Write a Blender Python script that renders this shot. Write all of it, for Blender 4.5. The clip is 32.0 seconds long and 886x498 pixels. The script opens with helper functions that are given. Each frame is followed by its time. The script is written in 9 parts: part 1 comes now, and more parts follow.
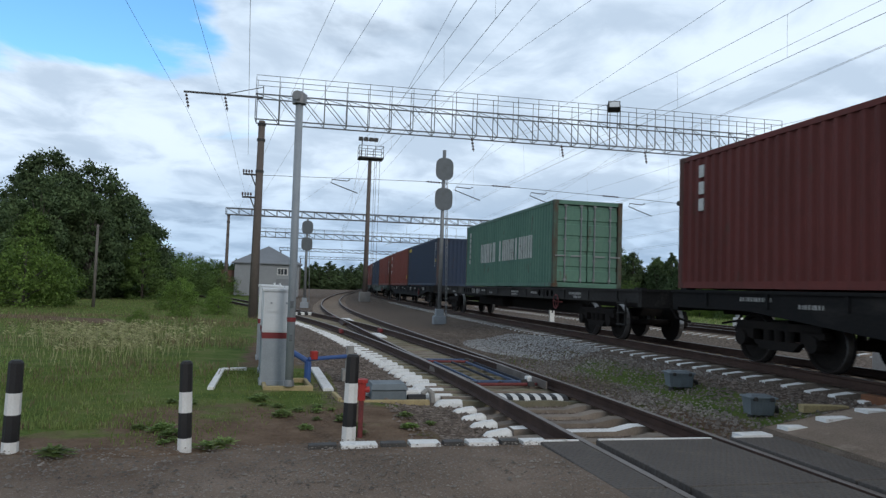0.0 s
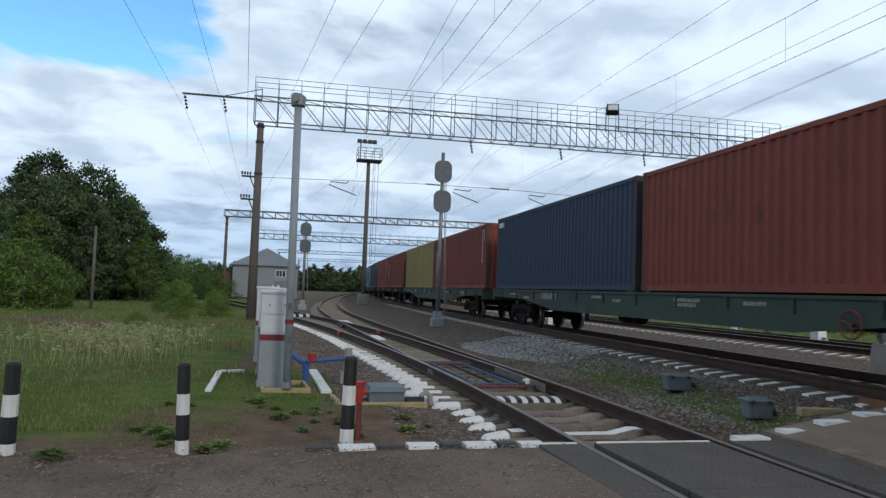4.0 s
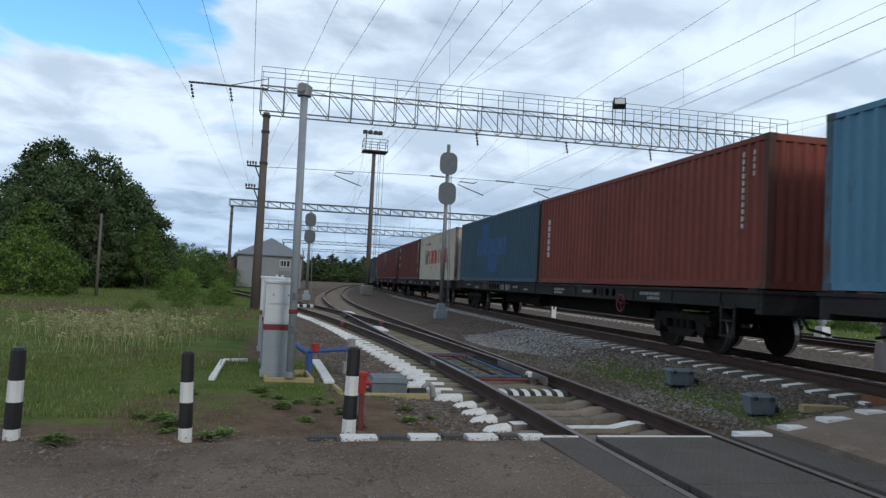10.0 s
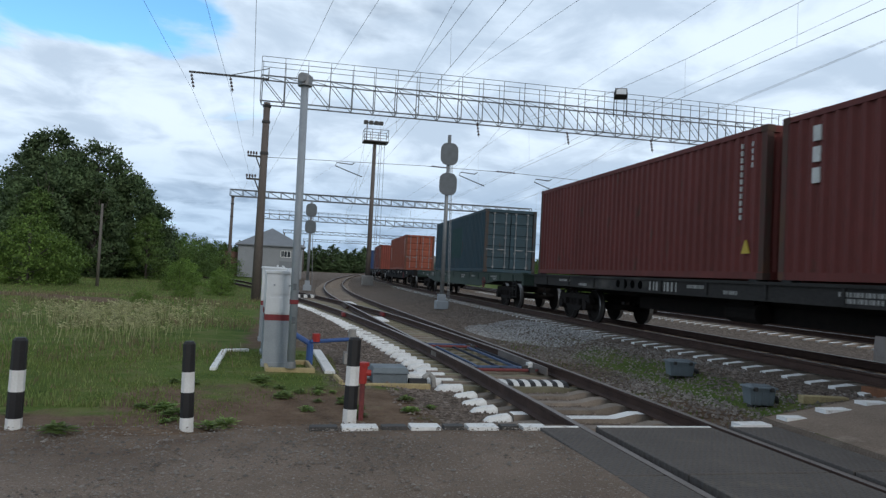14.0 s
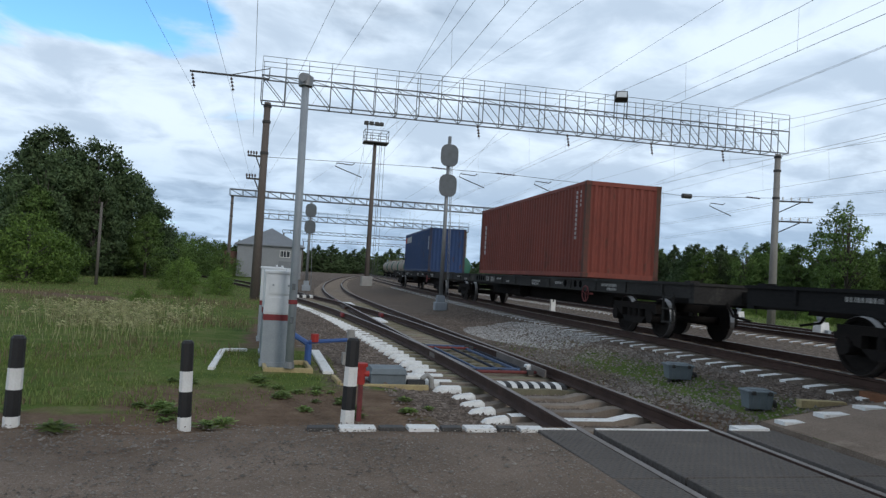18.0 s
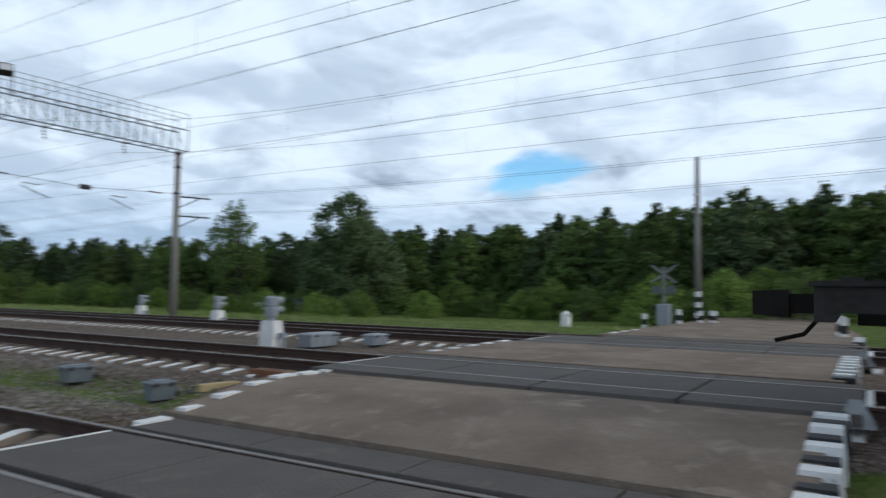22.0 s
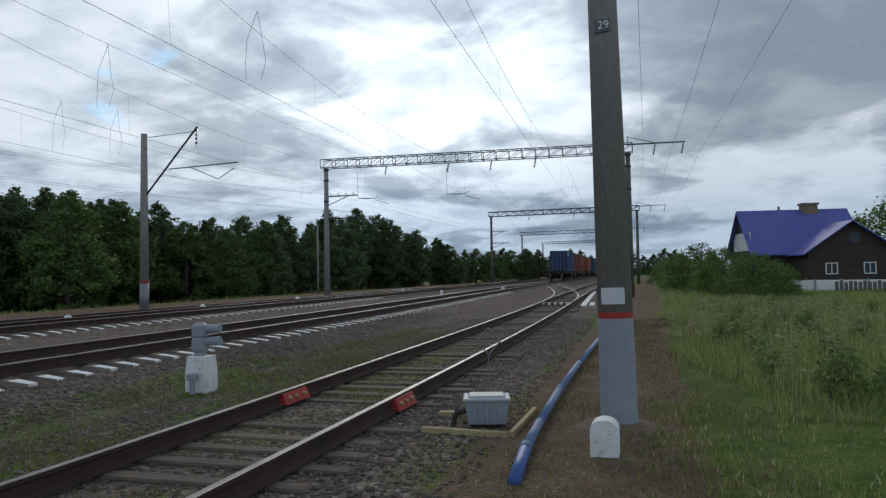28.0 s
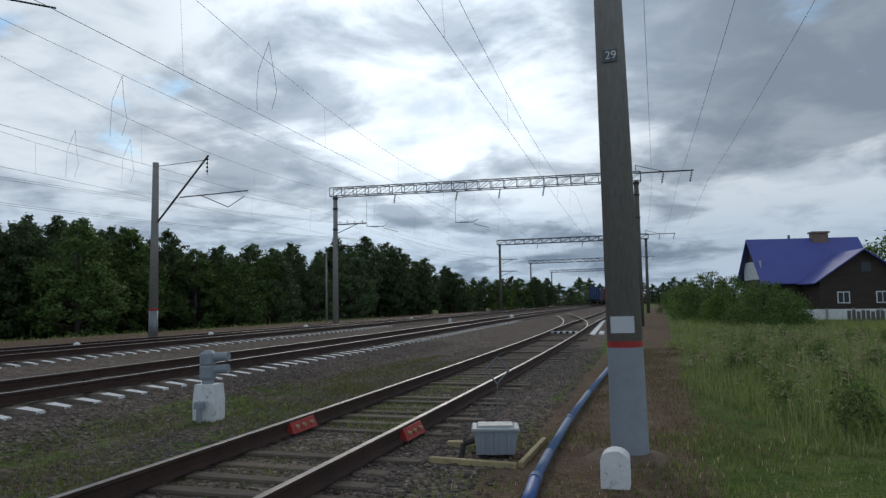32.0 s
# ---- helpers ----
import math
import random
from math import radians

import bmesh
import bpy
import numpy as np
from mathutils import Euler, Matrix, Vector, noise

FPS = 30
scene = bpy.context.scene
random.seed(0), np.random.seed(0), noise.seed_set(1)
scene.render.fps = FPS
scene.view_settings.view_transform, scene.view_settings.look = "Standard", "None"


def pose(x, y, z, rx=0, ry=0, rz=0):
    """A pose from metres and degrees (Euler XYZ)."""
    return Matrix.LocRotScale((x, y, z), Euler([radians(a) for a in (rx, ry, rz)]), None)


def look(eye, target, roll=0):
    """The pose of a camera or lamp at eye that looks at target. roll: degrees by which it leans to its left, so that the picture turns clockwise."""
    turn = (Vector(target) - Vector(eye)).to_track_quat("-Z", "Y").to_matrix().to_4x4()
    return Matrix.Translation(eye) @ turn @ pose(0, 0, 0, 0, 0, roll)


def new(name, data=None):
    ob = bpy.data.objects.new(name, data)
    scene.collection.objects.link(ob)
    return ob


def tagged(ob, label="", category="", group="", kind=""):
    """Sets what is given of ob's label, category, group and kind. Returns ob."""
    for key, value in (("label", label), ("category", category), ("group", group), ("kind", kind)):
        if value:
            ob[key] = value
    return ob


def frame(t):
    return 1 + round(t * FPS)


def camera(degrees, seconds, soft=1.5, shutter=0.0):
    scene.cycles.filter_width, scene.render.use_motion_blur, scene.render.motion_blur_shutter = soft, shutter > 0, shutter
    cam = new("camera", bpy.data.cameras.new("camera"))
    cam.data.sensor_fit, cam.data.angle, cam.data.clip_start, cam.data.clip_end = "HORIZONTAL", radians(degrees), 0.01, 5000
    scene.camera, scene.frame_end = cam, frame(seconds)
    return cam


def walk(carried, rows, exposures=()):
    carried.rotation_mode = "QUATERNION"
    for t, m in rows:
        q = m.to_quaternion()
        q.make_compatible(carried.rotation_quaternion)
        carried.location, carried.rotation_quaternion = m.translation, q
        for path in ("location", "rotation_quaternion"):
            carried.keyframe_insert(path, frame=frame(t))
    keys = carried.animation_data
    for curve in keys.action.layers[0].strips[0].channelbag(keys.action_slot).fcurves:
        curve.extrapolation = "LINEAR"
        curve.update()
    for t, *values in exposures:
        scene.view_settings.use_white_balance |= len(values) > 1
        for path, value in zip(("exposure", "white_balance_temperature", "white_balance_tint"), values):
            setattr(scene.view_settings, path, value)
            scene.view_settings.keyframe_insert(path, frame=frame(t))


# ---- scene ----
EYE = 1.21
cam = camera(64.24, 32.0, soft=1.35, shutter=0.1)


def aim(yaw, pitch, roll, dx=0.0, dy=0.0):
    """A camera pose: yaw from +x towards +y, pitch up, roll, in degrees."""
    return pose(dx, dy, EYE, 90 + pitch, 0, yaw - 90) @ pose(0, 0, 0, 0, 0, roll)


PATH = [
    (0, 77.06, 3.21, 1.92), (0.5, 77.08, 3.43, 2.21), (1, 77.10, 3.66, 2.15), (1.5, 77.00, 3.85, 2.23),
    (2, 77.04, 3.84, 2.12), (2.5, 76.98, 3.74, 1.93), (3, 76.99, 3.64, 2.02), (3.5, 76.93, 3.53, 2.01),
    (5.5, 77.14, 3.18, 2.33), (6, 77.32, 3.23, 2.33), (6.5, 77.38, 3.38, 2.38), (7, 77.35, 3.51, 2.37),
    (7.5, 77.31, 3.45, 2.48), (8, 77.23, 3.29, 2.77), (8.5, 77.10, 3.23, 3.00), (9, 77.07, 3.22, 2.94),
    (9.5, 77.16, 3.01, 2.73), (10, 77.26, 2.75, 2.82), (10.5, 77.30, 2.54, 2.87), (11, 77.40, 2.39, 2.83),
    (11.5, 77.46, 2.32, 2.84), (12, 77.44, 2.25, 2.86), (12.5, 77.41, 2.18, 2.89), (13, 77.30, 2.12, 2.94),
    (13.5, 77.29, 2.03, 2.90), (14, 77.28, 1.99, 2.91), (14.5, 77.26, 2.00, 2.71), (16.5, 77.17, 1.97, 3.04),
    (17, 77.24, 1.98, 3.18), (17.5, 77.28, 2.03, 3.26), (18, 77.23, 2.10, 3.38), (18.5, 77.25, 2.12, 3.29),
    (19, 77.27, 2.12, 3.08), (19.5, 77.36, 2.09, 2.89), (20, 77.42, 1.83, 2.61), (20.5, 77.53, 1.38, 2.68),
    (21, 77.67, 0.98, 2.57), (21.4, 77.26, 0.89, 2.05), (21.7, 63.40, 1.48, 1.80), (22, 31.28, 3.33, 0.70),
    (22.2, 8.60, 4.08, 0.61), (22.4, -14.10, 3.65, 0.15), (22.6, -31.37, 2.91, -0.49), (22.8, -45.23, 2.21, -0.57),
    (23, -55.48, 1.58, -0.52), (23.5, -65.22, 1.26, 1.22), (24, -68.54, 2.66, 2.38), (24.5, -69.48, 2.50, 2.02),
    (26.5, -72.28, 1.24, -0.93), (27, -73.31, 1.67, -0.74), (27.5, -73.58, 1.91, -0.83), (28, -73.58, 2.03, -0.95),
    (28.5, -73.32, 2.14, -1.10), (29, -73.34, 2.19, -1.23), (29.5, -74.36, 2.41, -1.51), (30, -75.78, 2.96, -1.68),
    (30.5, -75.73, 3.45, -1.47), (31, -74.91, 3.87, -1.15), (31.5, -74.00, 4.11, -0.88), (32, -72.92, 4.32, -0.82),
]
walk(cam, [(t, aim(a, b, c)) for t, a, b, c in PATH], [(0, 0.22), (21.4, 0.22), (22.0, 0.20), (23.0, 0.34), (24.0, 0.22), (26.5, -0.06), (29.0, -0.18), (32.0, -0.22)])

# ---- world, sun, exposure ----
SUN_AZ, SUN_EL = radians(-74), radians(24)
world = bpy.data.worlds.new("sky")
scene.world = world
world.use_nodes = True


def sky_nodes():
    nt = world.node_tree
    nt.nodes.clear()
    N, L = nt.nodes.new, nt.links.new
    out, bg = N("ShaderNodeOutputWorld"), N("ShaderNodeBackground")
    sky = N("ShaderNodeTexSky")
    sky.sky_type, sky.sun_disc = "NISHITA", False
    sky.sun_elevation, sky.sun_rotation = SUN_EL, math.pi / 2 - SUN_AZ
    sky.air_density, sky.dust_density = 1.0, 0.6
    tc = N("ShaderNodeTexCoord")
    sep = N("ShaderNodeSeparateXYZ")
    L(tc.outputs["Generated"], sep.inputs[0])
    # the cloud sheet: directions laid out on a flat ceiling
    zc = N("ShaderNodeMath"); zc.operation = "MAXIMUM"; zc.inputs[1].default_value = 0.0
    L(sep.outputs[2], zc.inputs[0])
    za = N("ShaderNodeMath"); za.operation = "ADD"; za.inputs[1].default_value = 0.20
    L(zc.outputs[0], za.inputs[0])
    div = N("ShaderNodeVectorMath"); div.operation = "DIVIDE"
    comb = N("ShaderNodeCombineXYZ")
    for k in range(3):
        L(za.outputs[0], comb.inputs[k])
    L(tc.outputs["Generated"], div.inputs[0]); L(comb.outputs[0], div.inputs[1])

    def cloud(scale, detail, rough, lo, hi, offset):
        m = N("ShaderNodeVectorMath"); m.operation = "ADD"; m.inputs[1].default_value = offset
        L(div.outputs[0], m.inputs[0])
        n = N("ShaderNodeTexNoise")
        n.inputs["Scale"].default_value, n.inputs["Detail"].default_value, n.inputs["Roughness"].default_value = scale, detail, rough
        n.inputs["Distortion"].default_value = 0.35
        L(m.outputs[0], n.inputs["Vector"])
        r = N("ShaderNodeMapRange")
        r.interpolation_type = "SMOOTHSTEP"
        r.inputs["From Min"].default_value, r.inputs["From Max"].default_value = lo, hi
        L(n.outputs["Fac"], r.inputs["Value"])
        return r.outputs[0]


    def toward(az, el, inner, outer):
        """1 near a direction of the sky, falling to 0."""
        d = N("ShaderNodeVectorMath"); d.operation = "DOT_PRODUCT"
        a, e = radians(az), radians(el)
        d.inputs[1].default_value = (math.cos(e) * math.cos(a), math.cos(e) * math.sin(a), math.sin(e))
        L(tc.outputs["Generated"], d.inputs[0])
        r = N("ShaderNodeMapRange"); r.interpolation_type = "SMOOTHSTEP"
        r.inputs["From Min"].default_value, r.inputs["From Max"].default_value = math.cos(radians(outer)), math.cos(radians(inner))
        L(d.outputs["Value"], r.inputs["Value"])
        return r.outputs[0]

    def total(parts, base):
        acc = None
        for s, k in parts:
            m = N("ShaderNodeMath"); m.operation = "MULTIPLY_ADD"; m.inputs[1].default_value = k
            L(s, m.inputs[0])
            if acc is None:
                m.inputs[2].default_value = base
            else:
                L(acc, m.inputs[2])
            acc = m.outputs[0]
        return acc

    def ranged(s, lo, hi):
        r = N("ShaderNodeMapRange"); r.interpolation_type = "SMOOTHSTEP"
        r.inputs["From Min"].default_value, r.inputs["From Max"].default_value = lo, hi
        L(s, r.inputs["Value"])
        return r.outputs[0]

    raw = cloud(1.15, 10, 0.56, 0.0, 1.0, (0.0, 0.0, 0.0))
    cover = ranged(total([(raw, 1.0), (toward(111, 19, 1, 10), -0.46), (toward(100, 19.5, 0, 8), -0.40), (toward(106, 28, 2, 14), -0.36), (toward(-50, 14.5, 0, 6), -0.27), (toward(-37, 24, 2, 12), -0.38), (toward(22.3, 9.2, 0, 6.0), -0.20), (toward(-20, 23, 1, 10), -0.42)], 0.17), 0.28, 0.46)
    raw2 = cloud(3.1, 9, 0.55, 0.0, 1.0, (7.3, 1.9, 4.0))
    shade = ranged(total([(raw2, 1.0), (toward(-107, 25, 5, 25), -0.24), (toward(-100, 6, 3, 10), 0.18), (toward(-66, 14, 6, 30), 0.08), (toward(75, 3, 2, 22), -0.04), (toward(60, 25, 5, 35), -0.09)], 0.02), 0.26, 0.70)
    # brighter round the hidden sun, darker away from it
    sd = N("ShaderNodeVectorMath"); sd.operation = "DOT_PRODUCT"
    sd.inputs[1].default_value = (math.cos(SUN_EL) * math.cos(SUN_AZ), math.cos(SUN_EL) * math.sin(SUN_AZ), math.sin(SUN_EL))
    L(tc.outputs["Generated"], sd.inputs[0])
    glow = N("ShaderNodeMapRange"); glow.interpolation_type = "SMOOTHSTEP"
    glow.inputs["From Min"].default_value, glow.inputs["From Max"].default_value = 0.91, 1.0
    glow.inputs["To Min"].default_value, glow.inputs["To Max"].default_value = 0.0, 0.50
    L(sd.outputs["Value"], glow.inputs["Value"])
    mixc = N("ShaderNodeMix"); mixc.data_type = "RGBA"
    mixc.inputs["A"].default_value = (0.42, 0.52, 0.645, 1)
    mixc.inputs["B"].default_value = (0.635, 0.745, 0.87, 1)
    L(shade, mixc.inputs["Factor"])
    gl = N("ShaderNodeVectorMath"); gl.operation = "SCALE"
    one = N("ShaderNodeMath"); one.operation = "ADD"; one.inputs[1].default_value = 1.0
    L(total([(glow.outputs[0], 1.0), (toward(-60, 17, 4, 30), 0.16)], 0.0), one.inputs[0])
    # thick dark cloud towards the south-west
    heavy = N("ShaderNodeMix"); heavy.data_type = "RGBA"; heavy.blend_type = "MULTIPLY"
    heavy.inputs["B"].default_value = (0.52, 0.55, 0.59, 1)
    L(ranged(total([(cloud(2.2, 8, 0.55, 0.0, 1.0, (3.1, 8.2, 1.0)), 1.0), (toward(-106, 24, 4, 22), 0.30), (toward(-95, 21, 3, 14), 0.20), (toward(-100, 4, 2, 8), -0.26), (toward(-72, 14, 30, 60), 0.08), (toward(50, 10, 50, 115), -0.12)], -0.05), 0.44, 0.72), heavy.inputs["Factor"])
    L(mixc.outputs["Result"], heavy.inputs["A"])
    # a bluer, darker band of distant cloud along the horizon
    low = N("ShaderNodeMix"); low.data_type = "RGBA"; low.blend_type = "MULTIPLY"
    low.inputs["B"].default_value = (0.68, 0.76, 0.84, 1)
    band = N("ShaderNodeMapRange"); band.interpolation_type = "SMOOTHSTEP"
    band.inputs["From Min"].default_value, band.inputs["From Max"].default_value = 0.04, 0.19
    band.inputs["To Min"].default_value, band.inputs["To Max"].default_value = 1.0, 0.0
    L(sep.outputs[2], band.inputs["Value"]); L(band.outputs[0], low.inputs["Factor"])
    L(heavy.outputs["Result"], low.inputs["A"])
    # warmer towards the sun; unseen sky overhead dimmed to cut light on the ground
    warm = N("ShaderNodeMix"); warm.data_type = "RGBA"; warm.blend_type = "MULTIPLY"
    warm.inputs["B"].default_value = (1.06, 1.0, 0.935, 1)
    L(toward(-78, 15, 10, 80), warm.inputs["Factor"]); L(low.outputs["Result"], warm.inputs["A"])
    over = N("ShaderNodeMapRange"); over.interpolation_type = "SMOOTHSTEP"
    over.inputs["From Min"].default_value, over.inputs["From Max"].default_value = 0.5, 0.85
    over.inputs["To Min"].default_value, over.inputs["To Max"].default_value = 1.0, 0.5
    L(sep.outputs[2], over.inputs["Value"])
    both = N("ShaderNodeMath"); both.operation = "MULTIPLY"
    L(one.outputs[0], both.inputs[0]); L(over.outputs[0], both.inputs[1])
    L(warm.outputs["Result"], gl.inputs[0]); L(both.outputs[0], gl.inputs["Scale"])
    sc = N("ShaderNodeVectorMath"); sc.operation = "SCALE"; sc.inputs["Scale"].default_value = 0.13
    tint = N("ShaderNodeVectorMath"); tint.operation = "MULTIPLY"; tint.inputs[1].default_value = (0.62, 1.0, 1.25)
    L(sky.outputs[0], tint.inputs[0]); L(tint.outputs[0], sc.inputs[0])
    mix = N("ShaderNodeMix"); mix.data_type = "RGBA"
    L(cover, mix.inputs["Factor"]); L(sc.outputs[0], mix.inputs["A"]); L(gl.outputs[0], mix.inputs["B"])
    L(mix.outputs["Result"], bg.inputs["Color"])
    bg.inputs["Strength"].default_value = 1.12
    L(bg.outputs[0], out.inputs[0])


sky_nodes()
sun_data = bpy.data.lights.new("sun", "SUN")
sun_data.energy, sun_data.angle, sun_data.color = 0.8, radians(14), (1.0, 0.95, 0.88)
sun = new("sun", sun_data)
sun.matrix_world = look((0, 0, 60), (-60 * math.cos(SUN_EL) * math.cos(SUN_AZ), -60 * math.cos(SUN_EL) * math.sin(SUN_AZ), 60 - 60 * math.sin(SUN_EL)))

# ---- materials ----


def mat(name, base, second=None, rough=0.8, metal=0.0, scale=6.0, fine=60.0, amount=0.6, bump=0.2, dist=0.01, spots=None, spot_lo=0.62, spot_hi=0.72, spot_scale=3.0, by_object=0.0, stretch=(1, 1, 1), spec=0.4):
    """A node material: two noises (stains and grain) between two colours, spots of a third, relief and uneven gloss."""
    m = bpy.data.materials.new(name)
    m.use_nodes = True
    nt = m.node_tree
    N, L = nt.nodes.new, nt.links.new
    b = nt.nodes["Principled BSDF"]
    second = second or tuple(c * 0.72 for c in base)
    tc = N("ShaderNodeTexCoord")
    mp = N("ShaderNodeMapping")
    mp.inputs["Scale"].default_value = stretch
    L(tc.outputs["Object"], mp.inputs["Vector"])
    vec = mp.outputs[0]
    info = N("ShaderNodeObjectInfo")
    if by_object:
        av = N("ShaderNodeVectorMath"); av.operation = "MULTIPLY_ADD"
        av.inputs[1].default_value = (17.0, 31.0, 23.0)
        L(info.outputs["Random"], av.inputs[0]); L(vec, av.inputs[2])
        vec = av.outputs[0]
    n1, n2 = N("ShaderNodeTexNoise"), N("ShaderNodeTexNoise")
    n1.inputs["Scale"].default_value, n1.inputs["Detail"].default_value, n1.inputs["Roughness"].default_value = scale, 6, 0.6
    n2.inputs["Scale"].default_value, n2.inputs["Detail"].default_value = fine, 4
    L(vec, n1.inputs["Vector"]); L(vec, n2.inputs["Vector"])
    r = N("ShaderNodeMapRange")
    r.inputs["From Min"].default_value, r.inputs["From Max"].default_value = 0.3, 0.7
    r.inputs["To Max"].default_value = amount
    L(n1.outputs["Fac"], r.inputs["Value"])
    g = N("ShaderNodeMapRange")
    g.inputs["From Min"].default_value, g.inputs["From Max"].default_value = 0.3, 0.7
    g.inputs["To Min"].default_value, g.inputs["To Max"].default_value = -0.3 * amount, 0.5 * amount
    L(n2.outputs["Fac"], g.inputs["Value"])
    ad = N("ShaderNodeMath"); ad.operation = "ADD"; ad.use_clamp = True
    L(r.outputs[0], ad.inputs[0]); L(g.outputs[0], ad.inputs[1])
    mx = N("ShaderNodeMix"); mx.data_type = "RGBA"
    mx.inputs["A"].default_value, mx.inputs["B"].default_value = (*base, 1), (*second, 1)
    L(ad.outputs[0], mx.inputs["Factor"])
    col = mx.outputs["Result"]
    if spots:
        n3 = N("ShaderNodeTexNoise")
        n3.inputs["Scale"].default_value, n3.inputs["Detail"].default_value, n3.inputs["Roughness"].default_value = spot_scale, 8, 0.65
        L(vec, n3.inputs["Vector"])
        s = N("ShaderNodeMapRange")
        s.inputs["From Min"].default_value, s.inputs["From Max"].default_value = spot_lo, spot_hi
        L(n3.outputs["Fac"], s.inputs["Value"])
        m3 = N("ShaderNodeMix"); m3.data_type = "RGBA"
        L(s.outputs[0], m3.inputs["Factor"]); L(col, m3.inputs["A"])
        m3.inputs["B"].default_value = (*spots, 1)
        col = m3.outputs["Result"]
    if by_object:
        hs = N("ShaderNodeHueSaturation")
        v = N("ShaderNodeMapRange")
        v.inputs["To Min"].default_value, v.inputs["To Max"].default_value = 1 - by_object, 1 + by_object
        L(info.outputs["Random"], v.inputs["Value"]); L(v.outputs[0], hs.inputs["Value"]); L(col, hs.inputs["Color"])
        col = hs.outputs[0]
    L(col, b.inputs["Base Color"])
    rr = N("ShaderNodeMapRange")
    rr.inputs["To Min"].default_value, rr.inputs["To Max"].default_value = max(rough - 0.12, 0.05), min(rough + 0.12, 1)
    L(n1.outputs["Fac"], rr.inputs["Value"]); L(rr.outputs[0], b.inputs["Roughness"])
    b.inputs["Metallic"].default_value = metal
    b.inputs["Specular IOR Level"].default_value = spec
    if bump:
        bp = N("ShaderNodeBump")
        bp.inputs["Strength"].default_value, bp.inputs["Distance"].default_value = bump, dist
        L(n2.outputs["Fac"], bp.inputs["Height"]); L(bp.outputs[0], b.inputs["Normal"])
    return m


def leaf_mat(name, base, second, through_light=0.3):
    m = mat(name, base, second, rough=0.7, scale=0.35, fine=3.0, amount=0.9, bump=0, by_object=0.25, spec=0.25)
    nt = m.node_tree
    b = nt.nodes["Principled BSDF"]
    link = b.inputs["Base Color"].links[0]
    src = link.from_socket
    geo = nt.nodes.new("ShaderNodeNewGeometry")
    hs = nt.nodes.new("ShaderNodeHueSaturation")
    v = nt.nodes.new("ShaderNodeMapRange")
    v.inputs["To Min"].default_value, v.inputs["To Max"].default_value = 0.6, 1.35
    nt.links.new(geo.outputs["Random Per Island"], v.inputs["Value"])
    nt.links.new(v.outputs[0], hs.inputs["Value"])
    nt.links.new(src, hs.inputs["Color"])
    nt.links.new(hs.outputs[0], b.inputs["Base Color"])
    # light passes through the leaves
    tr = nt.nodes.new("ShaderNodeBsdfTranslucent")
    nt.links.new(hs.outputs[0], tr.inputs["Color"])
    ms = nt.nodes.new("ShaderNodeMixShader")
    ms.inputs[0].default_value = through_light
    nt.links.new(b.outputs[0], ms.inputs[1]); nt.links.new(tr.outputs[0], ms.inputs[2])
    nt.links.new(ms.outputs[0], nt.nodes["Material Output"].inputs["Surface"])
    return m


M = {}
M["rail_side"] = mat("rusty_rail_steel", (0.068, 0.037, 0.028), (0.032, 0.020, 0.016), rough=0.8, metal=0.15, scale=3, fine=50)
M["rail_top"] = mat("worn_rail_head", (0.27, 0.26, 0.25), (0.16, 0.145, 0.135), rough=0.5, metal=0.6, scale=2, fine=80, bump=0.05)
M["rail_rust"] = mat("dull_rail_head", (0.235, 0.210, 0.195), (0.125, 0.105, 0.093), rough=0.52, metal=0.4, scale=2, fine=60)
M["concrete"] = mat("concrete", (0.34, 0.33, 0.31), (0.20, 0.19, 0.18), rough=0.9, scale=2.5, fine=45, by_object=0.1)
M["sleeper"] = mat("old_concrete_sleeper", (0.26, 0.215, 0.175), (0.14, 0.112, 0.09), rough=0.92, scale=4, fine=50, by_object=0.18)
M["wood_sleeper"] = mat("weathered_timber", (0.150, 0.116, 0.088), (0.052, 0.038, 0.029), rough=0.95, scale=3, fine=40, by_object=0.25, stretch=(1, 6, 6), bump=0.5)
M["whitewash"] = mat("whitewash", (0.80, 0.80, 0.79), (0.60, 0.59, 0.57), rough=0.9, scale=5, fine=40, spots=(0.33, 0.31, 0.29), spot_lo=0.60, spot_hi=0.70, spot_scale=9)
M["black_paint"] = mat("black_paint", (0.013, 0.013, 0.015), (0.028, 0.026, 0.025), rough=0.6, scale=6, fine=60)
M["white_paint"] = mat("white_paint", (0.74, 0.74, 0.73), (0.58, 0.57, 0.55), rough=0.7, scale=6, fine=50)
M["grey_paint"] = mat("grey_paint", (0.30, 0.33, 0.36), (0.22, 0.245, 0.27), rough=0.55, scale=4, fine=60)
M["dark_grey"] = mat("dark_grey_paint", (0.12, 0.135, 0.15), (0.08, 0.088, 0.095), rough=0.6, scale=4, fine=60)
M["box_grey"] = mat("blue_grey_box_paint", (0.15, 0.18, 0.20), (0.10, 0.12, 0.135), rough=0.6, scale=4, fine=60)
M["light_grey"] = mat("light_grey_paint", (0.62, 0.64, 0.66), (0.52, 0.54, 0.56), rough=0.5, scale=3, fine=60)
M["red_paint"] = mat("red_paint", (0.42, 0.035, 0.03), (0.27, 0.03, 0.025), rough=0.6, scale=7, fine=60)
M["rod_red"] = mat("worn_dark_red_rod", (0.20, 0.045, 0.045), (0.085, 0.03, 0.03), rough=0.75, scale=7, fine=60)
M["faded_blue"] = mat("faded_blue_paint", (0.12, 0.185, 0.31), (0.08, 0.13, 0.24), rough=0.7, scale=6, fine=60)
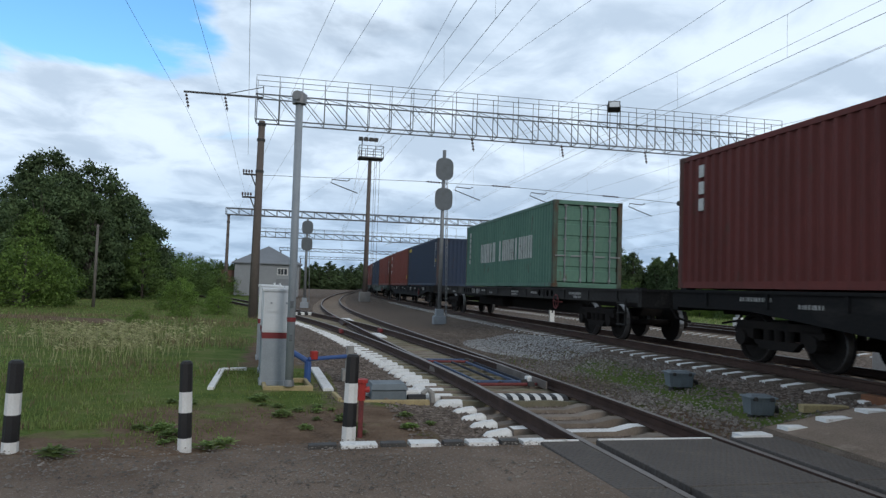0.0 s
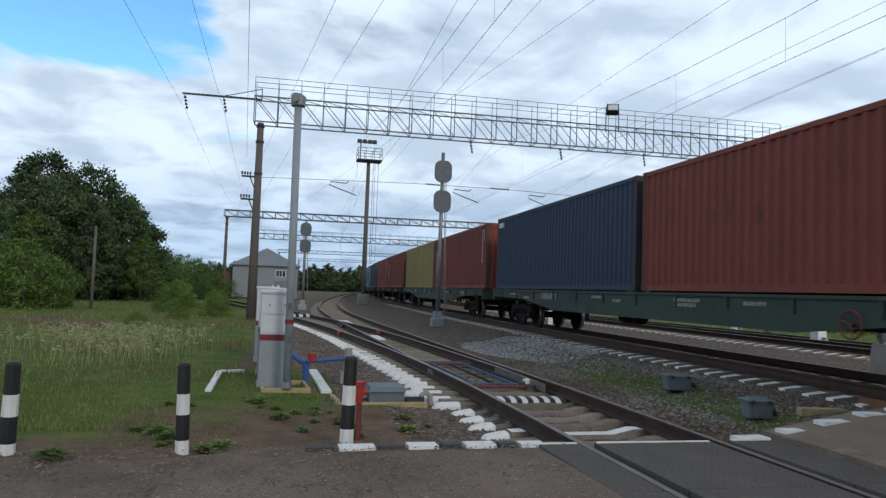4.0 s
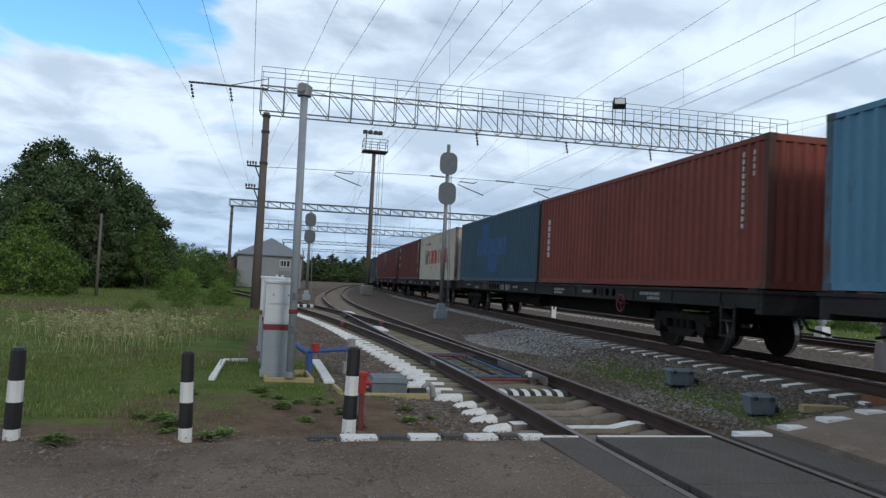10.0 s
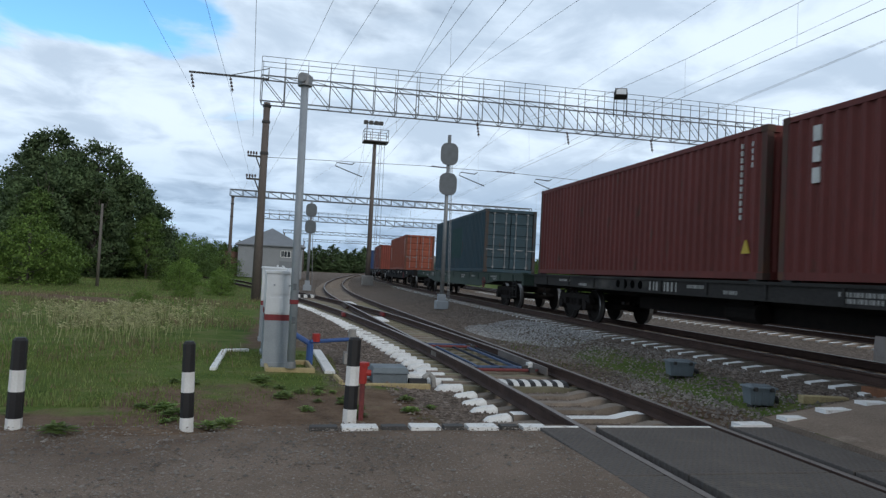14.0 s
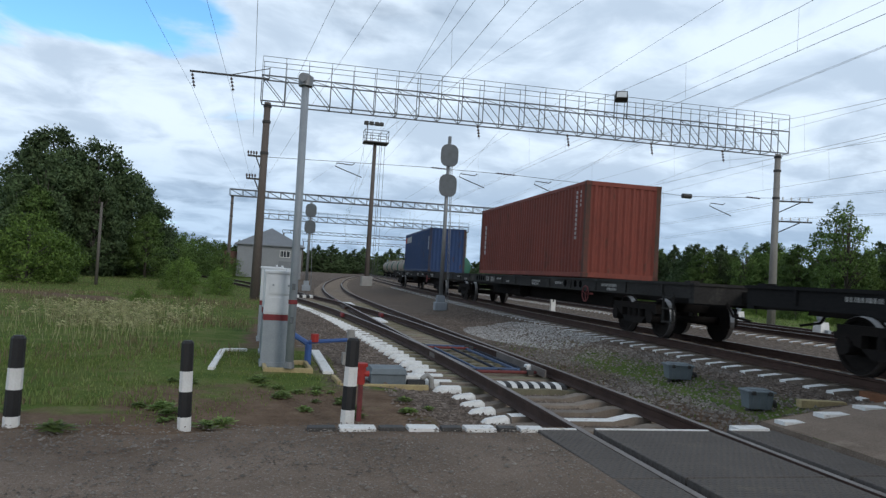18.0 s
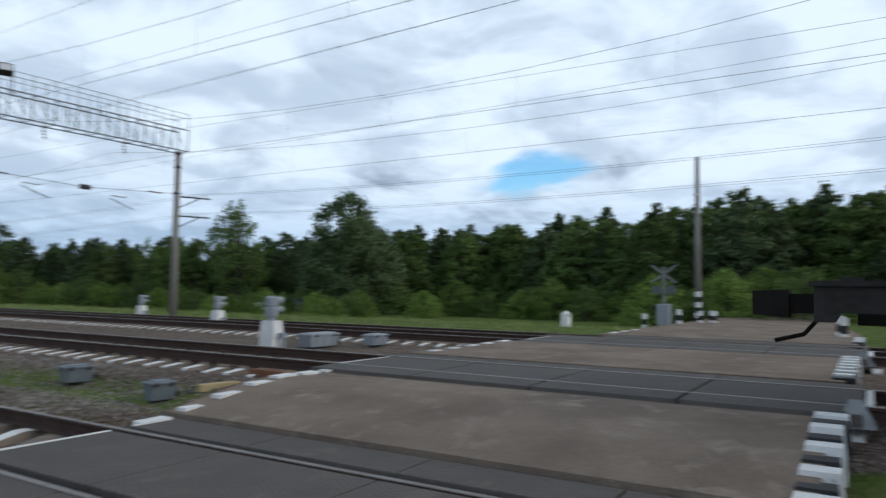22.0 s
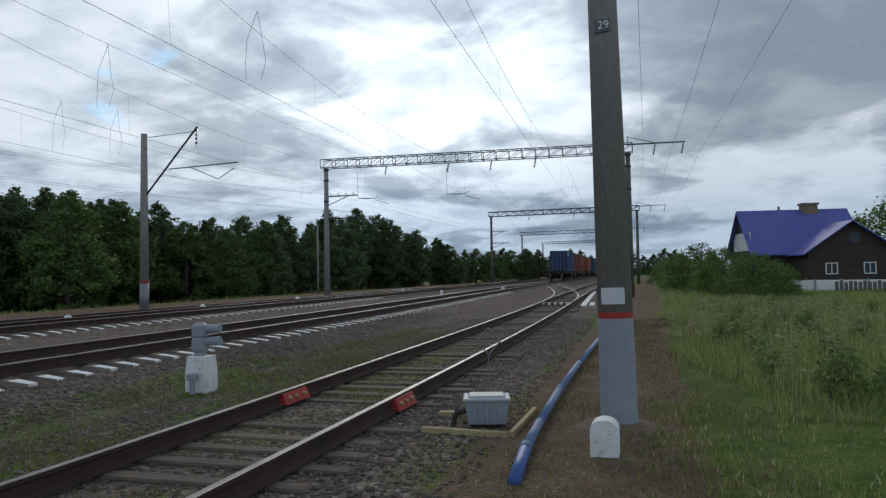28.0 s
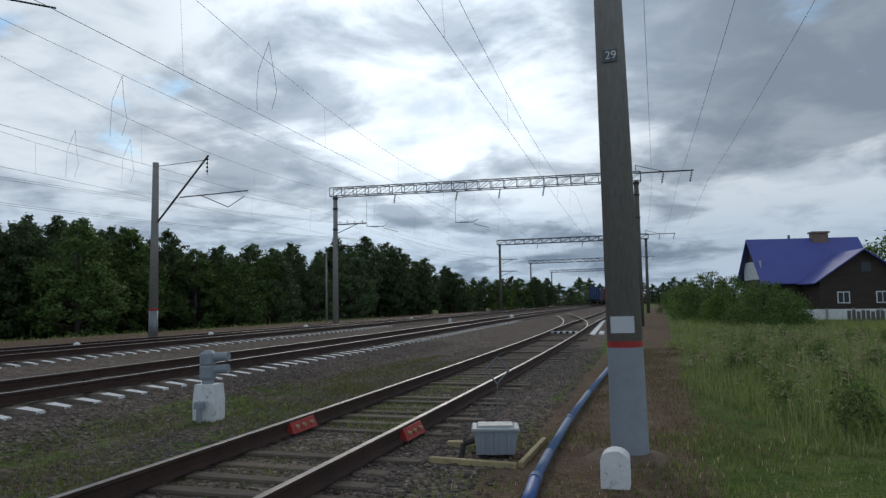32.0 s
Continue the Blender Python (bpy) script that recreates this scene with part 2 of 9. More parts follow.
M["dull_red"] = mat("dull_red_paint", (0.21, 0.030, 0.034), (0.14, 0.026, 0.028), rough=0.7, scale=7, fine=60)
M["blue_paint"] = mat("blue_paint", (0.045, 0.11, 0.32), (0.035, 0.08, 0.22), rough=0.55, scale=6, fine=60)
M["yellow_wood"] = mat("yellow_paint", (0.46, 0.37, 0.19), (0.26, 0.205, 0.12), rough=0.85, scale=6, fine=50)
M["steel"] = mat("galvanised_steel", (0.26, 0.27, 0.28), (0.17, 0.175, 0.18), rough=0.55, metal=0.5, scale=5, fine=60)
M["dark_steel"] = mat("dark_weathered_steel", (0.075, 0.072, 0.07), (0.045, 0.042, 0.04), rough=0.7, metal=0.3, scale=5, fine=60)
M["lattice"] = mat("grey_lattice_paint", (0.16, 0.17, 0.185), (0.085, 0.09, 0.095), rough=0.65, metal=0.2, scale=3, fine=40)
M["mast_concrete"] = mat("mast_concrete", (0.30, 0.285, 0.265), (0.17, 0.155, 0.145), rough=0.9, scale=1.2, fine=30, stretch=(1, 1, 0.25))
M["brown_mast"] = mat("dark_stained_concrete", (0.15, 0.125, 0.11), (0.085, 0.07, 0.065), rough=0.9, scale=1.5, fine=30, stretch=(1, 1, 0.3))
M["pole_wood"] = mat("weathered_pole_wood", (0.15, 0.135, 0.12), (0.09, 0.08, 0.07), rough=0.92, scale=2, fine=30, stretch=(3, 3, 0.4))
M["bogie"] = mat("sooty_bogie_steel", (0.014, 0.013, 0.013), (0.027, 0.022, 0.019), rough=0.92, metal=0.0, scale=5, fine=40, spec=0.08)
M["wheel_steel"] = mat("worn_wheel_steel", (0.30, 0.30, 0.30), (0.20, 0.19, 0.19), rough=0.4, metal=0.9, scale=5, fine=40)
M["insulator"] = mat("brown_insulator_glaze", (0.07, 0.04, 0.03), (0.05, 0.03, 0.03), rough=0.25, scale=5, fine=30, bump=0)
M["wire"] = mat("grey_wire", (0.13, 0.13, 0.135), (0.10, 0.10, 0.105), rough=0.6, metal=0.3, bump=0)
M["rubber"] = mat("worn_rubber_panel", (0.102, 0.093, 0.088), (0.150, 0.136, 0.125), rough=0.85, scale=1.6, fine=40, bump=0.5, spots=(0.17, 0.150, 0.125), spot_lo=0.58, spot_hi=0.75, spot_scale=2, spec=0.12)


def studded(m):
    """Fine diamond studs pressed into the rubber."""
    nt = m.node_tree
    bp = [n for n in nt.nodes if n.type == "BUMP"][0]
    tc = nt.nodes.new("ShaderNodeTexCoord")
    acc = None
    for turn in (0.6, -0.6):
        mp = nt.nodes.new("ShaderNodeMapping")
        mp.inputs["Rotation"].default_value = (0, 0, turn)
        wv = nt.nodes.new("ShaderNodeTexWave")
        wv.inputs["Scale"].default_value = 6.0
        nt.links.new(tc.outputs["Object"], mp.inputs["Vector"])
        nt.links.new(mp.outputs[0], wv.inputs["Vector"])
        if acc is None:
            acc = wv.outputs["Fac"]
        else:
            mu = nt.nodes.new("ShaderNodeMath"); mu.operation = "MULTIPLY"
            nt.links.new(acc, mu.inputs[0]); nt.links.new(wv.outputs["Fac"], mu.inputs[1])
            acc = mu.outputs[0]
    b2 = nt.nodes.new("ShaderNodeBump")
    b2.inputs["Strength"].default_value, b2.inputs["Distance"].default_value = 0.8, 0.012
    nt.links.new(acc, b2.inputs["Height"]); nt.links.new(bp.outputs[0], b2.inputs["Normal"])
    nt.links.new(b2.outputs[0], nt.nodes["Principled BSDF"].inputs["Normal"])


studded(M["rubber"])
M["bark"] = mat("bark", (0.10, 0.085, 0.07), (0.05, 0.042, 0.036), rough=0.95, scale=5, fine=30, bump=0.6)
M["leaf_dark"] = leaf_mat("dark_foliage", (0.074, 0.114, 0.048), (0.112, 0.162, 0.068))
M["leaf_mid"] = leaf_mat("mid_foliage", (0.092, 0.152, 0.040), (0.130, 0.200, 0.054))
M["leaf_light"] = leaf_mat("light_foliage", (0.150, 0.250, 0.045), (0.195, 0.290, 0.070))
M["leaf_herb"] = leaf_mat("herb_leaves", (0.175, 0.262, 0.075), (0.240, 0.305, 0.110), 0.45)
M["grass"] = leaf_mat("meadow_grass", (0.155, 0.232, 0.056), (0.240, 0.268, 0.104), 0.5)
M["grass_pale"] = leaf_mat("pale_seed_heads", (0.36, 0.335, 0.19), (0.29, 0.29, 0.14), 0.4)
M["grass_short"] = leaf_mat("short_grass", (0.120, 0.180, 0.036), (0.180, 0.200, 0.064), 0.45)
M["grass_dry"] = leaf_mat("dry_brown_grass", (0.235, 0.172, 0.105), (0.170, 0.132, 0.078))

# ---- building helpers ----


class Geo:
    """Collects vertices and faces (with a material slot each) for one mesh."""

    def __init__(self):
        self.v, self.f, self.m = [], [], []

    def quad(self, a, b, c, d, k=0):
        n = len(self.v)
        self.v += [a, b, c, d]
        self.f.append((n, n + 1, n + 2, n + 3))
        self.m.append(k)

    def hexa(self, p, k=0):
        """Eight corners: four below, four above, both anticlockwise."""
        n = len(self.v)
        self.v += [tuple(q) for q in p]
        for f in ((3, 2, 1, 0), (4, 5, 6, 7), (0, 1, 5, 4), (1, 2, 6, 5), (2, 3, 7, 6), (3, 0, 4, 7)):
            self.f.append(tuple(n + i for i in f))
            self.m.append(k)

    def box(self, x0, y0, z0, x1, y1, z1, k=0, c=0.0):
        """A box; c chamfers its upper edge."""
        if c:
            self.hexa([(x0, y0, z0), (x1, y0, z0), (x1, y1, z0), (x0, y1, z0), (x0, y0, z1 - c), (x1, y0, z1 - c), (x1, y1, z1 - c), (x0, y1, z1 - c)], k)
            self.hexa([(x0, y0, z1 - c), (x1, y0, z1 - c), (x1, y1, z1 - c), (x0, y1, z1 - c), (x0 + c, y0 + c, z1), (x1 - c, y0 + c, z1), (x1 - c, y1 - c, z1), (x0 + c, y1 - c, z1)], k)
        else:
            self.hexa([(x0, y0, z0), (x1, y0, z0), (x1, y1, z0), (x0, y1, z0), (x0, y0, z1), (x1, y0, z1), (x1, y1, z1), (x0, y1, z1)], k)

    def rod(self, a, b, r, r2=None, n=6, k=0, caps=True):
        """A round bar from a to b, tapering from r to r2."""
        a, b = Vector(a), Vector(b)
        d = b - a
        if d.length < 1e-6:
            return
        d.normalize()
        u = d.cross(Vector((0, 0, 1)) if abs(d.z) < 0.95 else Vector((1, 0, 0))).normalized()
        w = d.cross(u)
        r2 = r if r2 is None else r2
        s = len(self.v)
        for p, q in ((a, r), (b, r2)):
            for i in range(n):
                t = 2 * math.pi * i / n
                self.v.append(tuple(p + q * (math.cos(t) * u + math.sin(t) * w)))
        for i in range(n):
            j = (i + 1) % n
            self.f.append((s + i, s + j, s + n + j, s + n + i))
            self.m.append(k)
        if caps:
            self.f.append(tuple(s + i for i in reversed(range(n)))); self.m.append(k)
            self.f.append(tuple(s + n + i for i in range(n))); self.m.append(k)

    def sweep(self, pts, r, n=5, k=0):
        """One unbroken tube through the points."""
        s = len(self.v)
        P = [Vector(p) for p in pts]
        for i, p in enumerate(P):
            d = (P[min(i + 1, len(P) - 1)] - P[max(i - 1, 0)]).normalized()
            u = d.cross(Vector((0, 0, 1)) if abs(d.z) < 0.95 else Vector((1, 0, 0))).normalized()
            w = d.cross(u)
            for j in range(n):
                t = 2 * math.pi * j / n
                self.v.append(tuple(p + r * (math.cos(t) * u + math.sin(t) * w)))
        for i in range(len(P) - 1):
            for j in range(n):
                q = (j + 1) % n
                self.f.append((s + i * n + j, s + i * n + q, s + (i + 1) * n + q, s + (i + 1) * n + j))
                self.m.append(k)

    def lathe(self, prof, n=14, x=0.0, y=0.0, k=0):
        """A turned body round an upright axis: prof is (radius, height) from below."""
        s = len(self.v)
        for r, z in prof:
            for i in range(n):
                a = 2 * math.pi * i / n
                self.v.append((x + r * math.cos(a), y + r * math.sin(a), z))
        for j in range(len(prof) - 1):
            for i in range(n):
                q = (i + 1) % n
                self.f.append((s + j * n + i, s + j * n + q, s + (j + 1) * n + q, s + (j + 1) * n + i)); self.m.append(k)
        e = s + (len(prof) - 1) * n
        self.f.append(tuple(s + i for i in reversed(range(n)))); self.m.append(k)
        self.f.append(tuple(e + i for i in range(n))); self.m.append(k)

    def mesh(self, name, mats, smooth=False):
        me = bpy.data.meshes.new(name)
        me.from_pydata([tuple(p) for p in self.v], [], self.f)
        for m in mats if isinstance(mats, (list, tuple)) else [mats]:
            me.materials.append(M[m] if isinstance(m, str) else m)
        me.polygons.foreach_set("material_index", self.m)
        if smooth:
            me.polygons.foreach_set("use_smooth", [True] * len(self.f))
        me.update()
        return me


def part(name, geo, mats, parent=None, label="", smooth=False, at=None):
    """One mesh object, under its thing where one is given."""
    me = geo if isinstance(geo, bpy.types.Mesh) else geo.mesh(name, mats, smooth)
    ob = new(name, me)
    if parent:
        ob.parent = parent
    if at is not None:
        ob.matrix_basis = at
    if label:
        tagged(ob, label)
    return ob


def thing(name, at, label, category, group="", kind=""):
    ob = new(name)
    ob.empty_display_size = 0.2
    ob.matrix_basis = at
    return tagged(ob, label, category, group, kind)


# ---- the plan: tracks run along y; their bends ----


def bend(y):
    if y > 150:
        return 150 ** 2 / 2600 + (y - 150) * 300 / 2600
    if y > 0:
        return y * y / 2600
    if y > -38:
        return y * y / 1500
    return 0.963 + 0.029 * (-38 - y) + 0.174 * (1 - math.exp((38 + y) / 8))


def slope(y):
    return (bend(y + 0.5) - bend(y - 0.5))


def table(y, rows):
    ys, xs = [r[0] for r in rows], [r[1] for r in rows]
    return float(np.interp(y, ys, xs))


SIDING = [(5, 3.88), (8, 3.92), (11, 3.92), (15, 3.83), (20, 3.75), (25, 3.68), (30, 3.60), (36, 3.53), (41, 3.53), (46, 3.63), (51, 3.80), (56, 4.05), (61, 4.38), (67, 4.82), (73, 5.28), (80, 5.95), (88, 6.75), (96, 7.55), (110, 9.1), (126, 11.0), (150, 14.2), (190, 19.8), (220, 24.4)]


def main_x(y):
    return 9.84 + bend(y)


def siding_x(y):
    if y < 0:
        return 3.86 + bend(y) * 0.92
    return table(y, [(0, 3.86)] + SIDING)


def branch_x(y):
    return table(y, [(10.9, 3.925), (13, 3.88), (15, 3.80), (18, 3.62), (20, 3.46), (22, 3.29), (24, 3.09), (26, 2.87), (28, 2.63), (30, 2.36), (32, 2.07), (34, 1.76), (36, 1.42), (40, 0.70), (46, -0.45), (54, -2.1), (75, -6.8), (110, -15.0)])


def second_x(y):
    return 17.2 + 0.55 * bend(y)


def third_x(y):
    return 22.0 + 0.45 * bend(y)


SIDE_Z = -0.29


def smooth(a, b, x):
    t = min(max((x - a) / (b - a), 0), 1)
    return t * t * (3 - 2 * t)


def ground_z(x, y):
    """Height of the bare ground: ballast beds under the tracks, a ditch edge, gentle swells."""
    o = bend(y)
    u = x - o
    z = -0.52
    z += 0.235 * smooth(6.6, 7.9, u) - 0.05 * smooth(11.9, 13.2, u) + 0.05 * smooth(14.6, 15.6, u)
    z += -0.22 * smooth(19.0, 20.4, u) + 0.12 * smooth(25, 30, u)
    s = siding_x(y) if -200 < y < 200 else 3.86 + o
    bed = smooth(s - 3.4, s - 1.6, x) * (1 - smooth(s + 1.6, s + 3.2, x))
    z = z * (1 - bed) + max(z, -0.515) * bed
    if y > 7:
        # the siding's sleepers lie open here
        z += (min(z, -0.575) - z) * smooth(s - 2.3, s - 1.7, x) * (1 - smooth(s + 1.3, s + 1.9, x)) * (1 - smooth(60, 70, y))
    verge = smooth(7.7, 6.9, y) * smooth(-4.2, -2.5, y) * (1 - smooth(2.0, 2.5, x)) * smooth(-70, -55, x)
    z += (road_z(x) - 0.02 - 0.10 * smooth(7.0, 6.3, y) * smooth(-3.6, -2.4, y) - z) * verge
    far = smooth(2.0, -2.5, x)
    z += far * (0.04 + 0.06 * noise.noise((x * 0.12, y * 0.12, 0))) * 1.0
    if x > 28:
        z -= smooth(30, 37, x) * 0.55 * (1 - smooth(-2, 0, y) * (1 - smooth(8, 11, y)))
    return z


def road_z(x):
    return -0.36 + 0.05 * smooth(-3, 2.2, x) + 0.31 * smooth(4.6, 7.7, x) - 0.22 * smooth(18.6, 20.9, x) - 0.05 * smooth(24, 34, x)


# ---- ground ----


def ground_mat():
    """Grass, ballast and bare dirt, told apart by where they lie on the plan."""
    m = bpy.data.materials.new("grass_ballast_and_dirt")
    m.use_nodes = True
    nt = m.node_tree
    N, L = nt.nodes.new, nt.links.new
    b = nt.nodes["Principled BSDF"]
    tc = N("ShaderNodeTexCoord")
    at = N("ShaderNodeAttribute"); at.attribute_name = "cover"
    sep = N("ShaderNodeSeparateColor")
    L(at.outputs["Color"], sep.inputs[0])

    def noise_tex(scale, detail=6, rough=0.6):
        n = N("ShaderNodeTexNoise")
        n.inputs["Scale"].default_value, n.inputs["Detail"].default_value, n.inputs["Roughness"].default_value = scale, detail, rough
        L(tc.outputs["Object"], n.inputs["Vector"])
        return n.outputs["Fac"]

    def ramp(fac, stops):
        r = N("ShaderNodeValToRGB")
        while len(r.color_ramp.elements) < len(stops):
            r.color_ramp.elements.new(0.5)
        for e, (p, c) in zip(r.color_ramp.elements, stops):
            e.position, e.color = p, (*c, 1)
        L(fac, r.inputs[0])
        return r.outputs[0]

    def mix(f, a, c):
        x = N("ShaderNodeMix"); x.data_type = "RGBA"
        L(f, x.inputs["Factor"]); L(a, x.inputs["A"]); L(c, x.inputs["B"])
        return x.outputs["Result"]

    vor = N("ShaderNodeTexVoronoi")
    vor.inputs["Scale"].default_value = 19
    L(tc.outputs["Object"], vor.inputs["Vector"])
    sv = N("ShaderNodeSeparateColor"); L(vor.outputs["Color"], sv.inputs[0])
    stones = ramp(sv.outputs[0], [(0.0, (0.040, 0.030, 0.025)), (0.45, (0.122, 0.096, 0.080)), (0.8, (0.205, 0.165, 0.140)), (1.0, (0.36, 0.31, 0.275))])
    dust = ramp(noise_tex(0.7), [(0.35, (0.200, 0.155, 0.120)), (0.7, (0.115, 0.088, 0.068))])
    half = N("ShaderNodeMix"); half.data_type = "RGBA"; half.inputs["Factor"].default_value = 0.36
    L(stones, half.inputs["A"]); L(dust, half.inputs["B"])
    ballast = half.outputs["Result"]
    grass = ramp(noise_tex(1.6, 8, 0.65), [(0.3, (0.055, 0.090, 0.022)), (0.5, (0.105, 0.148, 0.038)), (0.72, (0.175, 0.168, 0.075))])
    dirt = ramp(noise_tex(2.4, 9, 0.7), [(0.3, (0.115, 0.076, 0.052)), (0.55, (0.170, 0.118, 0.083)), (0.75, (0.225, 0.163, 0.118))])
    nz = noise_tex(1.1, 7, 0.65)

    def edge(ch):
        a = N("ShaderNodeMath"); a.operation = "ADD"
        L(ch, a.inputs[0]); L(nz, a.inputs[1])
        r = N("ShaderNodeMapRange")
        r.inputs["From Min"].default_value, r.inputs["From Max"].default_value = 0.88, 1.08
        L(a.outputs[0], r.inputs["Value"])
        return r.outputs[0]

    col = mix(edge(sep.outputs[2]), mix(edge(sep.outputs[1]), grass, dirt), ballast)
    L(col, b.inputs["Base Color"])
    b.inputs["Roughness"].default_value = 0.95
    b.inputs["Specular IOR Level"].default_value = 0.05
    bp = N("ShaderNodeBump")
    bp.inputs["Strength"].default_value, bp.inputs["Distance"].default_value = 0.9, 0.04
    L(vor.outputs["Distance"], bp.inputs["Height"]); L(bp.outputs[0], b.inputs["Normal"])
    return m


def cover(x, y):
    """Shares of grass, dirt and ballast at a place of the plan."""
    u = x - bend(y)
    s = siding_x(y) if -200 < y < 200 else 3.86 + bend(y)
    bal = smooth(7.0, 7.9, u) * (1 - smooth(24.0, 25.5, u))
    bal = max(bal, smooth(s - 2.6, s - 1.5, x) * (1 - smooth(s + 1.3, s + 2.0, x)))
    if y > 15:
        bal = max(bal, smooth(0.6, 1.4, x) * (1 - smooth(24.0, 25.5, u)) * smooth(15, 17, y))
        if y < 60:
            bal = max(bal, 0.9 * smooth(-0.2 + 0 * y, 1.0, x) * (1 - smooth(6, 8, x)))
    if y < -11:
        bal = max(bal, 0.8 * smooth(1.2, 2.2, u) * (1 - smooth(24, 25.5, u)) * smooth(-11, -14, y))
    mid = smooth(5.0, 5.6, u) * (1 - smooth(7.0, 7.6, u))
    if -11 < y < 15:
        bal = bal * (1 - 0.4 * mid)
    if y < -0.5:
        bal = max(bal, 0.50 * mid)
    if 12.6 < u < 15.0:
        bal *= 0.72
    dirt = smooth(9.4, 7.0, y) * smooth(-4.0, -1.0, y) * (1 - smooth(5.5, 6.5, x)) * smooth(-40, -20, x)
    dirt = max(dirt, 0.66 * smooth(12.5, 9.0, y) * smooth(4, 6, y) * smooth(-3.2, -0.8, x) * (1 - smooth(6, 7, x)))
    if y > 0:
        bal = max(bal, 0.75 * smooth(0.2, 0.9, x) * (1 - smooth(6, 7, x)) * smooth(9.6, 11.0, y))
    dirt = max(dirt, 0.9 * smooth(1.0, 0.55, math.hypot((x + 1.5) / 0.8, (y - 9.15) / 0.55)))
    dirt = max(dirt, smooth(-0.9, 0.0, x) * (1 - smooth(1.6, 2.2, x)) * (0.85 if y < -3 else 0.0))
    # dirt colour laid over the far-bank grass to darken the strip before the wood
    if y < -2:
        dirt = max(dirt, 0.75 * smooth(24.5, 26.0, u) * (1 - smooth(38, 44, u)) * smooth(-2, -5, y))
    path = 30.5 - 0.55 * (x + 8.5)
    if x < -5:
        dirt = max(dirt, 1.0 * smooth(2.2, 0.9, abs(y - path)) * smooth(-5, -7, x))
    dirt = max(dirt, 0.7 * smooth(-1.4, -0.3, x) * (1 - smooth(1, 2, x)) * smooth(13, 16, y) * (1 - smooth(60, 90, y)))
    return (1.0, dirt, bal)


def build_ground():
    def axis(a, b, near, fine, coarse):
        out, p = [], a
        while p < b:
            out.append(p)
            d = max(near[0] - p, p - near[1], 0)
            p += fine + d * coarse
        return out + [b]
    xs = axis(-700, 1400, (-6, 26), 0.5, 0.16)
    ys = axis(-1400, 1400, (-16, 22), 0.6, 0.11)
    v, f, cols = [], [], []
    for y in ys:
        for x in xs:
            z = ground_z(x, y)
            if -0.2 < y < 7.2 and x > -1:
                z = min(z, road_z(x) - 0.12)
            v.append((x, y, z)); cols.append((*cover(x, y), 1.0))
    w = len(xs)
    for j in range(len(ys) - 1):
        for i in range(w - 1):
            a = j * w + i
            f.append((a, a + 1, a + w + 1, a + w))
    me = bpy.data.meshes.new("ground")
    me.from_pydata(v, [], f)
    at = me.color_attributes.new("cover", "FLOAT_COLOR", "POINT")
    at.data.foreach_set("color", np.array(cols, dtype=np.float32).ravel())
    me.materials.append(ground_mat())
    me.polygons.foreach_set("use_smooth", [True] * len(f))
    tagged(new("ground", me), "ground of rough grass, crushed stone and bare dirt", "ground", kind="structure")


build_ground()
M["asphalt"] = mat("worn_asphalt", (0.295, 0.232, 0.183), (0.172, 0.133, 0.106), rough=0.92, scale=0.7, fine=60, amount=1.0, bump=0.9, dist=0.02, spots=(0.32, 0.265, 0.215), spot_lo=0.54, spot_hi=0.70, spot_scale=2.2, spec=0.15)
M["dirt_road"] = mat("gravelly_dirt", (0.262, 0.197, 0.150), (0.160, 0.117, 0.087), rough=0.95, scale=0.9, fine=75, amount=1.0, bump=1.0, dist=0.03, spots=(0.33, 0.29, 0.25), spot_lo=0.57, spot_hi=0.63, spot_scale=38)


def dirt_edge(m):
    """The gravel gives way to bare brown dirt along the verge."""
    nt = m.node_tree
    N, L = nt.nodes.new, nt.links.new
    b = nt.nodes["Principled BSDF"]
    src = b.inputs["Base Color"].links[0].from_socket
    tc, sep, n1, n2 = N("ShaderNodeTexCoord"), N("ShaderNodeSeparateXYZ"), N("ShaderNodeTexNoise"), N("ShaderNodeTexNoise")
    L(tc.outputs["Object"], sep.inputs[0])
    n1.inputs["Scale"].default_value, n1.inputs["Detail"].default_value, n1.inputs["Roughness"].default_value = 1.3, 8, 0.7
    n2.inputs["Scale"].default_value, n2.inputs["Detail"].default_value, n2.inputs["Roughness"].default_value = 2.4, 9, 0.7
    L(tc.outputs["Object"], n1.inputs["Vector"]); L(tc.outputs["Object"], n2.inputs["Vector"])
    a = N("ShaderNodeMath"); a.operation = "MULTIPLY_ADD"; a.inputs[1].default_value = 1.9
    L(n1.outputs["Fac"], a.inputs[0]); L(sep.outputs[1], a.inputs[2])
    lean = N("ShaderNodeMath"); lean.operation = "MULTIPLY_ADD"; lean.inputs[1].default_value = -0.22
    L(sep.outputs[0], lean.inputs[0]); L(a.outputs[0], lean.inputs[2])
    r = N("ShaderNodeMapRange"); r.inputs["From Min"].default_value, r.inputs["From Max"].default_value = 6.75, 7.65
    L(lean.outputs[0], r.inputs["Value"])
    ramp = N("ShaderNodeValToRGB")
    ramp.color_ramp.elements[0].position, ramp.color_ramp.elements[0].color = 0.32, (0.125, 0.083, 0.057, 1)
    ramp.color_ramp.elements[1].position, ramp.color_ramp.elements[1].color = 0.72, (0.235, 0.170, 0.122, 1)
    L(n2.outputs["Fac"], ramp.inputs[0])
    mx = N("ShaderNodeMix"); mx.data_type = "RGBA"
    L(r.outputs[0], mx.inputs["Factor"]); L(src, mx.inputs["A"]); L(ramp.outputs[0], mx.inputs["B"])
    L(mx.outputs["Result"], b.inputs["Base Color"])


dirt_edge(M["dirt_road"])


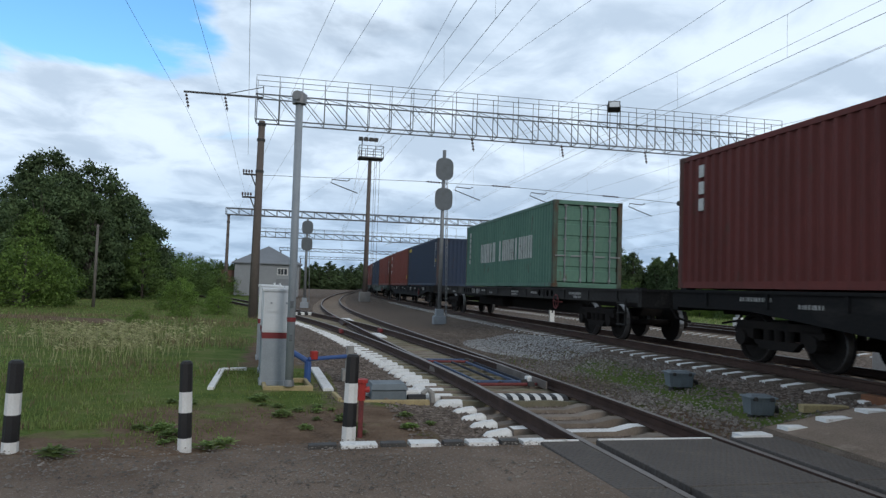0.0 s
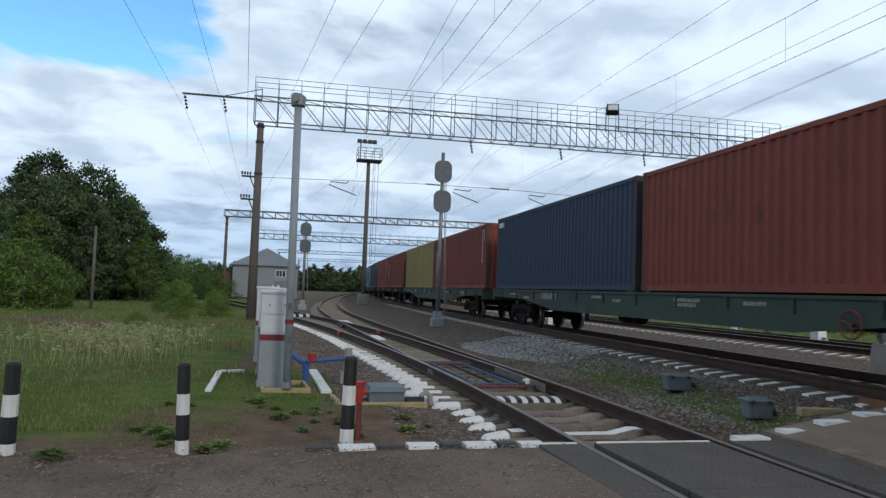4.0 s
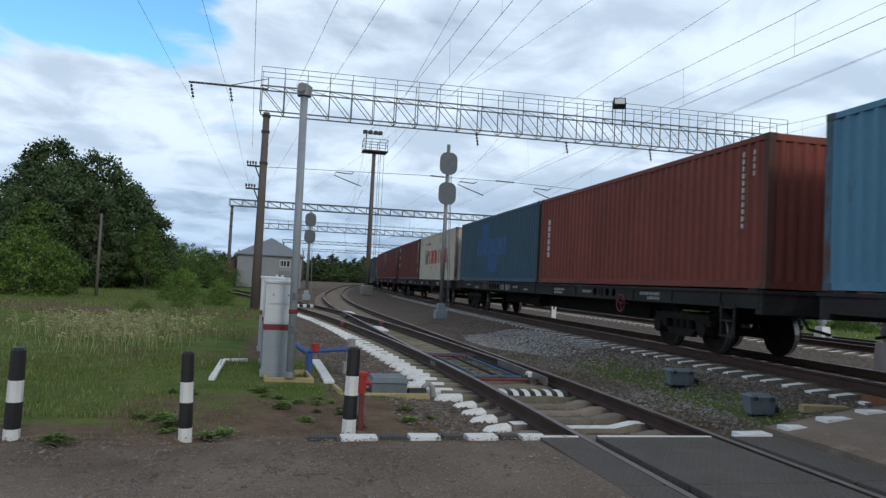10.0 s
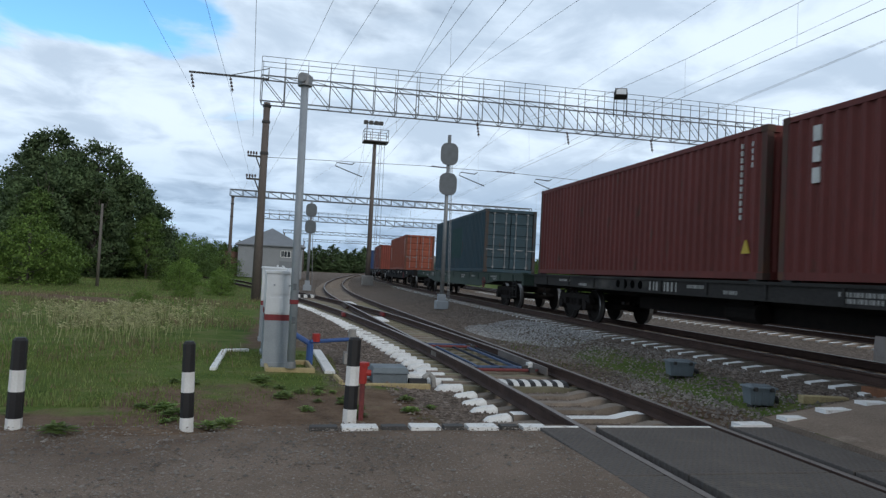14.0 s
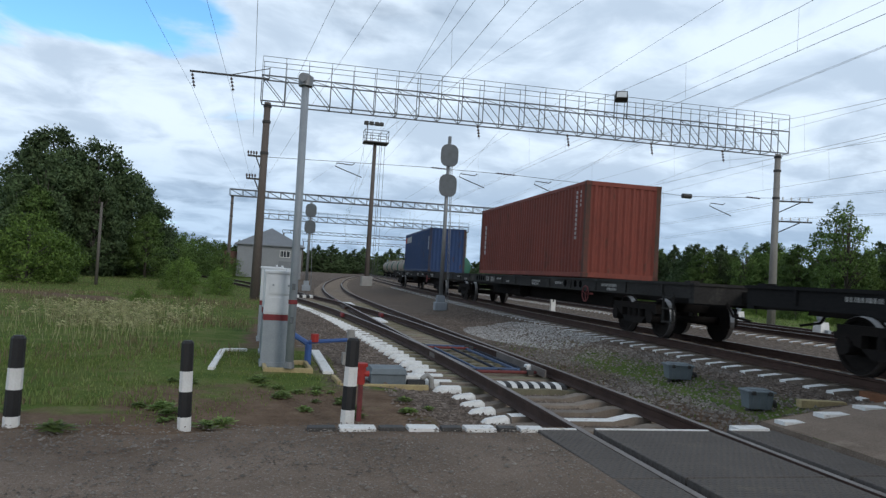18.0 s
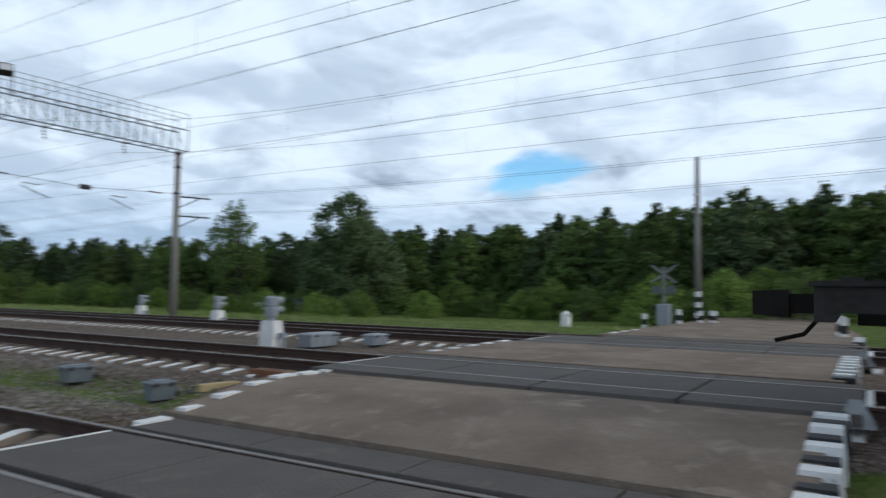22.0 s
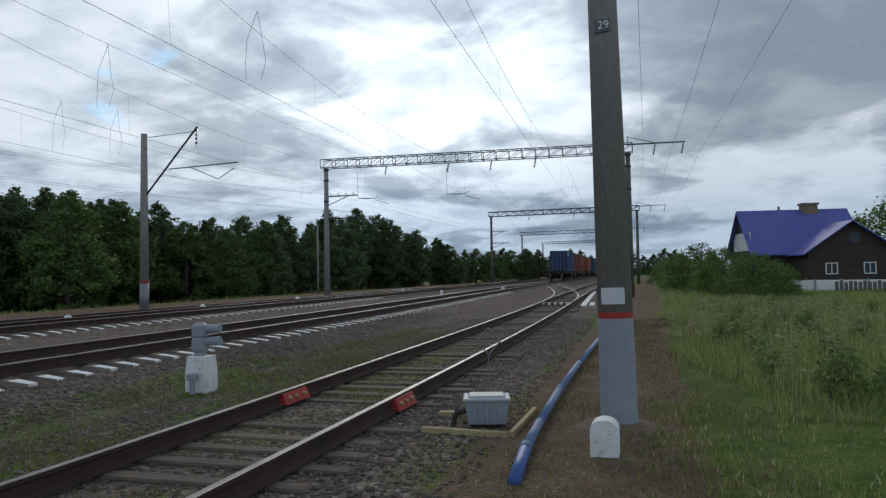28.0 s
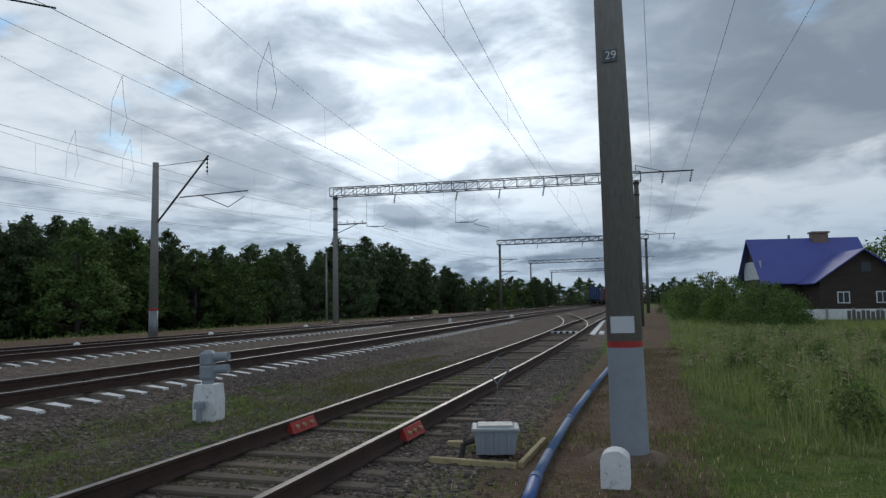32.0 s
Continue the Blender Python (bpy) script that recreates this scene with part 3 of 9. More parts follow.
def kerb_y(x):
    """The far edge of the crossing spreads a little beyond the siding."""
    return table(x, [(5, 7.0), (8.5, 7.3), (12, 7.6), (18, 7.8), (30, 8.0)])


def build_road():
    """The road over the crossing: asphalt from the siding on, gravel before it."""
    g = Geo()
    xs = [-60, -30, -20, -15, -12, -10] + [-8.5 + 0.5 * k for k in range(22)] + [2.4, 2.75, 2.78, 3.04]
    xs2 = [5.48, 5.6, 6.2, 6.8, 7.4, 8.0, 8.30, 8.35]
    xs3 = [11.35, 11.42, 13, 15, 15.68, 15.74]
    xs4 = [18.70, 18.76, 19, 20, 20.5, 20.56]
    xs5 = [23.48, 23.54, 24, 27, 30, 36, 44, 60]

    def top(x):
        """The asphalt has sunk before the first main-line panel."""
        return road_z(x) - (0.05 * smooth(6.6, 8.3, x) if x < 8.36 else 0)

    def edge_hi(x):
        return 7.1 + (0.35 * math.sin(x * 1.3) if x < 0 else max(kerb_y(x) - 7.0, 0))

    def edge_lo(x):
        if x < 2.8:
            return -2.6 + 0.5 * math.sin(x * 1.7)
        return 0.35 if x < 30 else 0.35 + (x - 30) * 0.1
    for part_xs, k in ((xs, 1), (xs2, 0), (xs3, 0), (xs4, 0), (xs5, 0)):
        for a, b in zip(part_xs[:-1], part_xs[1:]):
            nseg = 8
            for i in range(nseg):
                t0, t1 = i / nseg, (i + 1) / nseg
                def at(x, t):
                    y = edge_lo(x) * (1 - t) + edge_hi(x) * t
                    crown = 0.02 * noise.noise((x * 0.7, y * 0.7, 3)) if k else 0.012 * noise.noise((x * 0.9, y * 0.9, 3))
                    lip = -0.025 if (k and (t < 0.01 or t > 0.99)) else 0
                    if not k and min(abs(x - q) for q in (8.35, 11.35, 15.74, 18.70, 20.56, 23.48)) < 0.02:
                        lip = -0.035 + 0.02 * noise.noise((x, y * 1.8, 9))
                    return (x, y, top(x) + crown + lip)
                g.quad(at(a, t0), at(b, t0), at(b, t1), at(a, t1), k)
        if not part_xs[0] < 0:
            a, b = part_xs[0], part_xs[-1]
            for x0, x1 in zip(part_xs[:-1], part_xs[1:]):
                for e in (edge_lo, edge_hi):
                    g.quad((x0, e(x0), top(x0)), (x1, e(x1), top(x1)), (x1, e(x1), top(x1) - 0.3), (x0, e(x0), top(x0) - 0.3), 0)
            for x in (a, b):
                g.quad((x, edge_lo(x), top(x)), (x, edge_hi(x), top(x)), (x, edge_hi(x), top(x) - 0.25), (x, edge_lo(x), top(x) - 0.25), 0)
    part("road", g, ["asphalt", "dirt_road"], smooth=False)
    tagged(bpy.data.objects["road"], "worn grey asphalt road over the level crossing", "road", kind="structure")


build_road()

# ---- tracks ----
RAIL = [(-0.075, -0.18), (0.075, -0.18), (0.075, -0.165), (0.012, -0.14), (0.012, -0.055), (0.036, -0.04), (0.036, -0.004), (0.028, 0.0), (-0.028, 0.0), (-0.036, -0.004), (-0.036, -0.04), (-0.012, -0.055), (-0.012, -0.14), (-0.075, -0.165)]


def rail_geo(fx, off, top, ys):
    g = Geo()
    n = len(RAIL)
    for y in ys:
        x = fx(y) + off
        for a, b in RAIL:
            g.v.append((x + a, y, top + b))
    for j in range(len(ys) - 1):
        for i in range(n):
            k = (i + 1) % n
            g.f.append((j * n + i, j * n + k, (j + 1) * n + k, (j + 1) * n + i))
            g.m.append(1 if i in (6, 7, 8) else 0)
    return g


def sleeper_mesh(kind):
    g = Geo()
    if kind == "wood":
        g.box(-1.32, -0.10, -0.16, 1.32, 0.10, 0, 0, 0.02)
        return g.mesh("sleeper", ["wood_sleeper"])
    secs = [(-1.42, -0.05), (-1.06, -0.012), (-0.58, 0.0), (-0.30, -0.06), (0.30, -0.06), (0.58, 0.0), (0.95, -0.005), (1.35, -0.035)]
    for i, ((a, za), (b, zb)) in enumerate(zip(secs[:-1], secs[1:])):
        k = 1 if ("white" in kind and i == 0) or kind == "all_white" else 0
        if i == 0 and kind in ("blunt_white", "all_white"):
            # a rounded concrete end, whitewashed all over
            rings = []
            for x, w, z in ((a, 0.05, -0.11), (a + 0.06, 0.07, -0.06), (a + 0.22, 0.082, -0.03), (b - 0.04, 0.082, -0.02), (b, 0.07, -0.05)):
                base = len(g.v)
                g.v += [(x, -w - 0.03, -0.2), (x, -w, z - 0.045), (x, -w * 0.62, z), (x, w * 0.62, z), (x, w, z - 0.045), (x, w + 0.03, -0.2)]
                rings.append(base)
            for p, q in zip(rings[:-1], rings[1:]):
                for j in range(5):
                    g.f.append((p + j, q + j, q + j + 1, p + j + 1))
                    g.m.append(1)
            for p, order in ((rings[0], 1), (rings[-1], -1)):
                g.f.append(tuple(range(p, p + 6))[::order])
                g.m.append(1)
            continue
        if i == 1 and kind == "blunt_white":
            za = -0.075
        wa, wb = (0.075 if i == 0 else 0.10), 0.10
        g.hexa([(a, -wa - 0.04, -0.2), (b, -wb - 0.04, -0.2), (b, wb + 0.04, -0.2), (a, wa + 0.04, -0.2), (a, -wa, za), (b, -wb, zb), (b, wb, zb), (a, wa, za)], 0)
        if k:
            g.m[-5] = 1
            if i == 0:
                g.m[-1] = 1
    return g.mesh("sleeper", ["sleeper", "whitewash"])


SLEEPERS = {k: sleeper_mesh(k) for k in ("wood", "grey", "white", "blunt_white", "all_white")}
far_sleepers = Geo()


def lay_track(name, fx, top, y0, y1, label, head="rail_top", kinds=None, step=0.543, near=(-60, 70), skip=(0.4, 7.45), lift=0.0, gap=(0, 0)):
    tr = thing(name, pose(0, 0, 0), label, "railway track", kind="structure")
    ys = sorted(set(list(np.arange(y0, y1 + 0.1, 3.0)) + list(np.arange(8.0, 40.0, 1.0)))) if name in ("siding_track", "branch_track") else list(np.arange(y0, y1 + 0.1, 3.0))
    for off in (-0.797, 0.797):
        # a switch blade lies close against the stock rail from the point on
        run = [q for q in ys if q >= y0] if not (name == "branch_track" and off > 0) else [q for q in ys if q >= 14.0]
        if name == "siding_track" and off < 0:
            part("rail", rail_geo(fx, off, top, [q for q in ys if q <= 11.0]), ["rail_side", head], tr)
            run = [q for q in ys if q >= 14.0]
        lay = (lambda q: fx(q) - 0.17 * (1 - smooth(15, 26, q))) if name == "branch_track" and off > 0 else fx
        part("rail", rail_geo(lay, off, top, run), ["rail_side", head], tr)
    rnd = random.Random(name)
    y = near[0]
    while y < near[1]:
        if not (skip[0] - 0.2 < y < skip[1]) and not gap[0] < y < gap[1] and y0 < y < y1:
            s = (fx(y + 0.5) - fx(y - 0.5))
            part("sleeper", SLEEPERS[kinds(y)], None, tr, at=pose(fx(y) + (rnd.uniform(-0.13, 0.13) if kinds(y) == "wood" else rnd.uniform(-0.02, 0.02)), y, top - 0.195 + lift + (rnd.uniform(-0.052, -0.002) if kinds(y) == "wood" else rnd.uniform(-0.012, 0.006)), 0, 0, -math.degrees(math.atan(s)) + rnd.uniform(-1.0, 1.0)))
        y += step * rnd.uniform(0.97, 1.03)
    for a, b in ((max(y0, -220), near[0]), (near[1], min(y1, 220))):
        y = a
        while y < b:
            x = fx(y)
            far_sleepers.box(x - 1.35, y - 0.1, top - 0.4, x + 1.35, y + 0.1, top - 0.2)
            y += 0.6
    return tr


lay_track("main_track", main_x, 0.0, -420, 420, "main railway track with shiny rails and whitewashed sleeper ends", kinds=lambda y: "white", near=(-52, 66))
siding = lay_track("siding_track", siding_x, SIDE_Z, -200, 215, "rusty siding track with timber and concrete sleepers", head="rail_rust", kinds=lambda y: "wood" if y < 0 else ("grey" if y < 7.9 or y > 24 else "all_white" if y < 8.5 else "blunt_white"), near=(-48, 62), lift=0.02, gap=(10.3, 36.6))
lay_track("second_track", second_x, 0.0, -420, 420, "second railway track with whitewashed sleeper ends", kinds=lambda y: "white", near=(-42, 60))
lay_track("third_track", third_x, -0.22, -420, 420, "rusty third railway track", head="rail_rust", kinds=lambda y: "grey", near=(-20, 20))


def turnout_tie(a, b, y, white):
    """A long concrete tie under both tracks of the switch, its rounded end whitewashed."""
    g = Geo()
    r = random.Random(int(y * 100))
    z = SIDE_Z - 0.178 + r.uniform(-0.01, 0.006)
    w = 0.105
    rings = []
    for x, wx, zz in ((a, 0.05, -0.085), (a + 0.05, 0.085, -0.03), (a + 0.14, 0.105, -0.004), (a + white, 0.105, 0.0)):
        k = len(g.v)
        g.v += [(x, y - wx - 0.03, z - 0.2), (x, y - wx, z + zz - 0.045), (x, y - wx * 0.62, z + zz), (x, y + wx * 0.62, z + zz), (x, y + wx, z + zz - 0.045), (x, y + wx + 0.03, z - 0.2)]
        rings.append(k)
    for p, q in zip(rings[:-1], rings[1:]):
        for j in range(5):
            g.f.append((p + j, q + j, q + j + 1, p + j + 1))
            g.m.append(1)
    g.f.append(tuple(range(rings[0], rings[0] + 6))); g.m.append(1)
    a2 = a + white
    n = 7
    prof = [(a2 + (b - a2) * i / n, -0.006 - 0.03 * (i % 2) * r.random()) for i in range(n + 1)]
    for (x0, z0), (x1, z1) in zip(prof[:-1], prof[1:]):
        g.hexa([(x0, y - w - 0.03, z - 0.2), (x1, y - w - 0.03, z - 0.2), (x1, y + w + 0.03, z - 0.2), (x0, y + w + 0.03, z - 0.2), (x0, y - w * 0.8, z + z0), (x1, y - w * 0.8, z + z1), (x1, y + w * 0.8, z + z1), (x0, y + w * 0.8, z + z0)])
    part("sleeper", g, ["mossy_tie", "whitewash"], siding)


M["mossy_tie"] = mat("mossy_concrete_tie", (0.225, 0.205, 0.140), (0.125, 0.110, 0.075), rough=0.95, scale=4, fine=45, by_object=0.2)
y = 10.55
while y < 36.4:
    turnout_tie(branch_x(y) - (1.95 if 10.9 < y < 11.9 else 1.56), siding_x(y) + 1.36, y, 0.80 if 10.9 < y < 11.9 else 0.42)
    y += 0.56
lay_track("branch_track", branch_x, SIDE_Z - 0.003, 11.0, 110, "branch track leaving the siding through a switch", head="rail_rust", kinds=lambda y: "blunt_white", near=(36.8, 60), lift=0.02)
tagged(part("far_sleepers", far_sleepers, ["sleeper"]), "rows of distant concrete sleepers", "sleepers", kind="stuff")

# ---- the train ----
SPEED = 16.2
MOVERS = []
CC = {
    "maroon": ((0.150, 0.033, 0.027), (0.105, 0.027, 0.022)), "redbrown": ((0.235, 0.056, 0.038), (0.160, 0.044, 0.032)), "green": ((0.105, 0.205, 0.150), (0.075, 0.155, 0.118)),
    "navy": ((0.030, 0.048, 0.090), (0.038, 0.052, 0.078)), "yellow": ((0.30, 0.235, 0.085), (0.235, 0.185, 0.075)), "teal": ((0.026, 0.060, 0.080), (0.032, 0.052, 0.062)),
    "lightblue": ((0.115, 0.270, 0.390), (0.095, 0.215, 0.310)), "slate": ((0.050, 0.105, 0.150), (0.045, 0.085, 0.115)), "cream": ((0.55, 0.51, 0.43), (0.44, 0.40, 0.33)),
    "orange": ((0.290, 0.074, 0.040), (0.205, 0.056, 0.034)), "blue": ((0.030, 0.064, 0.165), (0.032, 0.056, 0.120)),
}
for n, (a, b) in CC.items():
    M["c_" + n] = mat(n + "_container_paint", a, b, rough=0.62, scale=0.9, fine=14, amount=0.8, bump=0.08, spots=(0.075, 0.040, 0.028), spot_lo=0.60, spot_hi=0.72, spot_scale=2.6, by_object=0.08, stretch=(1, 1, 0.35), spec=0.25)
    M["post_" + n] = mat(n + "_grimy_post_paint", tuple(0.55 * c + 0.02 for c in a), (0.075, 0.052, 0.040), rough=0.75, scale=1.6, fine=18, amount=0.9, bump=0.1, spots=(0.11, 0.055, 0.032), spot_lo=0.52, spot_hi=0.66, spot_scale=3.0, by_object=0.1, stretch=(1, 1, 0.3), spec=0.2)
M["c_cream"] = mat("rust_streaked_cream_paint", (0.55, 0.51, 0.42), (0.43, 0.39, 0.31), rough=0.65, scale=1.2, fine=14, spots=(0.20, 0.105, 0.055), spot_lo=0.57, spot_hi=0.66, spot_scale=1.6, stretch=(1.6, 1.6, 0.35))
# near-black that paints the shade inside the round sill holes
M["hole_shade"] = mat("black_hole_shade", (0.004, 0.004, 0.004), (0.006, 0.006, 0.006), rough=1.0, spec=0.0)
M["deck_black"] = mat("black_wagon_paint", (0.012, 0.012, 0.013), (0.022, 0.020, 0.019), rough=0.85, spec=0.12, scale=1.5, fine=20, spots=(0.040, 0.036, 0.033), spot_lo=0.60, spot_hi=0.78, spot_scale=1.2, stretch=(1, 0.4, 1))
M["deck_green"] = mat("dull_green_wagon_paint", (0.036, 0.062, 0.046), (0.024, 0.036, 0.030), rough=0.7, scale=1.5, fine=20, spots=(0.10, 0.085, 0.07), spot_lo=0.58, spot_hi=0.75, spot_scale=1.2, stretch=(1, 0.4, 1))
M["deck_grey"] = mat("dusty_grey_wagon_paint", (0.045, 0.042, 0.040), (0.022, 0.021, 0.020), rough=0.85, spec=0.12, scale=1.5, fine=20, spots=(0.10, 0.092, 0.082), spot_lo=0.56, spot_hi=0.75, spot_scale=1.2, stretch=(1, 0.4, 1))
M["mark_white"] = mat("faded_white_lettering", (0.62, 0.62, 0.60), (0.40, 0.39, 0.37), rough=0.8, scale=4, fine=30, spots=(0.22, 0.16, 0.13), spot_lo=0.58, spot_hi=0.66, spot_scale=7)
M["mark_faded"] = mat("faded_grey_lettering", (0.40, 0.39, 0.37), (0.22, 0.215, 0.205), rough=0.85, scale=4, fine=30)
M["mark_yellow"] = mat("yellow_marking", (0.55, 0.40, 0.06), (0.42, 0.31, 0.06), rough=0.8, scale=4, fine=30)
M["mark_red"] = mat("faded_red_lettering", (0.46, 0.09, 0.06), (0.34, 0.08, 0.06), rough=0.8, scale=4, fine=30)
M["mark_blue"] = mat("blue_patch_paint", (0.045, 0.125, 0.285), (0.045, 0.095, 0.19), rough=0.75, scale=2, fine=20, spots=(0.05, 0.09, 0.13), spot_lo=0.52, spot_hi=0.62, spot_scale=3)
M["mark_navy"] = mat("dark_blue_emblem", (0.035, 0.045, 0.13), (0.05, 0.06, 0.12), rough=0.8, scale=4, fine=30)
M["mark_teal"] = mat("dark_green_patch_paint", (0.018, 0.062, 0.060), (0.02, 0.05, 0.05), rough=0.7, scale=2, fine=20)
M["mark_dark"] = mat("dark_patch_paint", (0.13, 0.034, 0.030), (0.11, 0.03, 0.03), rough=0.7, scale=2, fine=20)
M["mark_pale"] = mat("pale_sticker", (0.60, 0.60, 0.58), (0.45, 0.45, 0.44), rough=0.7, scale=4, fine=30)

CL, CW, CH = 12.19, 2.44, 2.896


def corrugated(g, a, b, fixed, z0, z1, axis, depth, pitch, k=0, flip=1):
    """A wall of upright ribs from a to b along y (axis 1) or x (axis 0)."""
    n = max(int(round((b - a) / pitch)), 1)
    p = (b - a) / n
    prof = []
    for i in range(n):
        s = a + i * p
        prof += [(s, 0), (s + 0.26 * p, 0), (s + 0.5 * p, -depth), (s + 0.76 * p, -depth)]
    prof.append((b, 0))
    for (s0, d0), (s1, d1) in zip(prof[:-1], prof[1:]):
        if axis == 1:
            g.quad((fixed + flip * d0, s0, z0), (fixed + flip * d1, s1, z0), (fixed + flip * d1, s1, z1), (fixed + flip * d0, s0, z1), k)
        else:
            g.quad((s0, fixed + flip * d0, z0), (s1, fixed + flip * d1, z0), (s1, fixed + flip * d1, z1), (s0, fixed + flip * d0, z1), k)


def container_meshes():
    hw, hl, H = CW / 2, CL / 2, CH
    side = Geo(); corrugated(side, -hl + 0.12, hl - 0.12, 0, 0.13, H - 0.1, 1, 0.046, 0.278)
    end = Geo(); corrugated(end, -hw + 0.1, hw - 0.1, 0, 0.13, H - 0.1, 0, 0.045, 0.25)
    roof = Geo(); corrugated(roof, -hl + 0.05, hl - 0.05, 0, -hw + 0.05, hw - 0.05, 1, 0.02, 0.4)
    roof.v = [(z, y, H - 0.03 + x) for x, y, z in roof.v]
    frame_ = Geo()
    for sx in (-1, 1):
        x0, x1 = sorted((sx * (hw - 0.09), sx * hw))
        frame_.box(x0, -hl, H - 0.10, x1, hl, H)
        frame_.box(x0, -hl, 0.0, x1, hl, 0.14)
    for sy in (-1, 1):
        y0, y1 = sorted((sy * (hl - 0.1), sy * hl))
        frame_.box(-hw + 0.14, y0, H - 0.13, hw - 0.14, y1, H)
        frame_.box(-hw + 0.14, y0, 0, hw - 0.14, y1, 0.15)
    frame_.box(-hw + 0.09, -hl + 0.1, 0.10, hw - 0.09, hl - 0.1, 0.14)
    post = Geo()
    post.box(-0.072, -0.075, 0.0, 0.070, 0.070, H + 0.002)
    cast = Geo()
    cast.box(-0.087, -0.094, -0.004, 0.087, 0.094, 0.122)
    door = Geo()
    fold = [(0.05, 0.17)]
    for i in range(5):
        z = 0.17 + i * (H - 0.32) / 5
        h = (H - 0.32) / 5
        fold += [(0.0, z + 0.02), (0.0, z + h * 0.72), (0.03, z + h * 0.78), (0.03, z + h * 0.98)]
    fold.append((0.05, H - 0.15))
    for (ya, za), (yb, zb) in zip(fold[:-1], fold[1:]):
        door.quad((0.02, ya, za), (1.06, ya, za), (1.06, yb, zb), (0.02, yb, zb))
        for x in (0.02, 1.06):
            door.quad((x, ya, za), (x, 0.06, za), (x, 0.06, zb), (x, yb, zb))
    bar = Geo()
    bar.rod((0, -0.03, 0.08), (0, -0.03, H - 0.06), 0.024, n=6)
    for z in (0.25, 0.9, 1.6, 2.3, 2.72):
        bar.box(-0.05, -0.035, z - 0.03, 0.05, 0.01, z + 0.03)
    bar.box(-0.02, -0.075, 1.02, 0.36, -0.045, 1.06)
    return side, end, roof, frame_, cast, door, bar, post


CONT = container_meshes()
CM = {}


def cmesh(i, key, name):
    if (i, key) not in CM:
        CM[i, key] = CONT[i].mesh(name, ["steel"] if i == 6 else ["post_" + key] if i in (4, 7) else ["c_" + key])
    return CM[i, key]


def container(color, u, label, doors, marks=()):
    """A 40-foot box; doors: the end (-1 or 1 along y) that has them. marks: boxes on the near side (y, z, width, height, material, name)."""
    t = thing("shipping_container", pose(0, 0, 0), label, "shipping container", "containers on the train")
    hw, hl = CW / 2, CL / 2
    part("side_wall", cmesh(0, color, "side_wall"), None, t, at=pose(-hw + 0.008, 0, 0, 0, 0, 180) @ Matrix.Diagonal((1, 1, 1, 1)))
    part("side_wall", cmesh(0, color, "side_wall"), None, t, at=pose(hw - 0.008, 0, 0))
    part("roof", cmesh(2, color, "roof"), None, t)
    part("frame", cmesh(3, color, "frame"), None, t)
    for sx in (-1, 1):
        for sy in (-1, 1):
            part("corner_post", cmesh(7, color, "corner_post"), None, t, "grimy rust-marked corner post", at=pose(sx * (hw - 0.070), sy * (hl - 0.070), 0, 0, 0, 0 if sx > 0 else 180))
            for z in (0, CH - 0.115):
                part("corner_casting", cmesh(4, color, "corner_casting"), None, t, at=pose(sx * (hw - 0.081), sy * (hl - 0.089), z))
    for s in (-1, 1):
        turn = 0 if s < 0 else 180
        if s == doors:
            for sx in (-1, 1):
                m = pose(0, s * (hl - 0.06), 0, 0, 0, turn) @ Matrix.Diagonal((sx, 1, 1, 1))
                d = part("door", cmesh(5, color, "door"), None, t, at=m)
                for x in (0.24, 0.80):
                    part("locking_bar", cmesh(6, "steel", "locking_bar"), None, d, "steel locking bar", at=pose(x, 0, 0))
        else:
            part("end_wall", cmesh(1, color, "end_wall"), None, t, at=pose(0, s * (hl - 0.008), 0, 0, 0, turn + 180))
    if marks:
        groups = {}
        for y, z, w, h, m, nm in marks:
            g = groups.setdefault((m, nm), Geo())
            if nm == "patch":
                # overpainted panel that follows the ribs
                n = int(round((2 * hl - 0.24) / 0.278))
                p = (2 * hl - 0.24) / n
                a = -hl + 0.12 + p * round((-y - w / 2 + hl - 0.12) / p)
                corrugated(g, a, a + p * max(round(w / p), 1), 0.004, z - h / 2, z + h / 2, 1, 0.046, 0.278)
            elif nm == "warning_triangle":
                x0, x1 = -hw - 0.006, -hw + 0.03
                g.hexa([(x0, y - w / 2, z - h / 2), (x1, y - w / 2, z - h / 2), (x1, y + w / 2, z - h / 2), (x0, y + w / 2, z - h / 2), (x0, y - 0.01, z + h / 2), (x1, y - 0.01, z + h / 2), (x1, y + 0.01, z + h / 2), (x0, y + 0.01, z + h / 2)])
            else:
                g.box(-hw - 0.006, y - w / 2, z - h / 2, -hw + 0.03, y + w / 2, z + h / 2)
        for (m, nm), g in groups.items():
            tagged(part(nm, g, [m], t, at=pose(-hw + 0.008, 0, 0, 0, 0, 180) if nm == "patch" else None), kind="stuff" if len(g.f) > 6 and nm != "patch" else "")
    MOVERS.append((t, u, 1.40))
    return t


def letters(y, z, n, w, h, gap, m, nm, upright=False):
    """A row (or an upright column) of n plain bars in the size of letters; rows read towards -y."""
    out = []
    for i in range(n):
        yy = y - i * (w + gap) if not upright else y
        zz = z if not upright else z - i * (h + gap)
        if w < 0.3 or (i * 5 + n) % 4 == 0:
            out += [(yy, zz, w * (0.8 if w < 0.3 else 0.4), h, m, nm)]
        else:
            out += [(yy + w * 0.32, zz, w * 0.3, h, m, nm), (yy - w * 0.32, zz, w * 0.3, h, m, nm)]
    return out


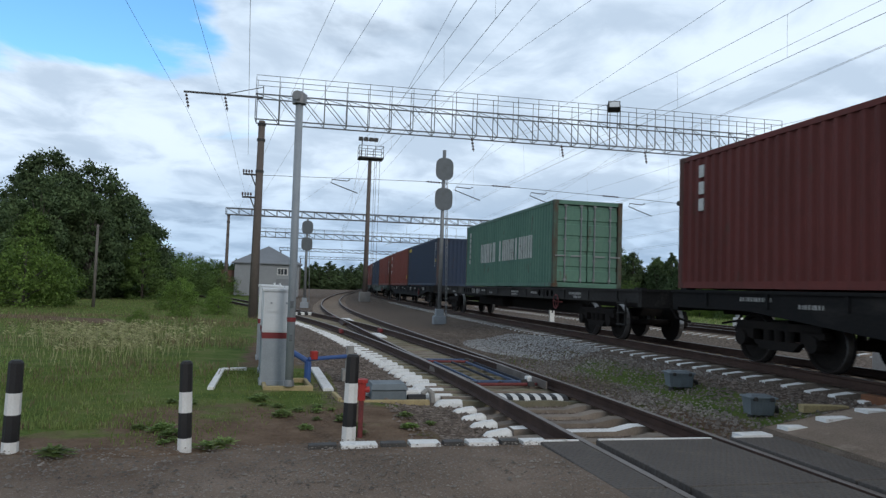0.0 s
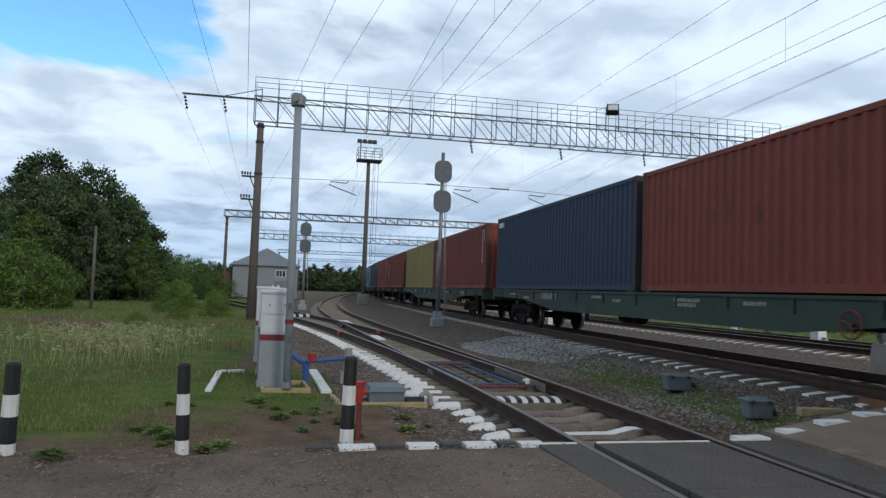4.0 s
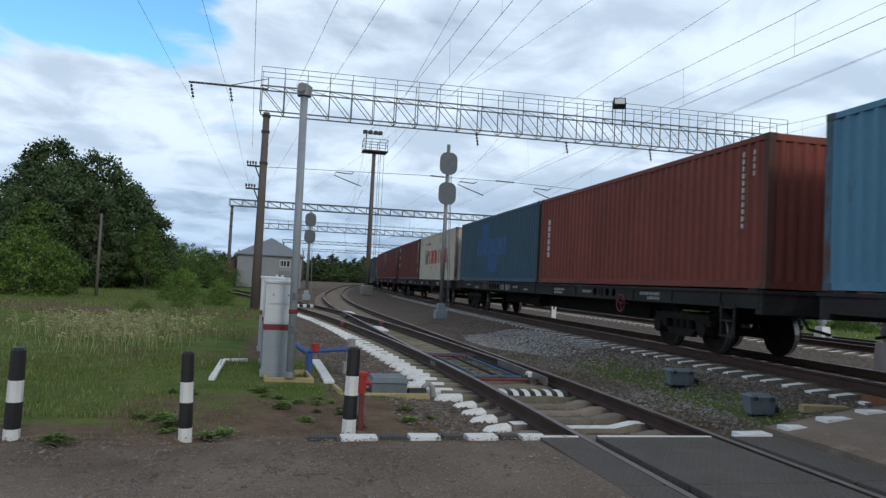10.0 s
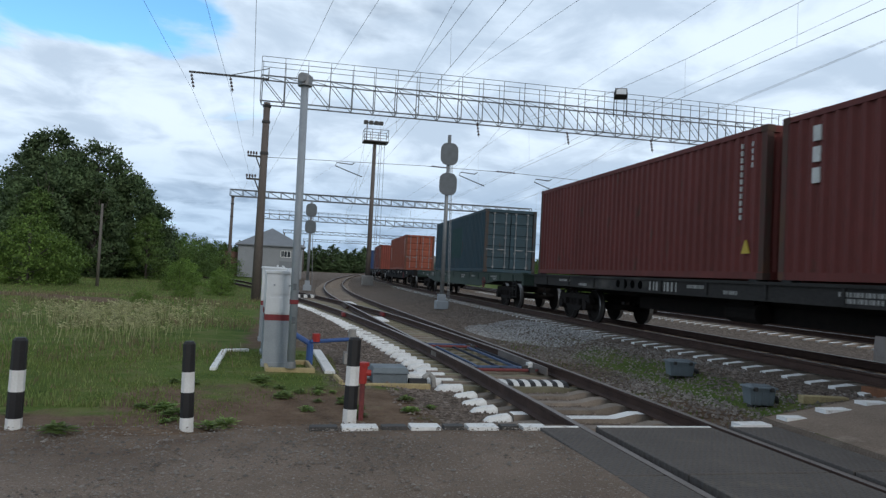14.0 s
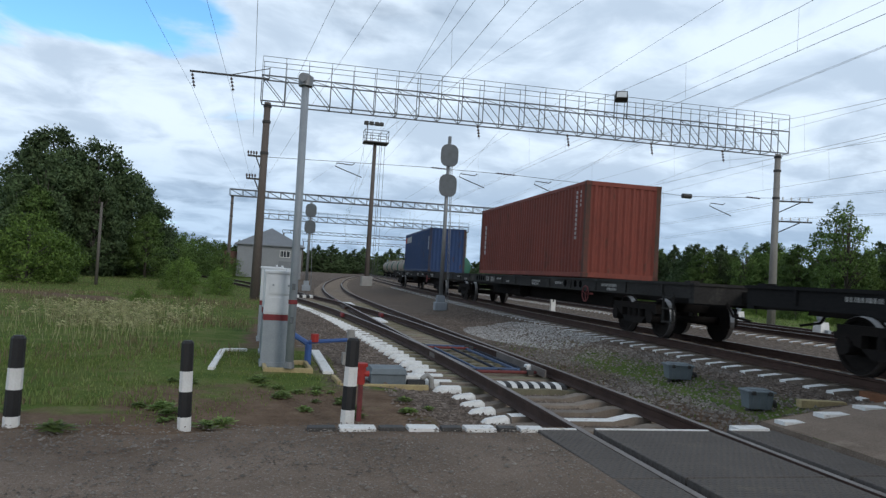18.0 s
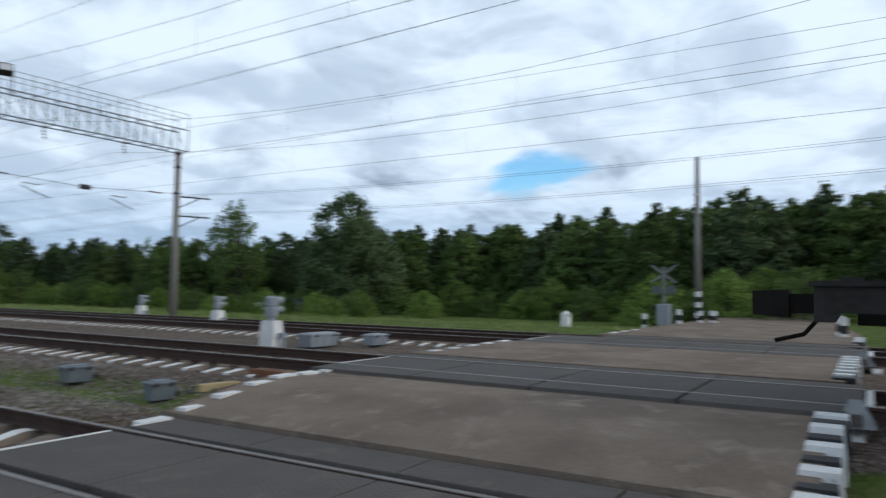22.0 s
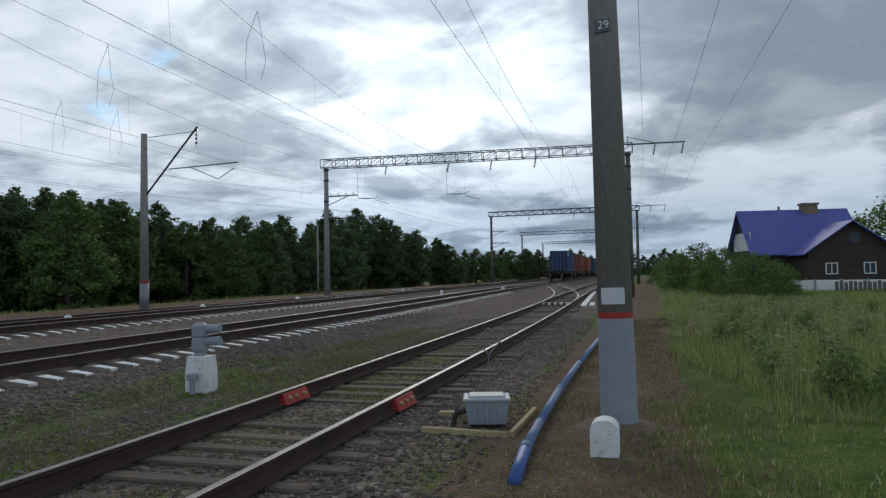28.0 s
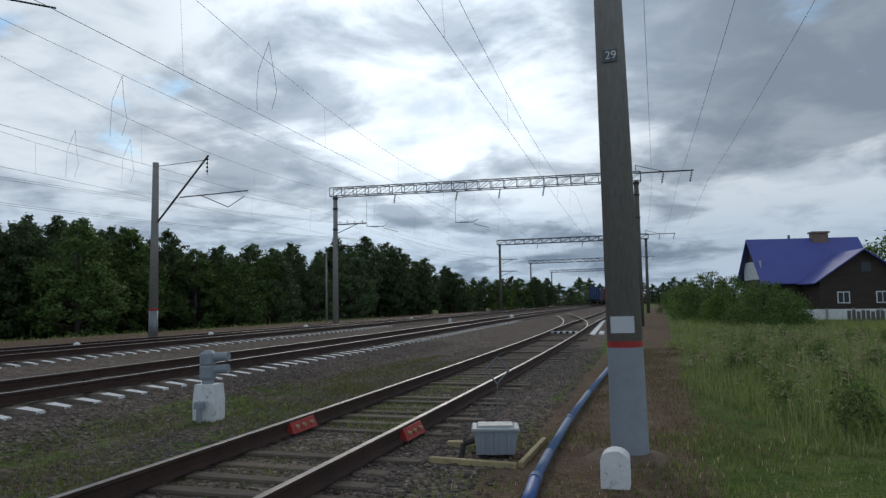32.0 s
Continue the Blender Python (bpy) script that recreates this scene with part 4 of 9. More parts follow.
HL = CL / 2
code_right = letters(-HL + 0.75, 2.60, 11, 0.055, 0.095, 0.045, "mark_white", "marking", True) + letters(-HL + 0.42, 2.60, 4, 0.05, 0.09, 0.045, "mark_white", "marking", True)
tri = letters(HL - 0.85, 2.05, 6, 0.17, 0.17, 0.05, "mark_white", "lettering", True)
triangle = [(-HL + 0.55, 0.62, 0.24, 0.26, "mark_yellow", "warning_triangle")]


def bogie_geo():
    side, springs, bolster = Geo(), Geo(), Geo()
    for s in (1,):
        x0, x1 = sorted((s * 0.95, s * 1.10))
        side.hexa([(x0, -0.42, 0.30), (x1, -0.42, 0.30), (x1, 0.42, 0.30), (x0, 0.42, 0.30), (x0, -0.62, 0.46), (x1, -0.62, 0.46), (x1, 0.62, 0.46), (x0, 0.62, 0.46)])
        side.box(x0, -1.12, 0.66, x1, 1.12, 0.80)
        for e in (-1, 1):
            ya, yb = sorted((e * 0.62, e * 1.18))
            side.hexa([(x0, ya, 0.46 if e > 0 else 0.58), (x1, ya, 0.46 if e > 0 else 0.58), (x1, yb, 0.58 if e > 0 else 0.46), (x0, yb, 0.58 if e > 0 else 0.46), (x0, ya, 0.68), (x1, ya, 0.68), (x1, yb, 0.68), (x0, yb, 0.68)])
            side.rod((s * 0.92, e * 0.925, 0.475), (s * 1.16, e * 0.925, 0.475), 0.15, n=10)
    springs.rod((0, 0, 0.44), (0, 0, 0.70), 0.09, n=10)
    bolster.box(-1.0, -0.2, 0.62, 1.0, 0.2, 0.84)
    wheel, axle = Geo(), Geo()
    n = 24
    # turned outline of a wheel: flange, tread, bright rim, dished disc, hub
    prof = [(0.69, 0.09), (0.69, 0.502), (0.715, 0.502), (0.73, 0.478), (0.842, 0.472), (0.856, 0.462), (0.856, 0.405), (0.80, 0.385), (0.775, 0.17), (0.86, 0.14), (0.86, 0.09)]
    for i in range(n):
        for x, r in prof:
            a = 2 * math.pi * i / n
            wheel.v.append((x, r * math.cos(a), r * math.sin(a)))
    m = len(prof)
    for i in range(n):
        j = (i + 1) % n
        for q in range(m - 1):
            wheel.f.append((i * m + q, j * m + q, j * m + q + 1, i * m + q + 1))
            wheel.m.append(1 if q in (3, 4) else 0)
    axle.rod((-1.0, 0, 0), (1.0, 0, 0), 0.09, n=10)
    return bolster.mesh("bolster", ["bogie"]), wheel.mesh("wheel", ["bogie", "wheel_steel"]), axle.mesh("axle", ["bogie"], True), side.mesh("side_frame", ["bogie"]), springs.mesh("spring", ["bogie"])


def wheelset(bogie, e):
    """An axle with its two wheels under a bogie."""
    for s in (0, 180):
        part("wheel", BOGIE[1], None, bogie, "wheel with a shiny worn rim", at=pose(0, e * 0.925, 0.475, 0, 0, s))
    part("axle", BOGIE[2], None, bogie, at=pose(0, e * 0.925, 0.475))
    part("side_frame", BOGIE[3], None, bogie, at=pose(0, 0, 0, 0, 0, 90 - 90 * e))
    for y in (-0.28, 0, 0.28):
        part("spring", BOGIE[4], None, bogie, at=pose(e * 1.02, y, 0))


BOGIE = bogie_geo()


def wagon_meshes(style):
    L = 24.6
    paint = {"holes": "deck_black", "plain": "deck_grey", "green": "deck_green"}[style]
    sill = Geo()
    h = L / 2
    if style == "holes":
        prof = [(-h, 0.98), (-9.8, 0.98), (-6.6, 0.66), (6.6, 0.66), (9.8, 0.98), (h, 0.98)]
    elif style == "green":
        prof = [(-h, 1.08), (-8.6, 1.02), (-5.5, 0.72), (5.5, 0.72), (8.6, 1.02), (h, 1.08)]
    else:
        prof = [(-h, 1.02), (-6.0, 1.0), (6.0, 1.0), (h, 1.02)]
    for (a, za), (b, zb) in zip(prof[:-1], prof[1:]):
        sill.hexa([(-0.05, a, za), (0.05, a, za), (0.05, b, zb), (-0.05, b, zb), (-0.05, a, 1.34), (0.05, a, 1.34), (0.05, b, 1.34), (-0.05, b, 1.34)])
    sill.box(-0.09, -h, 1.30, 0.09, h, 1.36)
    for i in range(13):
        y = -h + 1.2 + i * (L - 2.4) / 12
        sill.box(-0.085, y - 0.04, 1.04, 0.0, y + 0.04, 1.31)
    holes, hole_spots = Geo(), []
    ys = [-5.2, -3.4, -1.0, 1.4, 3.2, 5.4] if style == "holes" else ([-6.3, -5.9, -5.5, -5.1, 4.7, 5.1, 5.5, 5.9] if style == "plain" else [])
    for y in ys:
        r = 0.17 if style == "holes" else 0.105
        if style == "holes" and abs(y) > 3.3 and abs(y) < 4:
            r = 0.1
        z = 1.02 if style == "holes" else 1.18
        # the sill stays uncut: a solid black disc paints each hole's dark inside
        if not holes.v:
            holes.rod((-0.058, 0, 0), (0.058, 0, 0), 1.0, n=14)
        hole_spots.append((y, z, r))
    mid = Geo()
    mid.box(-0.30, -h + 0.3, 0.86, 0.30, h - 0.3, 1.30)
    for i in range(9):
        y = -10.8 + i * 2.7
        mid.hexa([(-1.2, y - 0.09, 1.06), (1.2, y - 0.09, 1.06), (1.2, y + 0.09, 1.06), (-1.2, y + 0.09, 1.06), (-1.2, y - 0.09, 1.32), (1.2, y - 0.09, 1.32), (1.2, y + 0.09, 1.32), (-1.2, y + 0.09, 1.32)])
    if style == "plain":
        mid.box(-0.35, -6.5, 0.55, 0.35, 6.5, 0.86)
    endb = Geo()
    endb.box(-1.3, -0.10, 0.92, 1.3, 0.10, 1.36)
    endb.box(-1.34, -0.14, 1.30, 1.34, 0.14, 1.35)
    coup = Geo()
    coup.box(-0.16, 0, 0.98, 0.16, 0.42, 1.22)
    coup.hexa([(-0.22, 0.42, 0.93), (0.20, 0.42, 0.93), (0.26, 0.84, 0.95), (-0.10, 0.84, 0.95), (-0.22, 0.42, 1.27), (0.20, 0.42, 1.27), (0.26, 0.84, 1.25), (-0.10, 0.84, 1.25)])
    coup.rod((0.5, 0.05, 1.0), (0.5, 0.3, 0.7), 0.03)
    coup.rod((0.5, 0.3, 0.7), (0.3, 0.62, 0.62), 0.03)
    step = Geo()
    for s in (0, 0.42):
        step.box(-0.02, s - 0.02, 0.42, 0.02, s + 0.02, 1.1)
    for z in (0.45, 0.75, 1.0):
        step.box(-0.05, 0, z - 0.015, 0.05, 0.42, z + 0.015)
    tank = Geo()
    tank.rod((0.6, -0.5, 0.72), (0.6, 0.5, 0.72), 0.2, n=12)
    tank.rod((0.6, 0.5, 0.72), (0.6, 0.62, 0.72), 0.2, 0.08, n=12)
    tank.box(0.45, -0.4, 0.88, 0.75, 0.4, 1.1)
    marks = Geo()
    def row(y, w, z, h, pitch, ink):
        for i in range(int(w / pitch)):
            a = y + i * pitch - w / 2
            marks.box(-0.056, a, z - h / 2, 0, a + ink * (0.7 + 0.5 * ((i * 7) % 3) / 2), z + h / 2)
    row(6.0 if style != "plain" else 3.7, 1.35, 1.17, 0.21, 0.165, 0.075)
    for y, w, z in ((9.6, 0.9, 1.20), (8.2, 0.6, 1.10), (2.3, 0.8, 1.20), (1.1, 0.5, 1.12), (-2.2, 1.1, 1.20), (-2.2, 0.8, 1.10), (-4.5, 0.7, 1.18), (-8.2, 1.0, 1.20), (-8.4, 0.6, 1.10)):
        row(y, w, z, 0.075, 0.075, 0.040)
    locks = Geo()
    locks.box(-0.1, -0.12, 1.34, 0.12, 0.12, 1.40)
    wheelh = Geo()
    for i in range(14):
        a, b = 2 * math.pi * i / 14, 2 * math.pi * (i + 1) / 14
        wheelh.rod((-0.12, 0.22 * math.cos(a), 0.22 * math.sin(a)), (-0.12, 0.22 * math.cos(b), 0.22 * math.sin(b)), 0.018, n=5)
    for a in (0.3, 2.4, 4.5):
        wheelh.rod((-0.12, 0, 0), (-0.12, 0.22 * math.cos(a), 0.22 * math.sin(a)), 0.014, n=4)
    wheelh.rod((-0.13, 0, 0), (0.1, 0, 0), 0.03, n=6)
    return dict(sill=sill.mesh("side_sill", [paint]), hole_spots=hole_spots, holes=holes.mesh("round_hole", ["hole_shade"]) if ys else None, mid=mid.mesh("centre_sill", ["bogie"]), endb=endb.mesh("end_beam", [paint]), coup=coup.mesh("coupler", ["bogie"]), step=step.mesh("ladder", ["deck_grey"]), tank=tank.mesh("brake_cylinder", ["bogie"]), marks=marks.mesh("number_marking", ["mark_faded"]), locks=locks.mesh("container_lock", [paint]), wheelh=wheelh.mesh("hand_wheel", ["rod_red"]))


WM = {s: wagon_meshes(s) for s in ("holes", "plain", "green")}


def wagon(style, u, label):
    t = thing("container_flat_wagon", pose(0, 0, 0), label, "flat wagon", "wagons of the train")
    m = WM[style]
    for s in (-1, 1):
        turn = pose(0, 0, 0, 0, 0, 0 if s < 0 else 180)
        at = turn @ pose(-1.26, 0, 0)
        part("side_sill", m["sill"], None, t, at=at)
        if m["holes"]:
            for y, z, r in m["hole_spots"]:
                part("round_hole", m["holes"], None, t, at=at @ pose(0, y, z) @ Matrix.Diagonal((1, r, r, 1)))
        tagged(part("number_marking", m["marks"], None, t, at=turn @ pose(-1.26, 0, 0)), "rows of white painted bars", kind="stuff")
        for y in (-12.05, -0.45, 0.45, 12.05):
            part("container_lock", m["locks"], None, t, at=turn @ pose(-1.16, y, 0))
        part("end_beam", m["endb"], None, t, at=turn @ pose(0, -12.3, 0))
        part("coupler", m["coup"], None, t, at=turn @ pose(0, 12.3, 0))
        part("ladder", m["step"], None, t, at=turn @ pose(-1.32, -11.6, 0))
        b = part("bogie", BOGIE[0], None, t, at=pose(0, s * 9.3, 0))
        for e in (-1, 1):
            wheelset(b, e)
    part("centre_sill", m["mid"], None, t)
    part("brake_cylinder", m["tank"], None, t, at=pose(-1.2, 1.5, 0))
    part("hand_wheel", m["wheelh"], None, t, at=pose(-1.28, -6.9, 0.92))
    MOVERS.append((t, u, 0.0))
    return t


wagon("holes", 1.8, "black container flat wagon with round holes in its sill")
container("maroon", -4.4, "maroon corrugated shipping container", -1, code_right)
container("maroon", 8.1, "maroon shipping container with white upright lettering", -1, letters(HL - 0.85, 2.5, 3, 0.22, 0.26, 0.10, "mark_white", "lettering", True) + code_right)
wagon("plain", 28.0, "dusty dark flat wagon under a green container")
container("green", 28.0, "faded green shipping container with worn white lettering", -1, letters(3.06, 1.45, 5, 0.38, 0.84, 0.11, "mark_white", "lettering") + letters(0.19, 1.45, 8, 0.42, 0.84, 0.13, "mark_white", "lettering") + letters(HL - 0.75, 2.45, 6, 0.17, 0.2, 0.06, "mark_white", "lettering", True))
wagon("holes", 54.3, "black container flat wagon with round holes in its sill")
container("navy", 48.0, "navy blue shipping container with small yellow lettering", 1, code_right + letters(HL - 0.4, 2.6, 5, 0.2, 0.22, 0.05, "mark_yellow", "lettering") + [(-HL + 0.45, 1.55, 0.24, 0.24, "mark_yellow", "warning_triangle")])
container("redbrown", 60.6, "red-brown shipping container with white upright lettering", 1, letters(HL - 0.7, 2.45, 3, 0.24, 0.30, 0.34, "mark_white", "lettering", True) + triangle)
wagon("green", 80.7, "dull green container flat wagon")
container("redbrown", 74.5, "red-brown shipping container with dark repaired patches", 1, code_right + [(-HL + 1.6, 1.75, 1.0, 1.5, "mark_dark", "patch"), (-HL + 3.6, 0.75, 0.8, 1.1, "mark_dark", "patch")])
container("navy", 87.0, "dark blue shipping container", 1, [(HL - 0.5, 2.6, 0.6, 0.2, "mark_white", "lettering")])
wagon("green", 107.1, "dull green flat wagon with patched paint")
container("redbrown", 100.9, "red-brown shipping container with white upright lettering", 1, tri + code_right)
container("yellow", 113.3, "mustard yellow shipping container with scuffed paint", 1, [(HL - 4.0, 1.5, 1.4, 2.1, "c_yellow", "patch")])
wagon("plain", 133.2, "dusty grey container flat wagon")
container("redbrown", 126.8, "red-brown shipping container with white upright lettering", 1, tri)
container("redbrown", 139.5, "red-brown shipping container with white code marks", 1, code_right + triangle)
wagon("plain", 159.4, "dark container flat wagon with faded marks")
container("teal", 153.0, "dark slate shipping container with a green patch", 1, [(0.6, 1.55, 3.4, 1.7, "mark_teal", "patch"), (-HL + 1.0, 2.2, 0.35, 0.12, "mark_pale", "sticker"), (-HL + 0.6, 2.5, 0.9, 0.14, "mark_pale", "lettering")])
container("lightblue", 165.8, "light blue shipping container with a brighter blue patch", 1, [(0.4, 1.6, 4.8, 0.9, "mark_blue", "patch"), (1.9, 0.85, 2.4, 0.58, "mark_blue", "patch")] + letters(-HL + 1.6, 2.55, 4, 0.24, 0.24, 0.06, "mark_pale", "lettering") + letters(-HL + 1.5, 2.2, 3, 0.24, 0.22, 0.06, "mark_pale", "lettering") + letters(-HL + 1.2, 1.35, 2, 0.24, 0.24, 0.16, "mark_yellow", "lettering", True))
wagon("plain", 185.6, "grey container flat wagon with oval holes")
container("redbrown", 179.4, "red-brown shipping container with white code marks", 1, tri + code_right)
container("slate", 191.8, "slate blue shipping container with bright blue patches", 1, [(1.2, 2.25, 1.1, 0.74, "mark_blue", "patch"), (0.4, 1.5, 4.6, 0.75, "mark_blue", "patch"), (-0.2, 0.75, 1.6, 0.74, "mark_blue", "patch")])
wagon("plain", 211.8, "grey container flat wagon with oval holes")
container("cream", 205.4, "rust-streaked cream shipping container with faded red lettering", 1, [(3.28, 1.88, 0.98, 0.07, "mark_red", "lettering"), (3.28, 1.02, 0.98, 0.07, "mark_red", "lettering"), (3.73, 1.45, 0.10, 0.8, "mark_red", "lettering"), (2.90, 1.45, 0.22, 0.8, "mark_red", "lettering"), (3.34, 1.38, 0.16, 0.62, "mark_navy", "emblem")] + letters(2.16, 1.43, 4, 0.6, 0.85, 0.16, "mark_red", "lettering") + letters(-1.2, 1.43, 4, 0.6, 0.85, 0.16, "mark_red", "lettering") + letters(3.5, 2.32, 7, 0.1, 0.1, 0.16, "mark_red", "marking"))
container("maroon", 218.0, "maroon shipping container with white upright lettering", 1, letters(HL - 0.7, 2.45, 3, 0.22, 0.30, 0.34, "mark_white", "lettering", True) + code_right + triangle)
wagon("plain", 238.0, "grey container flat wagon with oval holes")
container("maroon", 231.7, "maroon shipping container with white upright lettering", 1, letters(HL - 0.85, 2.5, 3, 0.22, 0.26, 0.10, "mark_white", "lettering", True) + code_right)
container("maroon", 244.3, "maroon shipping container with a yellow sticker", 1, code_right + triangle)
wagon("green", 264.0, "pale green flat wagon under one container")
container("teal", 264.0, "dark blue-green shipping container with stickers on its doors", -1, [(0, 1.5, 2.4, 1.6, "mark_teal", "patch")])
wagon("holes", 290.8, "black container flat wagon with round holes in its sill")
container("orange", 290.9, "orange-brown shipping container with white upright lettering", -1, tri + code_right)
wagon("plain", 317.35, "dark container flat wagon under one container")
container("redbrown", 317.25, "red-brown shipping container with white upright lettering", 1, tri + code_right)
wagon("plain", 343.2, "dusty flat wagon at the end of the train")
container("blue", 343.2, "blue shipping container with white and red lettering", 1, letters(4.8, 2.42, 5, 0.38, 0.45, 0.1, "mark_white", "lettering") + [(5.5, 2.42, 0.62, 0.45, "mark_red", "lettering"), (-HL + 0.4, 1.9, 0.12, 0.9, "mark_pale", "sticker")])

# ---- masts, gantries and wires ----


def mast_geo(h, r0, r1, n=12, bands=True):
    """A tapered concrete mast from the ground up."""
    g = Geo()
    g.rod((0, 0, 0), (0, 0, h), r0, r1, n=n)
    return g


def truss_geo(length, z0, z1, depth, step, rail_top=None, bold=1.0):
    """A lattice beam along local x. Gives chords, bracing and railing apart."""
    ch, br, ra = [], Geo(), Geo()
    for y in (-depth / 2, depth / 2):
        for z in (z0, z1):
            ch.append(Geo())
            ch[-1].box(0, y - 0.028 * bold, z - 0.028 * bold, length, y + 0.028 * bold, z + 0.028 * bold)
    n = int(length / step)
    for i in range(n + 1):
        x = length * i / n
        for y in (-depth / 2, depth / 2):
            br.box(x - 0.02 * bold, y - 0.02 * bold, z0, x + 0.02 * bold, y + 0.02 * bold, z1)
            if i < n:
                a, b = (z1, z0)
                br.rod((x, y, a), (x + length / n, y, b), 0.018 * bold, n=4)
        br.box(x - 0.015, -depth / 2, z0 - 0.015, x + 0.015, depth / 2, z0 + 0.015)
        if i < n:
            br.rod((x, -depth / 2, z1), (x + length / n, depth / 2, z1), 0.016, n=4)
        if rail_top:
            for y in (-depth / 2, depth / 2):
                ra.box(x - 0.012, y - 0.012, z1, x + 0.012, y + 0.012, rail_top)
    if rail_top:
        for y in (-depth / 2, depth / 2):
            for z in (rail_top, (z1 + rail_top) / 2 + 0.2):
                ra.rod((0, y, z), (length, y, z), 0.014, n=4)
    return ch, br, ra


def insulator_geo(a, b, n=4, r=0.075):
    g = Geo()
    a, b = Vector(a), Vector(b)
    g.rod(a, b, 0.014, n=5)
    for i in range(n):
        p = a.lerp(b, (i + 0.7) / (n + 0.6))
        d = (b - a).normalized() * 0.05
        g.rod(p - d, p + d, r * 0.45, r, n=8)
    return g


def gantry(name, p, q, z0, z1, label, rail_top=None, mats=("brown_mast", "mast_concrete"), mast_r=(0.22, 0.15), arm=True, drops=(), depth=0.9, step=1.05, posts=(True, True), base=-0.5):
    p, q = Vector((*p, 0)), Vector((*q, 0))
    d = q - p
    a = math.degrees(math.atan2(d.y, d.x))
    t = thing(name, pose(p.x, p.y, 0, 0, 0, a), label, "catenary gantry")
    L = d.length
    ch, br, ra = truss_geo(L + 0.6, z0, z1, depth, step, rail_top, 1.6 if abs(p.y) > 70 else 1.0)
    off = pose(-0.3, 0, 0)
    for c in ch:
        part("truss_chord", c, ["lattice"], t, at=off)
    tagged(part("truss_bracing", br, ["lattice"], t, at=off), kind="stuff")
    if rail_top:
        part("railing", ra, ["lattice"], t, at=off)
    for k, x in enumerate((0, L)):
        if posts[k]:
            part("mast", mast_geo(z0 + 0.02 - base, *mast_r), [mats[k]], t, at=pose(x, 0, base), smooth=True)
            for z in (z0 - 0.15, z0 - 0.9, z0 - 2.4):
                g = Geo()
                g.rod((x, 0, z - 0.06), (x, 0, z + 0.06), mast_r[1] + 0.045, n=12)
                part("collar", g, ["dark_steel"], t)
    if arm:
        g = Geo()
        g.box(-3.6, -0.04, z1 - 0.10, 0, 0.04, z1 - 0.02)
        g.rod((-1.8, 0, z1 - 0.05), (0, 0, z1 + 0.45), 0.02, n=4)
        g.rod((0, 0, z1 - 0.05), (0, 0, z1 + 0.5), 0.02, n=4)
        ar = part("bracket_arm", g, ["dark_steel"], t)
        for x in (-3.5, -1.75):
            part("insulator", insulator_geo((x, 0, z1 - 0.1), (x + 0.15, 0, z1 - 0.85)), ["insulator"], ar)
    for x in drops:
        part("insulator", insulator_geo((x, 0, z0 - 0.02), (x + 0.12, 0, z0 - 0.72)), ["insulator"], t)
    return t


G1 = gantry("walkway_gantry", (-1.15, 34.3), (26.0, 33.4), 8.85, 10.05, "grey lattice catenary gantry with a railed walkway", rail_top=10.95, drops=(10.25, 15.0, 19.65, 23.8))
gantry("lattice_gantry", (-6.1, 85.5), (29.3, 83.0), 9.0, 9.75, "distant grey lattice catenary gantry on dark masts", arm=False, mats=("brown_mast", "brown_mast"), step=1.4)
gantry("lattice_gantry", (-4.0, 124), (31.5, 121), 9.0, 9.9, "distant grey lattice catenary gantry", rail_top=10.6, arm=False, step=1.6)
gantry("lattice_gantry", (0.0, 172), (38, 168), 9.0, 9.7, "far grey lattice catenary gantry", arm=False, step=1.8)
gantry("lattice_gantry", (6, 220), (44, 214), 9.0, 9.7, "far grey lattice catenary gantry", arm=False, step=1.8)
G0 = gantry("crossing_gantry", (0.36, -7.5), (28.4, -10.3), 9.45, 10.25, "lattice catenary gantry over the tracks beside the crossing", arm=False, drops=(10, 13, 17, 24.5), posts=(False, True), mats=("mast_concrete", "mast_concrete"))
gantry("lattice_gantry", (1.3, -47.6), (22.3, -46.2), 8.95, 9.55, "pale lattice catenary gantry on concrete masts", drops=(6, 9, 12, 16.5), mats=("brown_mast", "mast_concrete"), step=0.9, depth=0.7)
gantry("lattice_gantry", (1.6, -93.5), (20.9, -94.5), 8.95, 9.55, "pale lattice catenary gantry farther along the tracks", drops=(8, 14), mats=("brown_mast", "brown_mast"), step=1.2, depth=0.7)
gantry("lattice_gantry", (4.6, -142), (25.6, -145), 8.95, 9.55, "distant lattice catenary gantry", step=1.4, depth=0.7)
gantry("lattice_gantry", (8.0, -190), (28.5, -194), 8.95, 9.55, "distant lattice catenary gantry", step=1.6, depth=0.7)

# ---- trees ----


